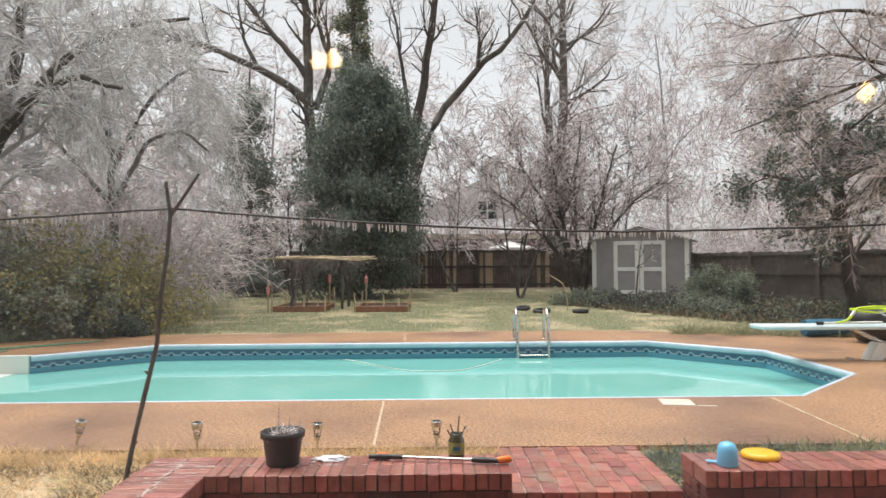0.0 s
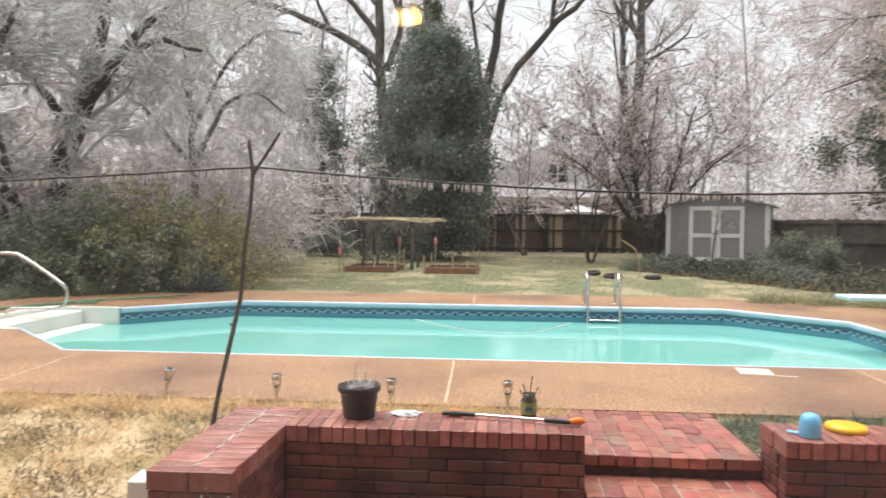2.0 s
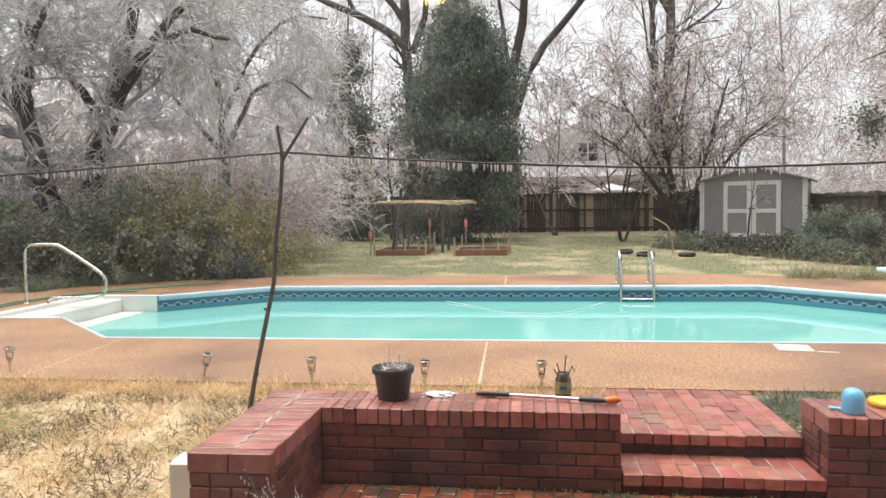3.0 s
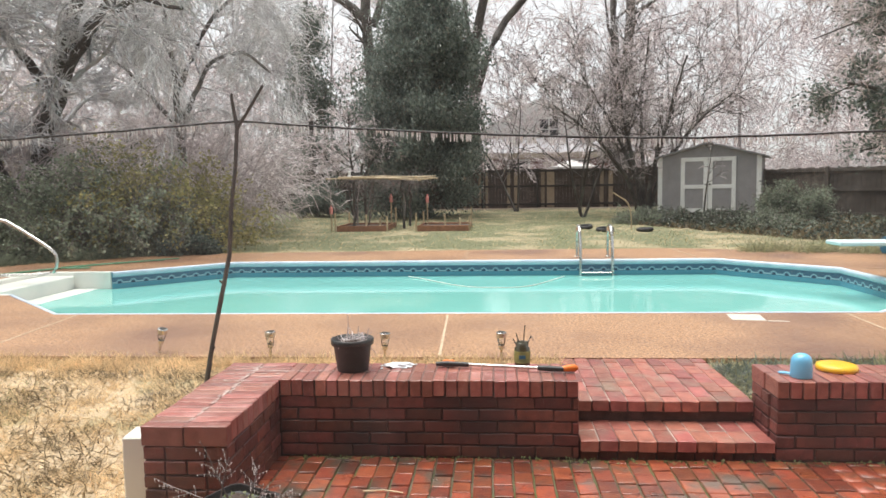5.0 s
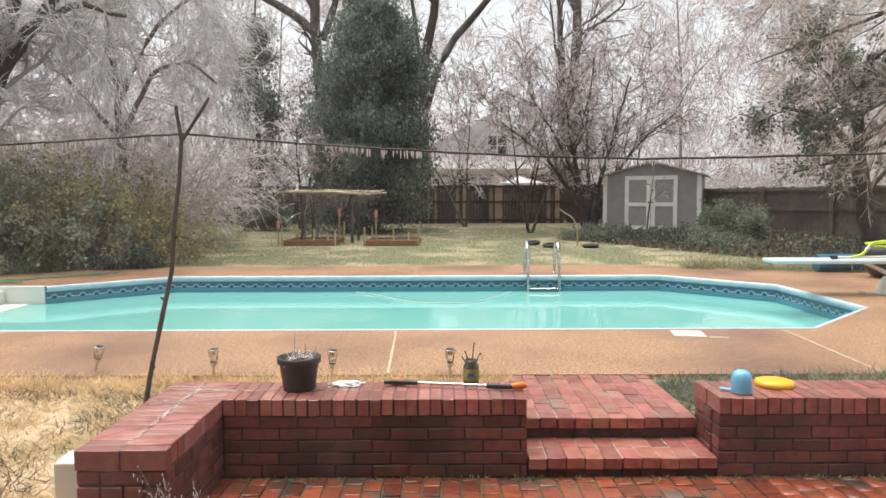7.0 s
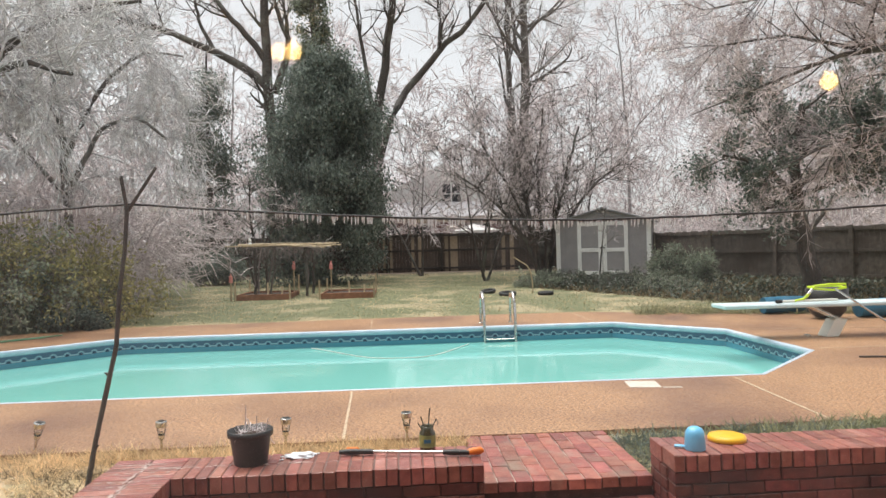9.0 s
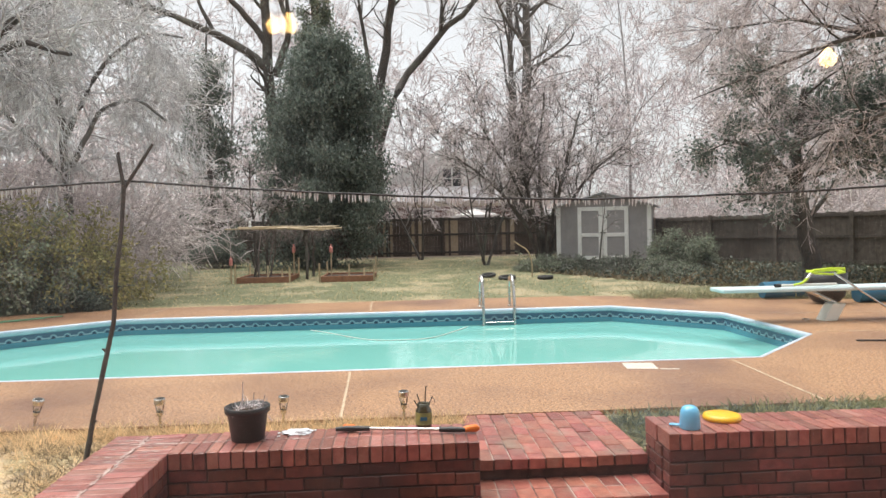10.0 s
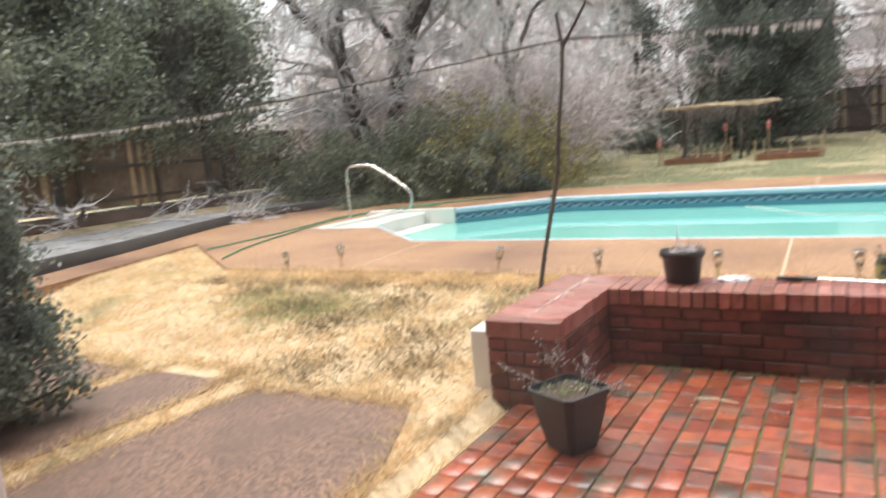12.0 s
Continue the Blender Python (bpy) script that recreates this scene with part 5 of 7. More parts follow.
# ---- trellis and raised beds on the back lawn ----
def raised_bed(x, y, w, d, label):
    z = GZ(x, y)
    b = thing("raised_bed", (x, y, z), label, "raised bed", "raised beds")
    for x0, x1, y0, y1 in ((0, w, 0, 0.04), (0, w, d - 0.04, d), (0, 0.04, 0.04, d - 0.04), (w - 0.04, w, 0.04, d - 0.04)):
        part("board", boxed(x0, x1, y0, y1, -0.03, 0.16, 0.006), CEDAR, b)
    part("soil", boxed(0.04, w - 0.04, 0.04, d - 0.04, 0, 0.11), SOIL, b, "dark soil")
    for px, py, h in ((-0.03, 0, 0.52), (w, 0.0, 0.42), (w, d, 0.62), (0, d, 0.5), (w * 0.5, d * 0.4, 0.45), (w * 0.8, d * 0.3, 0.35)):
        part("stake", boxed(px - 0.022, px + 0.022, py - 0.022, py + 0.022, -0.1, h, 0.004), CANE, b)
    return b


raised_bed(-4.42, 20.2, 1.45, 1.8, "reddish cedar raised bed of soil with corner stakes")
raised_bed(-2.1, 20.0, 1.45, 1.8, "reddish cedar raised bed of soil with short stakes")
PINK = material("faded_red_plastic", (0.70, 0.29, 0.26), (0.58, 0.20, 0.18), 9, 0.5, 0)
for x, y, h in ((-4.56, 20.22, 0.52), (-3.05, 21.6, 0.78), (-1.95, 21.5, 0.76)):
    z = GZ(x, y)
    b = thing("marker_post", (x, y, z), "slim post with a faded red bottle cap beside the beds", "post", "marker posts")
    part("post", boxed(-0.02, 0.02, -0.02, 0.02, -0.1, h, 0.004), CANE, b)
    bottle = part("bottle", lathe([(0.045, 0), (0.05, 0.02), (0.05, 0.16), (0.02, 0.2), (0.02, 0.25), (0, 0.25)], 12), PINK, b, "faded red upturned bottle")
    bottle.location = (0, 0, h - 0.02)


def build_trellis():
    rng = np.random.default_rng(9)
    t = thing("trellis", (-3.2, 21.6, GZ(-3.2, 21.6)), "vine-hung trellis with a flat roof of pale bamboo canes", "trellis")
    for x, y in ((-0.85, -0.5), (0.55, -0.4), (-0.75, 0.6), (0.65, 0.6)):
        pts = [(x + random.uniform(-.05, .05), y + random.uniform(-.05, .05), z) for z in np.linspace(-0.1, 1.42, 7)]
        part("post", tube_mesh("post", pts, 0.045, BARK, 6), BARK, t)
    for i in range(13):
        y = -0.85 + i * 0.135 + random.uniform(-0.04, 0.04)
        z = 1.43 + random.uniform(0, 0.10)
        a, b = -1.5 + random.uniform(-0.15, 0.55), 1.35 + random.uniform(-0.6, 0.3)
        part("cane", tube_mesh("cane", [(a, y, z + random.uniform(-.02, .05)), (0, y + random.uniform(-.08, .08), z + .02), (b, y + random.uniform(-.2, .2), z + random.uniform(-.06, .03))], random.uniform(.014, .022), CANE, 6), CANE, t)
    for x in (-0.9, 0.6):
        part("beam", tube_mesh("beam", [(x, -0.9, 1.38), (x, 0.9, 1.39)], 0.03, TIMBER, 6), TIMBER, t)
    P = np.stack([rng.uniform(-1.3, 1.2, 260), rng.uniform(-0.7, 0.7, 260), np.full(260, 1.42)], 1)
    g = grow(rng, P, rng.normal(0, 1, (260, 3)) + [0, 0, -0.6], rng.uniform(0.2, 0.75, 260), np.full(260, 0.007), 5, 0.3, -0.2, 0.5)
    P2 = np.array([[-0.85, -0.5, 0], [-0.8, -0.45, 0], [0.55, -0.4, 0], [-0.75, 0.6, 0], [-0.5, -0.3, 0]], float)
    g2 = grow(rng, P2, np.array([[0.1, 0.05, 1.0]] * 5), np.full(5, 1.5), np.full(5, 0.025), 8, 0.1, 0.0, 0.6)
    v, q = tubes([g, g2], 4)
    ob = part("vines", np_mesh("vines", v, q, ICE_DARK), ICE_DARK, t, "bare dark hanging vines")
    ob["kind"] = "stuff"
    part("finial", lathe([(0.05, 0), (0.06, 0.05), (0.035, 0.1), (0.05, 0.15), (0.03, 0.2), (0, 0.22)], 10), WHITE_PAINT, t, "small white ornament").location = (-0.98, -0.6, 1.49)


build_trellis()

for x, y, r in ((2.55, 20.3, 0.2), (2.95, 19.4, 0.22), (3.95, 19.2, 0.2)):
    bm = bmesh.new()
    prof = [(r - 0.06, 0), (r, 0.0), (r + 0.02, 0.04), (r, 0.09), (r - 0.06, 0.09), (r - 0.07, 0.045), (r - 0.06, 0)]
    lathe(prof[:-1] + [prof[0]], 20, bm)
    o = finish("rubber_ring", bm, RUBBER, None, "", True)
    o.matrix_basis = pose(x, y, GZ(x, y) + 0.01, random.uniform(-8, 8), random.uniform(-8, 8), 0)
    tagged(o, "flat black rubber ring lying on the lawn", "ring", "black rings")
hook = tube_mesh("shepherd_hook", round_path([(0, 0, -0.1), (0, 0, 0.4), (-0.1, 0, 0.75), (-0.35, 0, 0.9), (-0.5, 0, 1.0)]), 0.02, CANE, 6)
o = finish("bent_stake", hook, CANE)
o.matrix_basis = pose(3.75, 20.0, GZ(3.75, 20))
tagged(o, "pale bent stake leaning over the planting bed", "stake")

# ---- shrubs and low planting ----
for i, (x, y, rx, ry, h, mat) in enumerate([(-6.75, 15.6, 0.9, 0.9, 1.6, LEAF_OLIVE), (-7.5, 15.6, 1.0, 1.0, 2.0, LEAF_OLIVE), (-7.9, 14.5, 1.1, 1.0, 1.8, LEAF_GREEN), (-8.9, 15.0, 1.2, 1.0, 1.9, LEAF_GREEN),
                                            (-9.7, 14.2, 1.0, 1.0, 1.7, LEAF_GREEN), (-11.3, 14.0, 1.1, 1.0, 1.5, LEAF_GREEN), (-6.9, 14.9, 0.7, 0.6, 1.0, LEAF_GREEN)]):
    shrub("shrub", (x, y, GZ(x, y)), "dense olive-green shrub with arching frosted sprays" if mat is LEAF_OLIVE else "dense dark green shrub with arching frosted sprays",
          61 + i, rx, ry, h, 46, ICE_DARK, mat, 4, 0.085, 0.005, -0.11, (4, 4), group="shrub border")
for i, (x, y, h) in enumerate([(-13.6, 20.5, 3.4), (-12.2, 21.5, 3.0), (-15.0, 19.0, 3.0)]):
    shrub("shrub", (x, y, GZ(x, y)), "tall loose yellow-green shrub behind the oaks", 71 + i, 1.3, 1.1, h, 34, ICE_DARK, LEAF_OLIVE, 2, 0.09, 0.006, -0.06, (5, 4), group="loose shrubs")
for i, (x, y, h) in enumerate([(-9.0, 19.5, 3.6), (-8.8, 22.0, 3.0), (-11.5, 20.0, 3.8), (-9.2, 24.5, 3.6), (-12.5, 17.5, 3.0), (-8.0, 20.2, 3.2)]):
    shrub("icy_shrub", (x, y, GZ(x, y)), "twiggy bare shrub pinkish grey with ice", 81 + i, 1.5, 1.3, h, 42, ICE_PINK, None, 0, 0, 0.011, -0.09, (7, 5), group="icy shrubs")
for i, (x, y, h, mat) in enumerate([(8.5, 21.3, 0.95, LEAF_GREEN), (-6.8, 27.5, 1.0, LEAF_DARK), (-6.3, 14.5, 0.4, LEAF_DARK)]):
    shrub("shrub", (x, y, GZ(x, y)), "rounded green shrub near the fence", 91 + i, 0.5, 0.5, h, 30, ICE_DARK, mat, 5, 0.075, 0.005, -0.04, (6, 5), group="small shrubs")
for i, (x, y) in enumerate([(4.6, 22.3), (5.6, 21.3), (6.6, 21.0), (7.6, 20.6), (5.2, 23.0), (6.4, 19.8), (7.2, 19.2)]):
    shrub("ground_cover", (x, y, GZ(x, y)), "low spreading frosted ground-cover shrub before the shed", 101 + i, 0.9, 0.7, 0.5, 40, ICE_DARK, IVY_LEAF if i % 3 else LEAF_GREEN, 4, 0.06, 0.005, -0.2, (4, 3), group="ground cover")


bed_rng = np.random.default_rng(130)
bx_, by_ = bed_rng.uniform(4.2, 13.0, 30000), bed_rng.uniform(14.4, 24.5, 30000)
inside = (by_ > np.interp(bx_, [4.2, 5.5, 7.0, 8.0, 13.0], [21.5, 19.0, 16.4, 15.2, 14.4])) & (by_ < 25.5 - (bx_ - 9.3) * 1.4) & ~((bx_ > 5.2) & (bx_ < 9.0) & (by_ > 23.2))
bc = np.column_stack([bx_, by_, ground_height(bx_, by_) + np.abs(bed_rng.normal(0, 0.09, 30000)) + 0.01])[inside]
iv_v, iv_q = leaf_quads(bed_rng, bc, 0.075, -0.2, 0.6)
tagged(finish("ivy_bed", np_mesh("ivy_bed", iv_v, iv_q, IVY_LEAF), IVY_LEAF), "low dark ivy and leaf litter before the side fence", "ivy", kind="stuff")
bs_v, bs_q = leaf_quads(bed_rng, np.column_stack([bx_, by_, ground_height(bx_, by_) + 0.012])[inside][:9000], 0.16, 0.0, 0.7)
bs_v[:, 2] = np.clip(bs_v[:, 2], 0.2, 0.62)
tagged(finish("leaf_litter", np_mesh("leaf_litter", bs_v, bs_q, STRAW_DULL), STRAW_DULL), "withered brown leaf litter under the ivy", "leaf litter", kind="stuff")


def blades(name, label, n, sampler, length, width, mat, seed, lean=0.6, segs=3, droop=-0.25, parent=None, category="grass"):
    """Grass blades as thin tapering ribbons."""
    rng = np.random.default_rng(seed)
    xy = sampler(rng, n)
    n = len(xy)
    P = np.column_stack([xy, ground_height(xy[:, 0], xy[:, 1]) - 0.005])
    D = rng.normal(0, lean, (n, 3)) * [1, 1, 0] + [0, 0, 1]
    L = length * rng.uniform(0.5, 1.3, n)
    pts, _ = grow(rng, P, D, L, np.ones(n), segs, 0.12, droop)
    side = unit(np.cross(D, rng.normal(0, 1, (n, 3)))) * width * 0.5
    w = np.linspace(1, 0.15, segs)[None, :, None]
    v = np.stack([pts - side[:, None] * w, pts + side[:, None] * w], 2).reshape(-1, 3)
    i = np.arange(n)[:, None] * segs * 2 + np.arange(segs - 1)[None] * 2
    q = np.stack([i, i + 1, i + 3, i + 2], -1).reshape(-1, 4)
    ob = finish(name, np_mesh(name, v, q, mat), mat)
    return tagged(ob, label, category, kind="stuff")


def in_lawn(x, y):
    """The near lawn: between path slabs, wall and deck."""
    ok = (x < -1.6) & (y < 5.76) & (y > 1.3)
    left_edge = np.interp(y, [1.3, 4.5, 7.5], [-7.3, -7.35, -8.3])
    ok = (x > left_edge) & (y > 1.3) & (x < -1.6) & ((y < 5.76) | ((x < -5.8) & (y < 7.5) & (x < -5.8 - (y - 5.75) * 1.43)))
    slab = (((x > -3.06) & (x < -1.76) & (y < 3.32)) | ((x > -4.08) & (x < -3.42) & (y < 3.5)) | ((x > -5.9) & (x < -4.46) & (y < 3.38)))
    house_side = (x > -1.6)
    return ok & ~slab & ~house_side


def lawn_sampler(rng, n):
    x, y = rng.uniform(-8.5, -1.45, n * 2), rng.uniform(1.6, 7.6, n * 2)
    half = n
    c = np.column_stack([rng.uniform(-8.5, -1.45, 1500), rng.uniform(1.6, 7.6, 1500)])
    tuft = c[rng.integers(0, 1500, half)] + rng.normal(0, 0.05, (half, 2))
    x[:half], y[:half] = tuft[:, 0], tuft[:, 1]
    k = in_lawn(x, y)
    xy = np.column_stack([x, y])[k]
    rng.shuffle(xy)
    return xy[:n]


def patch_sampler(rng, n):
    c = np.array([(-3.9, 4.7), (-2.5, 4.3), (-3.3, 4.4), (-2.2, 3.9), (-4.6, 5.1), (-3.0, 4.9), (-2.0, 4.9), (-2.9, 3.7)])
    xy = c[rng.integers(0, len(c), n)] + rng.normal(0, 0.17, (n, 2))
    return xy[in_lawn(xy[:, 0], xy[:, 1])]


def strip_sampler(x0, x1, y0, y1):
    return lambda rng, n: np.column_stack([rng.uniform(x0, x1, n), rng.uniform(y0, y1, n)])


def clump_sampler(spots, spread):
    s = np.array(spots)
    return lambda rng, n: s[rng.integers(0, len(s), n)] + rng.normal(0, spread, (n, 2))


blades("dry_grass", "straw-coloured dormant lawn grass, matted and frosted", 84000, lawn_sampler, 0.075, 0.0045, STRAW, 201, 1.1, 2)
blades("withered_weeds", "withered brown weeds in the dormant lawn", 5000, patch_sampler, 0.07, 0.009, STRAW_DULL, 202, 1.0)
blades("green_weeds", "green patch in the dormant lawn", 4500, lambda r, n: np.array([(-3.9, 4.75)]) + r.normal(0, 1, (n, 2)) * [0.42, 0.2], 0.055, 0.006, WEED, 203, 0.9)
blades("dry_grass", "long straw grass along the edge of the pool deck", 13000, clump_sampler([(random.uniform(-5.6, 0.5), random.uniform(5.45, 5.76)) for _ in range(260)], 0.045), 0.10, 0.007, STRAW, 204, 0.7)
blades("dry_grass", "straw grass strip behind the brick wall", 12000, strip_sampler(-1.6, 0.5, 4.79, 5.7), 0.09, 0.008, STRAW, 205, 0.6)
blades("withered_weeds", "withered brown weeds along the deck edge", 5200, clump_sampler([(random.uniform(-5.6, 0.5), random.uniform(5.2, 5.5)) for _ in range(150)], 0.06), 0.06, 0.007, STRAW_DULL, 206, 1.0)
blades("frosted_weeds", "frosted grey-green weeds beside the steps", 9000, strip_sampler(1.56, 5.2, 4.79, 5.74), 0.10, 0.008, FROST_WEED, 207, 0.9)
blades("frosted_weeds", "ice-glazed pale weeds beside the steps", 4000, strip_sampler(1.56, 5.2, 4.79, 5.74), 0.10, 0.007, LEAF_ICY, 208, 1.0)
blades("frosted_weeds", "leafy green weed clumps along the deck edge", 3600, clump_sampler([(random.uniform(2.2, 5.3), random.uniform(5.3, 5.72)) for _ in range(42)], 0.06), 0.13, 0.014, FROST_WEED, 214, 1.0)
blades("frosted_weeds", "frosted leafy clumps beside the steps", 2600, clump_sampler([(random.uniform(1.6, 3.4), random.uniform(4.85, 5.6)) for _ in range(32)], 0.06), 0.12, 0.015, LEAF_ICY, 215, 1.0)
blades("dry_grass", "straw tufts at the edge of the brick patio", 3500, strip_sampler(-1.68, -1.44, 1.6, 3.6), 0.07, 0.006, STRAW, 209, 0.9)
edge_spots = []
for (x0, y0), (x1, y1) in (((-3.05, 3.36), (-3.25, 1.3)), ((-1.68, 1.3), (-1.68, 2.75)), ((-1.68, 2.75), (-1.95, 3.42)), ((-1.95, 3.42), (-3.05, 3.36)), ((-4.0, 3.62), (-4.3, 1.3)), ((-3.5, 1.3), (-3.27, 3.55)),
                           ((-3.27, 3.55), (-4.0, 3.62)), ((-4.55, 1.3), (-4.22, 3.45)), ((-4.22, 3.45), (-5.9, 3.5))):
    m = int(math.hypot(x1 - x0, y1 - y0) / 0.035)
    edge_spots += [(x0 + (x1 - x0) * k / m + random.gauss(0, 0.035), y0 + (y1 - y0) * k / m + random.gauss(0, 0.035)) for k in range(m)]
blades("dry_grass", "matted straw grass creeping over the path slab edges", 16000, clump_sampler(edge_spots, 0.028), 0.075, 0.005, STRAW, 212, 1.2)
blades("withered_weeds", "withered brown tufts along the path slab edges", 2500, clump_sampler(edge_spots[::3], 0.03), 0.06, 0.006, STRAW_DULL, 213, 1.1)
blades("lawn_grass", "frosted green back lawn grass", 32000, strip_sampler(-7.5, 8.0, 14.8, 31.5), 0.05, 0.014, LAWN_BLADE, 210, 1.1, 2)
blades("lawn_grass", "pale dormant tufts in the back lawn", 14000, strip_sampler(-7.5, 8.0, 14.6, 31.5), 0.05, 0.014, STRAW, 211, 0.9, 2)


blades("liriope_border", "arching dark green border grass along the deck", 5000, clump_sampler([(-6.3 - i * 0.22, 14.75 - i * 0.19) for i in range(10)] + [(-8.6 - i * 0.1, 13.0 - i * 0.35) for i in range(4)], 0.12),
       0.42, 0.014, LEAF_GREEN, 221, 0.7, 4, -0.35, category="border grass")
blades("liriope_border", "arching frosted border grass beside the diving board", 3200, clump_sampler([(4.9 + i * 0.42, 14.0 - i * 0.12 + 0.25 * (i % 2)) for i in range(9)], 0.14),
       0.40, 0.014, FROST_WEED, 222, 0.7, 4, -0.35, category="border grass")


# ---- pool fittings ----
def build_ladder():
    lad = thing("pool_ladder", (1.77, 12.74, DECK), "stainless steel pool ladder at the far edge", "ladder")
    for x in (-0.27, 0.27):
        pts = round_path([(x, 0.46, -0.02), (x, 0.46, 0.36), (x, 0.42, 0.53), (x, 0.22, 0.58), (x, 0.02, 0.48), (x, -0.08, 0.1), (x, -0.1, -0.9)])
        part("rail", tube_mesh("rail", pts, 0.027, CHROME, 10), CHROME, lad)
        part("anchor", lathe([(0.05, 0), (0.05, 0.012), (0.03, 0.022), (0, 0.022)], 14), CHROME, lad).location = (x, 0.46, 0.0)
    for z in (-0.23, -0.5, -0.75):
        part("tread", boxed(-0.25, 0.25, -0.14, -0.06, z, z + 0.025, 0.006), CHROME, lad)


build_ladder()
hr = thing("handrail", (-7.6, 10.3, DECK), "brushed steel pool handrail beside the white steps", "handrail")
part("tube", tube_mesh("tube", round_path([(0, 0, 0), (0.0, 0, 0.82), (0.07, 0, 0.9), (0.5, 0, 0.9), (0.62, 0, 0.86), (1.22, 0, 0.48), (1.32, 0, 0.36), (1.28, 0, 0.14), (1.15, 0, 0.09), (0.5, 0, 0.09), (0.36, 0, 0.08), (0.33, 0, -0.02)], 2),
                       0.024, CHROME, 10), CHROME, hr)
for x in (0, 0.33):
    part("anchor", lathe([(0.05, 0), (0.05, 0.012), (0.03, 0.022), (0, 0.022)], 14), CHROME, hr).location = (x, 0, 0.0)

lid = thing("skimmer_lid", (2.4, 7.32, DECK), "white square skimmer lid set in the deck", "lid", turn=-8)
part("plate", boxed(-0.15, 0.15, -0.15, 0.15, -0.005, 0.006, 0.003), DULL_WHITE, lid)
part("rim", boxed(0.16, 0.34, -0.17, -0.14, -0.005, 0.005, 0.002), DULL_WHITE, lid)

hose_a = tube_mesh("vacuum_hose", round_path([(-1.45, 12.55, -0.01), (-1.1, 12.2, -0.02), (-0.6, 11.5, -0.02), (-0.3, 11.25, -0.02), (0.1, 11.2, -0.02), (0.5, 11.25, -0.02), (0.85, 11.8, -0.02), (1.2, 12.45, -0.015)]), 0.007, FIBREGLASS, 6)
tagged(finish("vacuum_hose", hose_a, FIBREGLASS), "thin white hose floating in the pool water", "hose")

hose_b = thing("garden_hose", (0, 0, DECK), "green garden hose trailing across the deck", "hose")
for pts in ([(-6.4, 6.25, 0.02), (-6.9, 7.1, 0.015), (-7.35, 8.6, 0.015), (-7.75, 10.0, 0.015), (-7.5, 11.4, 0.015), (-6.9, 12.3, 0.015), (-6.05, 13.1, 0.015)],
            [(-7.4, 6.9, 0.02), (-7.45, 8.0, 0.015), (-7.7, 9.4, 0.015), (-7.95, 10.5, 0.015), (-7.3, 11.9, 0.02), (-6.6, 11.75, 0.03), (-6.7, 11.6, 0.04), (-7.2, 11.7, 0.03), (-7.3, 12.1, 0.015), (-5.9, 13.4, 0.015)]):
    part("line", tube_mesh("line", round_path(pts), 0.011, HOSE, 7), HOSE, hose_b)


def build_diving_board():
    d = thing("diving_board", (6.1, 10.15, DECK), "pale blue diving board on a slanted pedestal", "diving board", turn=-2)
    part("board", boxed(-1.6, 3.2, -0.23, 0.23, 0.43, 0.485, 0.015), BOARD_PAINT, d, "pale blue grit-coated board")
    bm = boxed(-0.11, 0.08, -0.11, 0.11, 0.0, 0.24, 0.008)
    for v in bm.verts:
        v.co.x += v.co.z * 0.55
    part("pedestal", bm, FIBREGLASS, d, "off-white pedestal").location = (-0.02, 0, 0)
    part("arm", tube_mesh("arm", [(0.1, 0, 0.24), (-0.32, 0, 0.44)], 0.03, CHROME, 8), CHROME, d)
    part("foot", boxed(-0.36, -0.3, -0.05, 0.05, 0.0, 0.03, 0.004), CHROME, d)
    part("rear_stand", boxed(2.5, 2.7, -0.2, 0.2, 0, 0.43, 0.01), FIBREGLASS, d)
    return d


build_diving_board()
net = thing("pool_net", (6.05, 10.1, 0.73), "lime pool leaf rake with long pole across the diving board", "pool net")
part("frame", tube_mesh("frame", [(-0.30, -0.05, 0.2), (-0.28, -0.05, 0.235), (0.0, -0.05, 0.255), (0.30, -0.05, 0.25), (0.31, -0.03, 0.2), (0.28, 0.2, 0.22), (-0.26, 0.2, 0.21), (-0.30, -0.05, 0.2)], 0.017, LIME_PLASTIC, 8), LIME_PLASTIC, net)
part("frame_bar", tube_mesh("frame_bar", [(-0.30, -0.06, 0.195), (0.05, -0.06, 0.17), (0.31, -0.05, 0.2)], 0.015, LIME_PLASTIC, 8), LIME_PLASTIC, net)
part("pole", tube_mesh("pole", [(0.08, -0.08, 0.19), (0.45, -0.32, -0.08), (1.0, -0.66, -0.475)], 0.016, CHROME, 8), CHROME, net, "grey aluminium pole")
net.scale = (0.78, 0.8, 0.95)
br = thing("pool_brush", (5.62, 10.0, 0.728), "pool brush with a lime joint lying on the diving board", "pool brush")
part("handle", tube_mesh("handle", [(-0.3, 0, 0.03), (0.5, 0, 0.035)], 0.018, FIBREGLASS, 8), FIBREGLASS, br)
part("joint", tube_mesh("joint", round_path([(-0.12, 0, 0.03), (0.0, 0, 0.05), (0.06, 0, 0.09), (0.1, 0, 0.14)], 1), 0.019, LIME_PLASTIC, 8), LIME_PLASTIC, br)
part("stub", tube_mesh("stub", [(0.08, 0, 0.12), (0.14, 0, 0.19)], 0.02, CHROME, 8), CHROME, br)
part("grip", tube_mesh("grip", [(-0.38, 0, 0.03), (-0.3, 0, 0.03)], 0.026, RUBBER, 8), RUBBER, br)

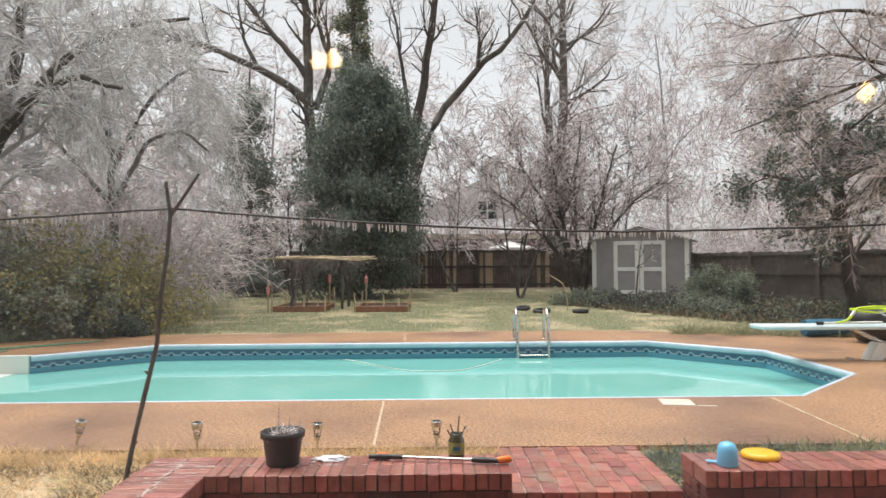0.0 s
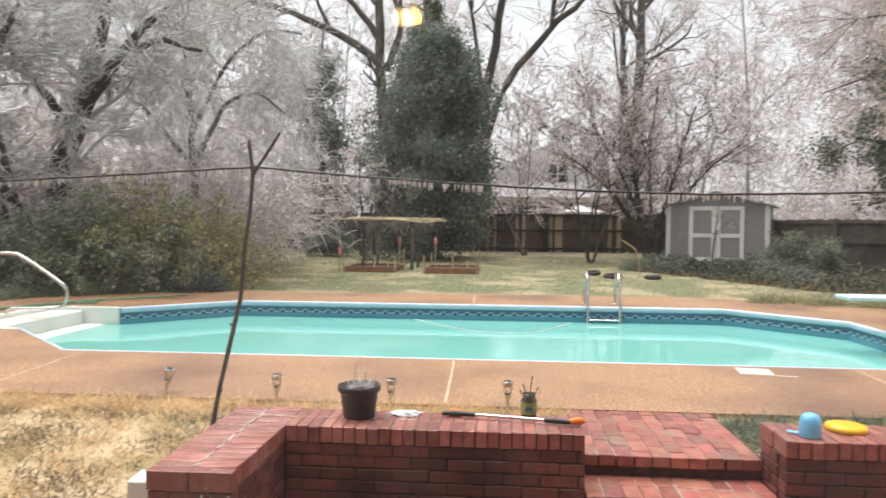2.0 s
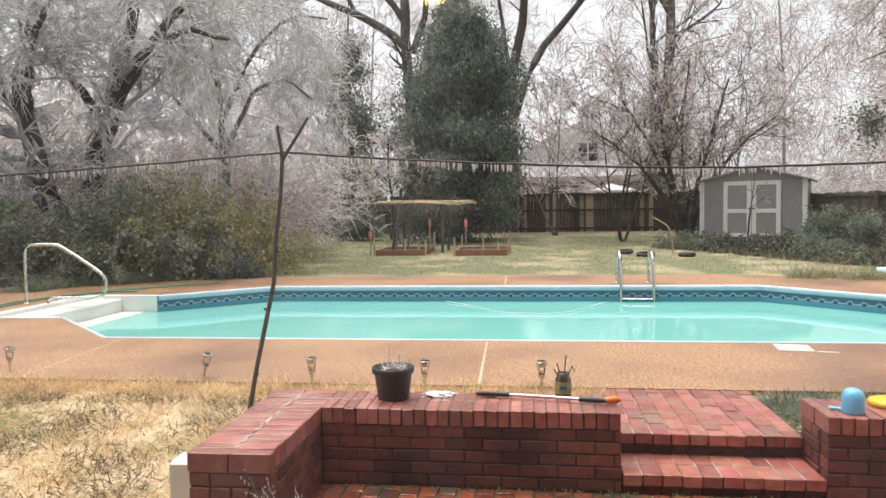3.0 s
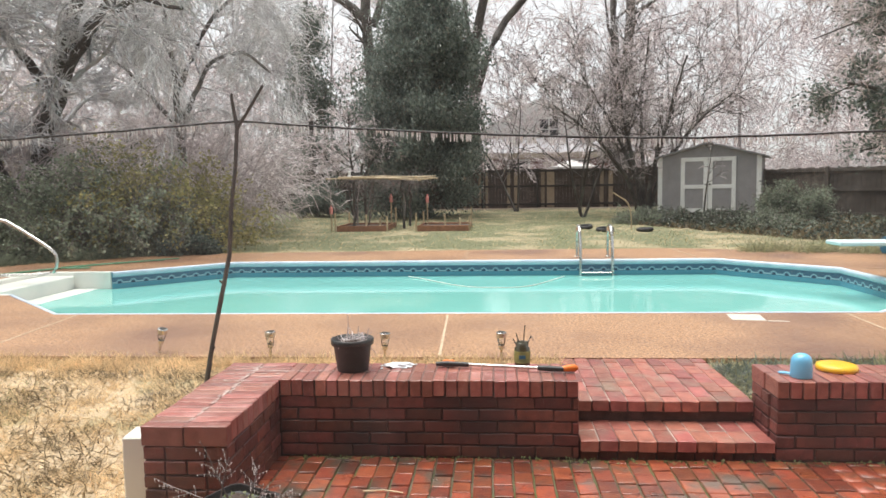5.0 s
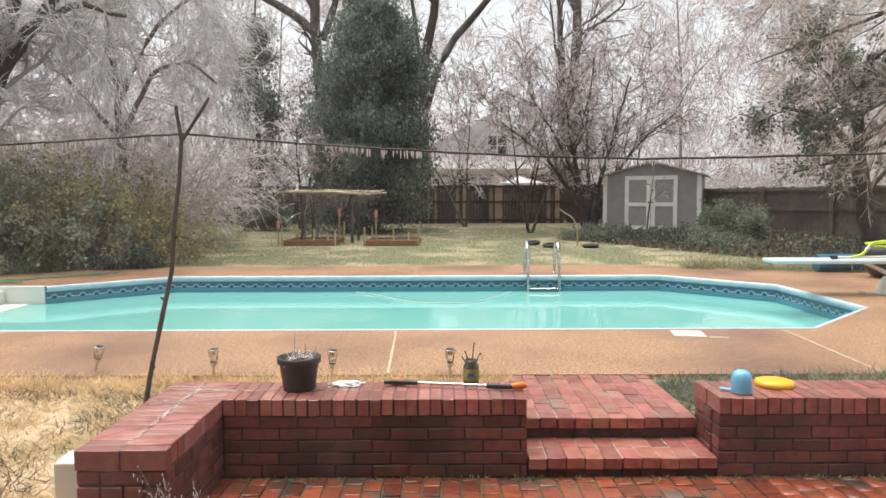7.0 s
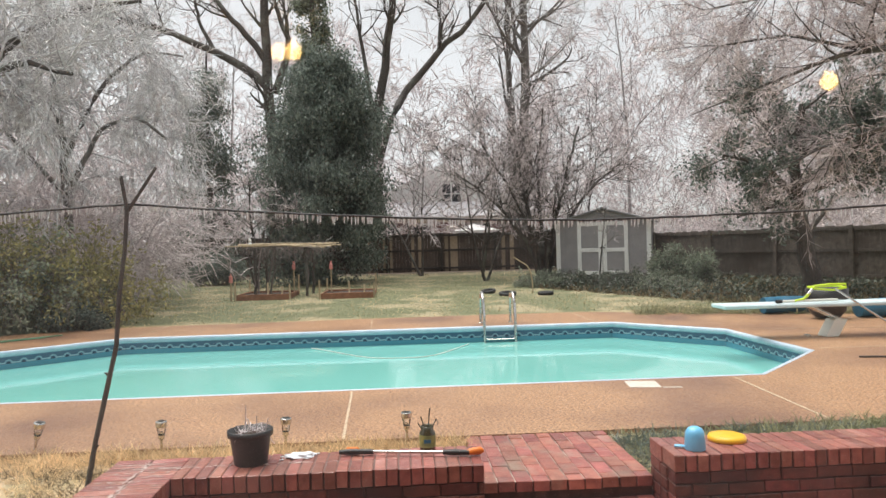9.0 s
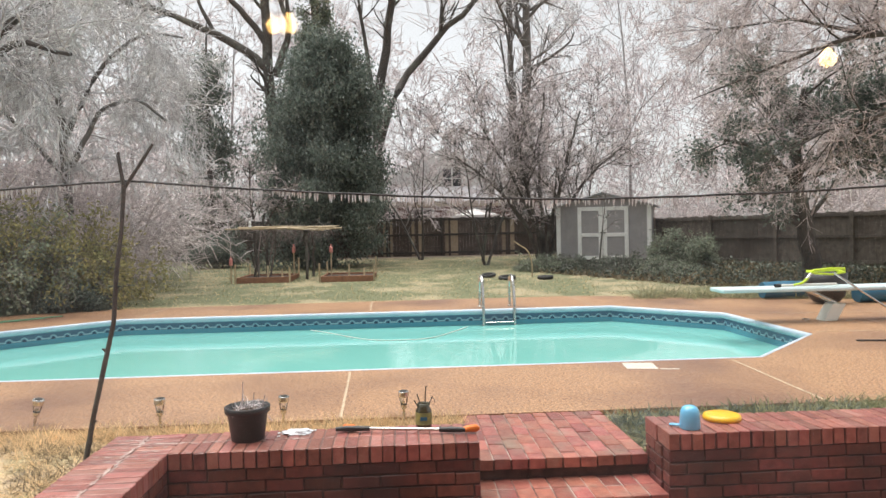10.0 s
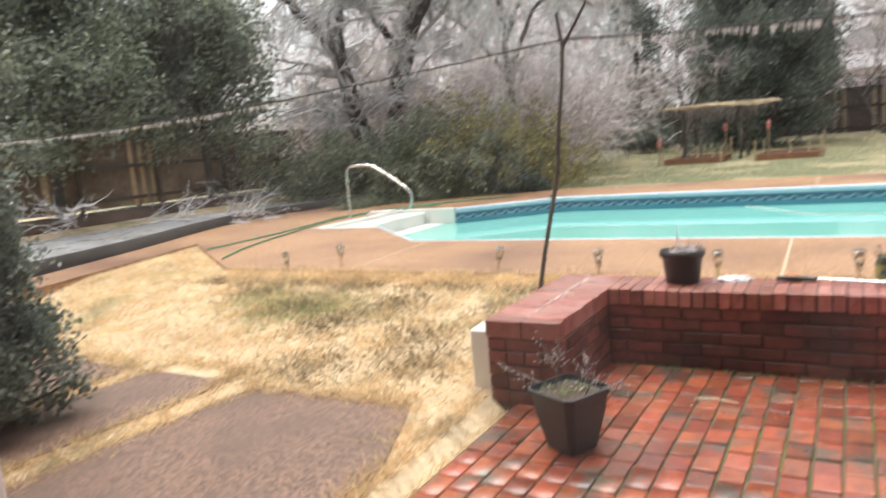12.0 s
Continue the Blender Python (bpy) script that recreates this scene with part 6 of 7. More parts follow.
tub = thing("kettle", (7.35, 12.2, DECK), "round black tub beneath the diving board", "tub")
part("bowl", lathe([(0.05, 0), (0.2, 0.03), (0.29, 0.14), (0.32, 0.34), (0.33, 0.52), (0.31, 0.52), (0.28, 0.16), (0, 0.08)], 24), BLACK_PLASTIC, tub, "", True)
for x, y, L, name in ((7.2, 13.2, 0.9, "a"), (8.4, 12.2, 1.0, "b")):
    fl = thing("pool_float", (x, y, DECK), "rolled blue vinyl pool float on the ground", "pool float", "pool floats")
    part("roll", tube_mesh("roll", [(-L / 2, 0, 0.16), (0, 0.02, 0.165), (L / 2, 0, 0.16)], [0.15, 0.16, 0.15], TEAL_FOAM, 14), TEAL_FOAM, fl)
    for sx in (-L / 2, L / 2):
        cap = part("end", lathe([(0.0, -0.004), (0.15, -0.004), (0.15, 0.004), (0.0, 0.004)], 14), TEAL_FOAM, fl)
        cap.matrix_basis = pose(sx, 0, 0.16, 0, 90, 0)
bm = tube_mesh("stick", [(5.3, 8.35, 0.25), (6.0, 8.2, 0.255), (6.9, 7.75, 0.25)], 0.012, BARK, 6)
tagged(finish("fallen_stick", bm, BARK), "dark fallen stick on the deck", "stick")

# ---- raised bed with a timber kerb ----
kerb = [(-9.0, 13.6), (-9.75, 12.95), (-10.5, 11.2), (-9.95, 9.1), (-9.05, 7.15), (-8.5, 5.4), (-8.1, 4.0), (-8.0, 2.0)]
pts = round_path([(*p, 0.32) for p in kerb], 2)
kv, kq = [], []
for i, p in enumerate(pts):
    a, b = pts[max(i - 1, 0)], pts[min(i + 1, len(pts) - 1)]
    nrm = Vector((-(b - a).y, (b - a).x, 0)).normalized() * 0.045
    kv += [(*(p + nrm).xy, 0.2), (*(p + nrm).xy, 0.40), (*(p - nrm).xy, 0.40), (*(p - nrm).xy, 0.2)]
for i in range(len(pts) - 1):
    for s0, s1 in ((0, 1), (1, 2), (2, 3)):
        kq.append((i * 4 + s0, i * 4 + s1, i * 4 + 4 + s1, i * 4 + 4 + s0))
tagged(finish("timber_kerb", np_mesh("timber_kerb", np.array(kv), np.array(kq), TIMBER), TIMBER), "dark wet timber kerb holding a planting bed", "kerb", kind="structure")
bm = bmesh.new()
outer = [(-13.4, 2.0), (-13.2, 6.0), (-13.1, 10.0), (-12.6, 13.8), (-9.6, 14.4)]
ring = [tuple(p.xy) for p in pts]
vs = [bm.verts.new((x, y, 0.38)) for x, y in ring + outer]
bm.faces.new(vs)
bmesh.ops.triangulate(bm, faces=bm.faces[:])
tagged(finish("planting_bed", bm, LILAC_ICE), "raised planting bed glazed with pale ice and litter", "planting bed", kind="structure")
bm = boxed(-13.8, -12.2, 3.0, 14.5, 0.1, 0.62, 0.15)
for v in bm.verts:
    v.co.x += 0.25 * math.sin(v.co.y * 0.7)
tagged(finish("mulch_bank", bm, SOIL), "reddish-brown mulch bank before the side fence", "bank", kind="structure")
for i, (x, y, L, a) in enumerate([(-11.2, 11.8, 4.2, -32), (-12.0, 10.2, 3.6, -22), (-11.0, 9.6, 3.0, 15), (-12.2, 8.4, 3.4, -8), (-12.0, 12.2, 2.6, -40)]):
    rng = np.random.default_rng(300 + i)
    e = thing("fallen_branch", (x, y, 0.40), "fallen bare branch sheathed in ice on the planting bed", "branch", "fallen branches", turn=a)
    t = grow(rng, np.array([[-L / 2, 0, 0.0]]), np.array([[1.0, 0, 0.05]]), np.array([L]), np.array([0.03]), 10, 0.08, 0.0, 0.3)
    P, D, r, tt = spawn(rng, *t, 14, 0.1, 1.0, 45)
    P[:, 2] = np.maximum(P[:, 2], 0.02)
    t2 = grow(rng, P, D * [1, 1, 0.25] + [0, 0, 0.06], rng.uniform(0.4, 1.3, len(P)), r * 0.5, 6, 0.15, 0.0, 0.4)
    P, D, r, tt = spawn(rng, *t2, 6, 0.2, 1.0, 45)
    t3 = grow(rng, P, D, rng.uniform(0.15, 0.5, len(P)), np.full(len(P), 0.007), 4, 0.2, 0.0, 0.5)
    v, q = tubes([t, t2, t3], 5)
    part("wood", np_mesh("wood", v, q, ICE_GREY, True), ICE_GREY, e)

# ---- forked prop and iced cable ----
prop = thing("forked_prop", (-1.74, 4.60, 0.12), "crooked forked branch propping up the cable behind the wall", "prop")


def rel(o, pts):
    return [(x - o[0], y - o[1], z - o[2]) for x, y, z in pts]


O = (-1.74, 4.60, 0.12)
part("stem", tube_mesh("stem", rel(O, [(-1.76, 4.60, 0.05), (-1.70, 4.62, 0.34), (-1.655, 4.64, 0.6), (-1.60, 4.66, 0.86), (-1.545, 4.68, 1.12), (-1.53, 4.70, 1.4), (-1.505, 4.73, 1.65), (-1.49, 4.745, 1.9)]),
                       [0.017, 0.016, 0.0145, 0.015, 0.0135, 0.014, 0.0125, 0.013], BARK, 8), BARK, prop)
part("prong", tube_mesh("prong", rel(O, [(-1.49, 4.745, 1.88), (-1.505, 4.75, 1.97), (-1.52, 4.75, 2.07), (-1.515, 4.75, 2.085)]), [0.013, 0.011, 0.010, 0.008], BARK, 7), BARK, prop)
part("prong", tube_mesh("prong", rel(O, [(-1.49, 4.745, 1.88), (-1.43, 4.75, 1.97), (-1.37, 4.75, 2.06), (-1.325, 4.75, 2.13)]), [0.012, 0.010, 0.010, 0.008], BARK, 7), BARK, prop)
for kx, ky, kz, sx in ((-1.665, 4.637, 0.55, 1), (-1.58, 4.668, 0.95, -1), (-1.537, 4.692, 1.3, 1)):
    part("knot", tube_mesh("knot", rel(O, [(kx, ky, kz), (kx + 0.026 * sx, ky - 0.006, kz + 0.022)]), [0.011, 0.005], BARK, 6), BARK, prop)

cable = thing("overhead_cable", (0, 4.755, 1.9), "sagging black cable hung with small icicles", "cable")
wx = [(-10.5, 1.90), (-9.0, 1.83), (-7.14, 1.775), (-5.9, 1.765), (-4.74, 1.772), (-3.8, 1.80), (-2.98, 1.84), (-2.2, 1.882), (-1.49, 1.925), (-0.9, 1.872), (-0.29, 1.828), (0.2, 1.80), (0.7, 1.779), (1.2, 1.77), (1.69, 1.772), (2.56, 1.792), (3.6, 1.84),
      (4.6, 1.91), (6.0, 2.05)]
wpts = [(x, 0, z - 1.9 + random.uniform(-0.003, 0.003)) for x, z in wx]
fine = []
for (x0, _, z0), (x1, _, z1) in zip(wpts, wpts[1:]):
    m = max(2, int((x1 - x0) / 0.1))
    fine += [(x0 + (x1 - x0) * i / m, random.uniform(-.002, .002), z0 + (z1 - z0) * i / m + random.uniform(-.0022, .0022)) for i in range(m)]
part("wire", tube_mesh("wire", fine + [wpts[-1]], 0.0068, WIRE, 7), WIRE, cable)
rng = np.random.default_rng(400)
ix = np.concatenate([rng.uniform(-9, -1.55, 330), rng.uniform(-1.4, 1.9, 190), rng.uniform(1.9, 4.5, 40)])
iz = np.interp(ix, [p[0] for p in wpts], [p[2] for p in wpts]) - 0.004
ln = rng.uniform(0.022, 0.056, len(ix)) * (0.6 + 0.4 * np.abs(np.sin(ix * 5.0)))
ip = np.stack([np.stack([ix, np.zeros_like(ix), iz - ln * f], 1) for f in (0, 0.5, 1.0)], 1)
ir = np.tile(np.array([[0.0052, 0.0044, 0.0018]]), (len(ix), 1))
iv, iq = tubes([(ip, ir)], 5)
part("icicles", np_mesh("icicles", iv, iq, ICE, True), ICE, cable, "row of tiny clear icicles")["kind"] = "stuff"
part("ice_knob", lathe([(0, -0.03), (0.012, -0.02), (0.014, 0), (0.018, 0.02), (0.012, 0.04), (0, 0.045)], 9), ICE, cable, "lump of ice").matrix_basis = pose(-2.45, 0, 0.0) @ Matrix.Scale(0.6, 4)

# ---- on and beside the brick wall ----
def plant_pot():
    p = thing("plant_pot", (-0.80, 4.62, 0.44), "black plastic pot of icy dead stems on the brick wall", "plant pot")
    part("pot", lathe([(0.088, 0), (0.092, 0.004), (0.112, 0.155), (0.125, 0.157), (0.127, 0.19), (0.118, 0.192), (0.112, 0.165), (0.0, 0.16)], 32), BLACK_PLASTIC, p, "", True)
    part("soil", lathe([(0.11, 0.160), (0.06, 0.172), (0.0, 0.175)], 20), SOIL, p)
    rng = np.random.default_rng(31)
    a, r = rng.uniform(0, 6.28, 46), rng.uniform(0.0, 0.09, 46)
    g = grow(rng, np.stack([r * np.cos(a), r * np.sin(a), np.full(46, 0.165)], 1), rng.normal(0, 0.8, (46, 3)) + [0, 0, 0.9], rng.uniform(0.04, 0.11, 46), np.full(46, 0.0035), 5, 0.3, -0.2, 0.5)
    g2 = grow(rng, np.array([[-0.03, 0, 0.16], [0.03, 0.02, 0.16], [0.08, 0, 0.16]]), np.array([[0, 0, 1.0], [0.05, 0, 1], [0.15, 0, 1]]), np.array([0.17, 0.1, 0.09]), np.full(3, 0.004), 5, 0.05, 0.0, 0.6)
    v, q = tubes([g, g2], 5)
    part("stems", np_mesh("stems", v, q, ICE_PINK, True), ICE_PINK, p, "ice-coated dead stems")["kind"] = "stuff"


plant_pot()


def jar_of_tools():
    j = thing("glass_jar", (0.20, 4.70, 0.44), "dark glass jar with a yellow-green label holding thin tools", "jar")
    part("glass", lathe([(0.043, 0), (0.047, 0.006), (0.047, 0.11), (0.036, 0.128), (0.036, 0.15), (0.031, 0.15), (0.031, 0.128), (0.04, 0.108), (0.04, 0.01), (0, 0.01)], 24), AMBER_GLASS, j, "", True)
    part("label", lathe([(0.0478, 0.03), (0.0482, 0.032), (0.0482, 0.098), (0.0478, 0.1)], 24), LABEL_GREEN, j, "yellow-green paper label")
    part("label_bar", boxed(-0.022, 0.018, -0.0505, -0.044, 0.058, 0.078), TEAL_FOAM, j)
    for i, (dx, dy, h) in enumerate(((0.01, 0.0, 0.25), (-0.02, 0.01, 0.2), (0.03, -0.01, 0.19), (-0.03, -0.01, 0.17))):
        part("tool", tube_mesh("tool", round_path([(dx * 0.4, dy, 0.02), (dx, dy, h * 0.75), (dx * 1.8, dy, h)], 1), 0.004, BARK, 6), BARK, j)
    part("hook", tube_mesh("hook", round_path([(0.03, 0, 0.13), (0.045, 0, 0.18), (0.065, 0, 0.175), (0.062, 0, 0.15)], 2), 0.003, CHROME, 6), CHROME, j)


jar_of_tools()


def grabber():
    a, b = Vector((-0.31, 4.69, 0)), Vector((0.50, 4.545, 0))
    d = b - a
    g = thing("reacher_tool", (a.x, a.y, 0.443), "aluminium grabber with black grips and orange ends lying on the wall", "tool", turn=math.degrees(math.atan2(d.y, d.x)))
    L = d.length
    part("shaft", tube_mesh("shaft", [(0.18, 0, 0.02), (L - 0.2, 0, 0.02)], 0.0095, CHROME, 10), CHROME, g, "bare aluminium shaft")
    part("grip", tube_mesh("grip", [(0.0, -0.01, 0.017), (0.06, 0, 0.019), (0.2, 0, 0.02)], [0.012, 0.016, 0.014], BLACK_PLASTIC, 10), BLACK_PLASTIC, g)
    part("trigger", boxed(0.03, 0.11, 0.012, 0.045, 0.004, 0.036, 0.01), ORANGE_PLASTIC, g, "orange trigger")
    part("grip", tube_mesh("grip", [(L - 0.22, 0, 0.02), (L - 0.16, 0, 0.02), (L - 0.07, 0, 0.02)], [0.014, 0.017, 0.014], BLACK_PLASTIC, 10), BLACK_PLASTIC, g)
    part("head", tube_mesh("head", [(L - 0.09, 0, 0.02), (L - 0.05, 0.01, 0.024), (L - 0.01, 0.02, 0.026), (L + 0.01, 0.022, 0.024)], [0.012, 0.021, 0.022, 0.008], ORANGE_PLASTIC, 10), ORANGE_PLASTIC, g, "orange head")


grabber()
cup = thing("toy_cup", (1.715, 4.50, 0.44), "sky-blue plastic cup upside down on the brick wall", "cup")
part("body", lathe([(0.056, 0), (0.058, 0.006), (0.055, 0.075), (0.052, 0.098), (0.042, 0.118), (0.025, 0.129), (0.0, 0.132)], 28), BLUE_PLASTIC, cup, "", True)
part("handle", boxed(-0.115, -0.045, -0.014, 0.014, 0.008, 0.02, 0.005), BLUE_PLASTIC, cup).matrix_basis = pose(0, 0, 0, 0, 0, -25)
disc = finish("flying_disc", lathe([(0.0, 0.034), (0.085, 0.034), (0.104, 0.028), (0.11, 0.015), (0.11, 0.0), (0.106, 0.0), (0.103, 0.02), (0.0, 0.026)], 32), YELLOW_PLASTIC, None, "", True)
disc.matrix_basis = pose(1.975, 4.655, 0.442)
tagged(disc, "yellow plastic flying disc on the brick wall", "disc")
bm = bmesh.new()
bmesh.ops.create_icosphere(bm, subdivisions=3, radius=0.06)
for v in bm.verts:
    nz = noise.noise(v.co * 30) * 0.4 + 1
    v.co = Vector((v.co.x * 1.5 * nz, v.co.y * 0.8 * nz, max(v.co.z, -0.01) * 0.35 * nz + 0.003))
tis = finish("crumpled_tissue", bm, PAPER)
tis.matrix_basis = pose(-0.53, 4.70, 0.442)
tagged(tis, "wet crumpled white tissue on the brick wall", "tissue")
for i in range(7):
    bm = bmesh.new()
    bmesh.ops.create_icosphere(bm, subdivisions=1, radius=0.009)
    o = finish("tissue_scrap", bm, PAPER)
    o.scale = (1.4, 1, 0.35)
    o.location = (-0.62 + random.uniform(-0.08, 0.2), 4.68 + random.uniform(-0.05, 0.06), 0.444)
    tagged(o, "scrap of wet white tissue on the brick wall", "tissue", "tissue scraps")
bx = finish("meter_box", boxed(-0.06, 0.06, -0.08, 0.08, 0, 0.34, 0.008), FIBREGLASS)
bx.matrix_basis = pose(-1.66, 3.76, 0.02, 0, 0, 4)
tagged(bx, "white plastic utility box against the brick wall end", "box")


def solar_light(x, y, tilt, spin):
    s = thing("solar_light", (x, y, GZ(x, y)), "small steel solar path light in the dry grass", "garden light", "solar lights")
    s.matrix_basis = pose(x, y, GZ(x, y), tilt, tilt * 0.6, spin) @ Matrix.Scale(1.12, 4)
    part("stake", tube_mesh("stake", [(0, 0, -0.08), (0, 0, 0.15)], 0.009, CHROME, 8), CHROME, s)
    part("lens", lathe([(0.014, 0.12), (0.02, 0.125), (0.028, 0.175), (0.028, 0.182)], 14), PANE, s, "clear ribbed lens")
    part("collar", lathe([(0.012, 0.1), (0.022, 0.11), (0.022, 0.13), (0.012, 0.135), (0, 0.135)], 14), CHROME, s)
    part("cap", lathe([(0.034, 0.18), (0.036, 0.184), (0.036, 0.212), (0.032, 0.217), (0, 0.219)], 16), CHROME, s, "steel cap with a dark cell")
    part("cell", lathe([(0.024, 0.219), (0.024, 0.2215), (0, 0.2215)], 4), BLACK_PLASTIC, s)


for x, y, tl, sp in ((-2.62, 5.88, 12, 40), (-1.66, 5.72, 1, 10), (-0.78, 5.66, 2, 70), (0.085, 5.69, 0, 20), (-4.78, 5.6, 2, 0), (-4.42, 6.0, 1, 30)):
    solar_light(x, y, tl, sp)


def square_planter():
    p = thing("square_planter", (-1.0, 3.225, 0.0), "black tapered square planter with icy stems on the patio", "planter", turn=-25)
    bm = bmesh.new()
    rings = []
    for h, z in ((0.072, 0.0), (0.078, 0.004), (0.112, 0.20), (0.124, 0.305), (0.134, 0.307), (0.134, 0.33), (0.124, 0.332), (0.118, 0.30), (0.11, 0.295)):
        c = 0.22 * h
        rings.append([bm.verts.new((sx * h - (c if k else 0) * sx, sy * h - (0 if k else c) * sy, z)) for sx, sy, k in
                      ((-1, -1, 0), (-1, -1, 1), (1, -1, 1), (1, -1, 0), (1, 1, 0), (1, 1, 1), (-1, 1, 1), (-1, 1, 0))])
    for a, b in zip(rings, rings[1:]):
        for i in range(8):
            bm.faces.new((a[i], a[(i + 1) % 8], b[(i + 1) % 8], b[i]))
    bm.faces.new(rings[-1]), bm.faces.new(rings[0][::-1])
    bmesh.ops.recalc_face_normals(bm, faces=bm.faces[:])
    part("pot", bm, BLACK_PLASTIC, p)
    part("soil", boxed(-0.105, 0.105, -0.105, 0.105, 0.28, 0.302, 0.01), SOIL, p)
    rng = np.random.default_rng(55)
    st = grow(rng, np.array([[-0.06, 0.03, 0.3], [-0.07, -0.02, 0.3], [0.07, 0.02, 0.3], [0.02, 0.05, 0.3], [-0.08, 0.0, 0.3], [0.08, 0.04, 0.3]], float),
              np.array([[-0.35, 0.0, 1.0], [-1.2, -0.2, 0.45], [0.5, 0.1, 0.9], [0, 0.1, 1], [-0.1, 0.3, 1.0], [0.9, 0.2, 0.6]], float), np.array([0.32, 0.30, 0.16, 0.18, 0.22, 0.17]), np.full(6, 0.0034), 8, 0.07, 0.0, 0.5)
    P, D, r, t = spawn(rng, *st, 7, 0.3, 1.0, 55)
    s2 = grow(rng, P, D, rng.uniform(0.03, 0.11, len(P)), np.full(len(P), 0.002), 4, 0.15, 0.0, 0.6)
    v, q = tubes([st, s2], 5)
    part("stems", np_mesh("stems", v, q, ICE_DARK, True), ICE_DARK, p, "reddish stems sheathed in ice")["kind"] = "stuff"
    tips = np.concatenate([s2[0][:, 1:].reshape(-1, 3), st[0][:, 3:].reshape(-1, 3)])
    L = rng.uniform(0.006, 0.022, len(tips))
    ip = np.stack([tips - np.outer(L * f, [0, 0, 1]) for f in (0, 0.5, 1)], 1)
    v, q = tubes([(ip, np.tile([[0.0028, 0.002, 0.0008]], (len(tips), 1)))], 4)
    part("icicles", np_mesh("icicles", v, q, ICE, True), ICE, p, "tiny icicles")["kind"] = "stuff"
    c = np.stack([rng.uniform(-0.09, 0.09, 70), rng.uniform(-0.09, 0.09, 70), rng.uniform(0.3, 0.34, 70)], 1)
    v, q = leaf_quads(rng, c, 0.02, 0.1, 0.7)
    part("weeds", np_mesh("weeds", v, q, WEED), WEED, p, "small yellow-green weeds")["kind"] = "stuff"


square_planter()
bpy.data.objects["square_planter"].scale = (1.04, 1.04, 0.82)
evergreen("conical_shrub", (-4.08, 2.35, GZ(-4.08, 2.35)), "dark evergreen shrub glazed with ice beside the path", 71, 1.62, 0.56, LEAF_DARK, 80, 520, 0.04, 0.9, 0.12, 0.12, 0.5, 0.5)["category"] = "shrub"
twig = finish("fallen_twig", tube_mesh("fallen_twig", [(-0.62, 3.92, 0.008), (-0.52, 3.93, 0.012), (-0.42, 3.91, 0.008)], 0.004, CANE, 6), CANE)
tagged(twig, "pale broken twig on the brick patio", "twig")
moss_rng = np.random.default_rng(90)
mc = np.column_stack([moss_rng.uniform(-1.1, 2.6, 700), 4.385 - np.abs(moss_rng.normal(0, 0.03, 700)), np.full(700, 0.002)])
mv, mq = leaf_quads(moss_rng, mc, 0.018, -0.6, 0.6)
tagged(finish("moss", np_mesh("moss", mv, mq, WEED), WEED), "green moss along the foot of the brick wall", "moss", kind="stuff")

# ---- the house that the camera looks out of ----
WY0, WY1 = 0.92, 1.10
wl0, wl1, wz0, wz1 = -1.27, 1.45, 0.45, 2.25
bm = bmesh.new()
for x0, x1, z0, z1 in ((-7.0, wl0 - 0.06, -0.1, 3.0), (wl1 + 0.06, 7.0, -0.1, 3.0), (wl0 - 0.06, wl1 + 0.06, -0.1, wz0 - 0.06), (wl0 - 0.06, wl1 + 0.06, wz1 + 0.06, 3.0)):
    box(bm, x0, x1, WY0, WY1, z0, z1)
tagged(finish("wall_north", bm, HOUSE_BRICK), "brick house wall with a wide window", "wall", kind="structure")
win = thing("window_1", (0, 0.99, 0), "off-white framed picture window", "window", kind="structure")
for x0, x1, z0, z1 in ((wl0 - 0.06, wl0, wz0 - 0.06, wz1 + 0.06), (wl1, wl1 + 0.06, wz0 - 0.06, wz1 + 0.06), (wl0, wl1, wz0 - 0.06, wz0), (wl0, wl1, wz1, wz1 + 0.06)):
    part("window_frame", boxed(x0, x1, -0.075, 0.115, z0, z1, 0.006), FRAME_PINK, win)
bm = bmesh.new()
bm.faces.new([bm.verts.new(p) for p in ((wl0, 0, wz0), (wl1, 0, wz0), (wl1, 0, wz1), (wl0, 0, wz1))])
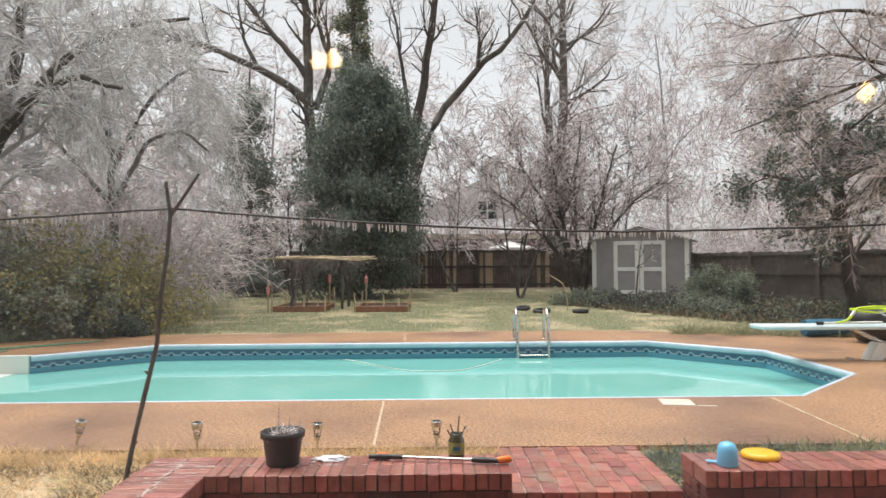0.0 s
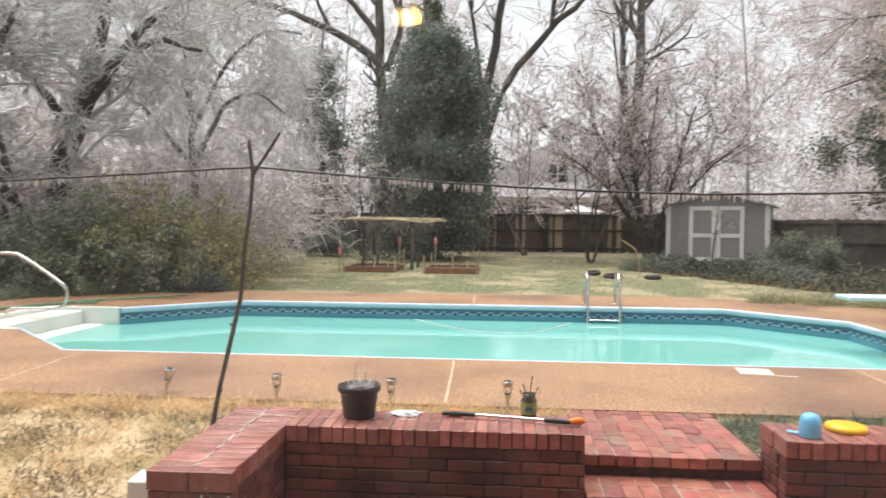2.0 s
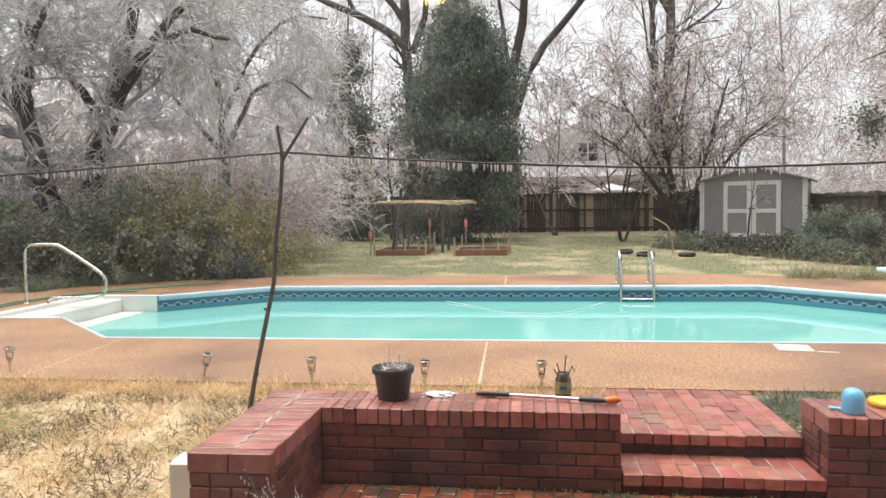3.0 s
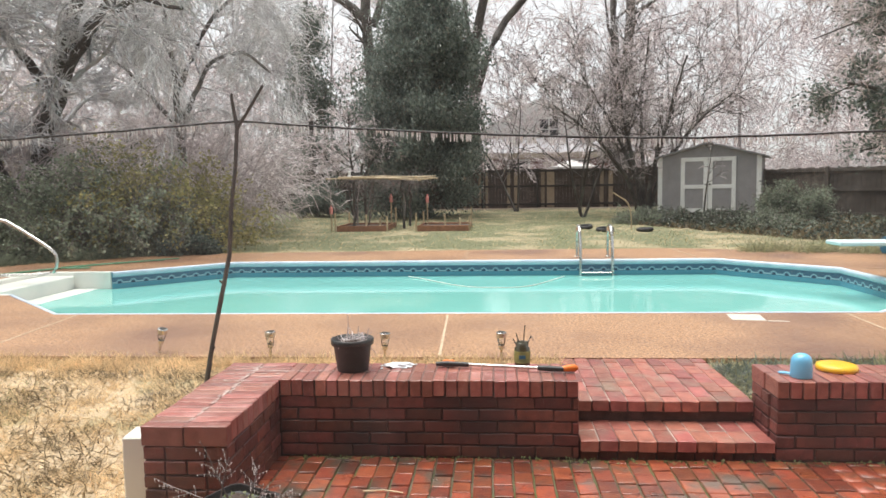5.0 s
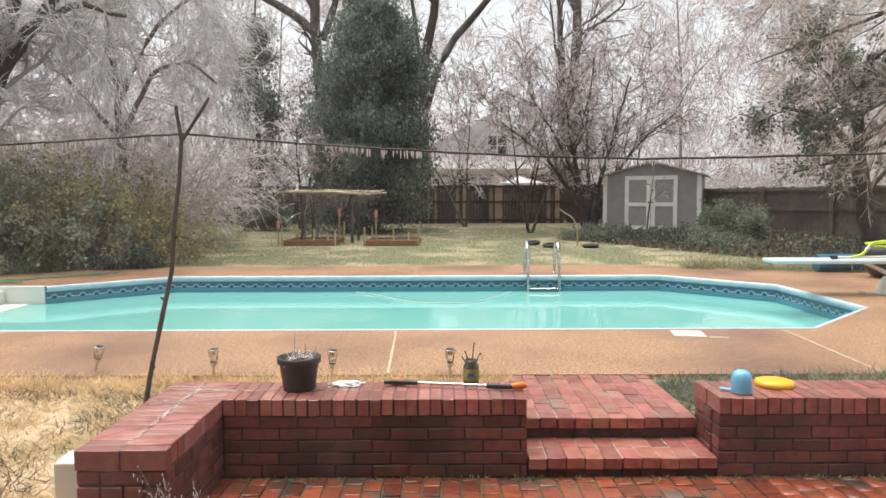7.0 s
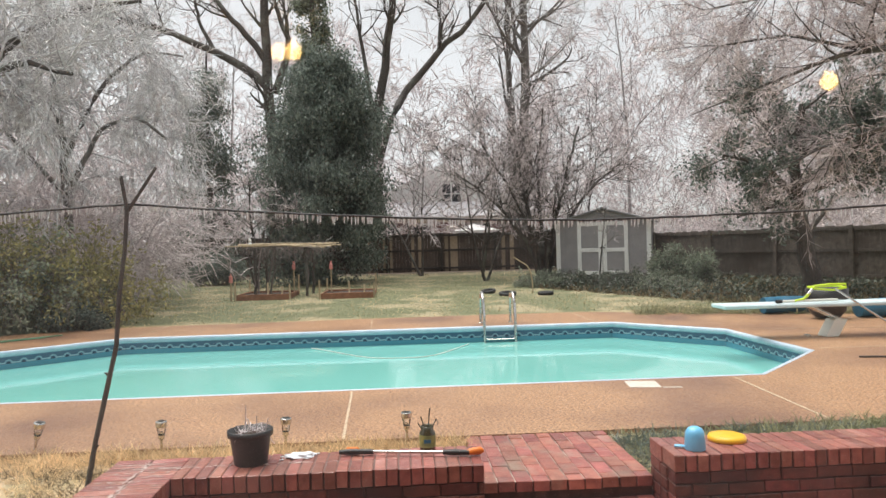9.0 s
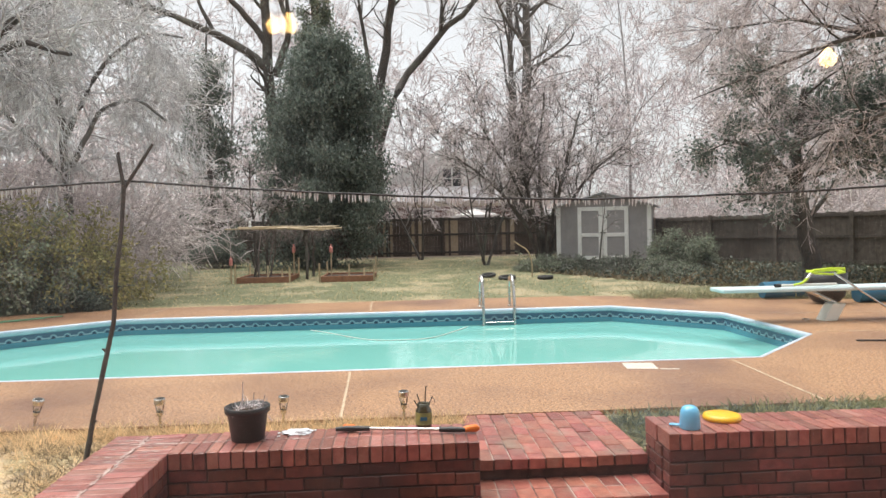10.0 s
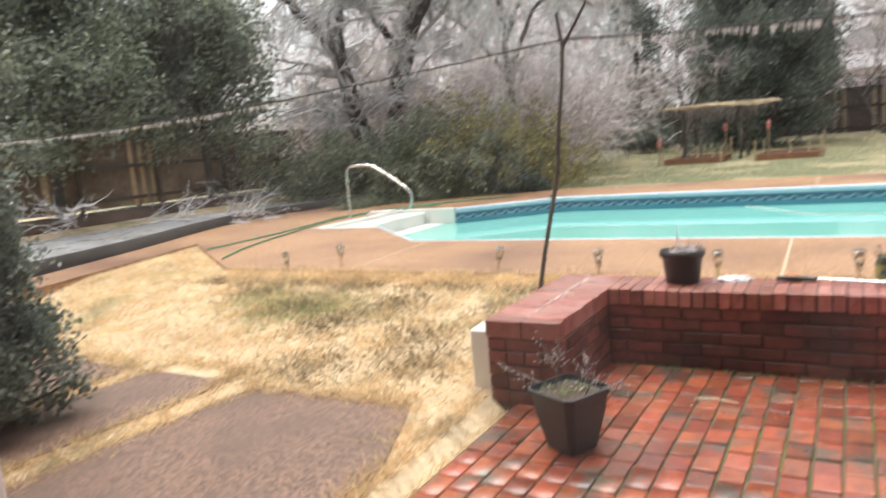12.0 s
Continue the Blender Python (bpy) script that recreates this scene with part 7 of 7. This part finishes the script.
pane = part("pane", bm, PANE, win, "clear window glass")
pane.visible_shadow = False
bm = boxed(-7.0, -6.8, -6.0, 0.92, -0.1, 3.0)
tagged(finish("wall_west", bm, ROOM_WALL), "plain painted room wall", "wall", kind="structure")
tagged(finish("wall_east", boxed(6.8, 7.0, -6.0, 0.92, -0.1, 3.0), ROOM_WALL), "plain painted room wall", "wall", kind="structure")
tagged(finish("wall_south", boxed(-7.0, 7.0, -6.2, -6.0, -0.1, 3.0), ROOM_WALL), "plain painted room wall", "wall", kind="structure")
tagged(finish("floor", boxed(-6.8, 6.8, -6.0, 0.92, -0.15, -0.02), ROOM_FLOOR), "dark wooden room floor", "floor", kind="structure")
tagged(finish("ceiling", boxed(-6.8, 6.8, -6.0, 0.92, 2.56, 2.70), ROOM_WALL), "plain room ceiling", "ceiling", kind="structure")
bm = bmesh.new()
rv = [bm.verts.new(p) for p in ((-7.4, 1.25, 2.85), (7.4, 1.25, 2.85), (7.4, -2.6, 3.9), (-7.4, -2.6, 3.9), (7.4, -6.7, 2.85), (-7.4, -6.7, 2.85))]
bm.faces.new((rv[0], rv[1], rv[2], rv[3])), bm.faces.new((rv[3], rv[2], rv[4], rv[5])), bm.faces.new((rv[0], rv[3], rv[5])), bm.faces.new((rv[1], rv[4], rv[2])), bm.faces.new((rv[0], rv[5], rv[4], rv[1]))
tagged(finish("roof", bm, SHINGLE), "shingled house roof with an overhanging eave", "roof", kind="structure")
for x, z, r in ((-0.408, 2.435, 0.032), (-0.345, 2.44, 0.036), (1.92, 2.29, 0.036)):
    lp = thing("pendant_bulb", (x, -1.52, z), "warm glowing bulb hanging from the ceiling", "lamp", "pendant bulbs")
    part("bulb", lathe([(0, -r), (r * 0.7, -r * 0.7), (r, 0), (r * 0.7, r * 0.7), (0.012, r * 1.1), (0.012, r * 1.3), (0, r * 1.3)], 16), GLOW, lp, "warm glowing glass", True)
    part("cord", boxed(-0.004, 0.004, -0.004, 0.004, r * 1.3, 2.56 - z), WIRE, lp)
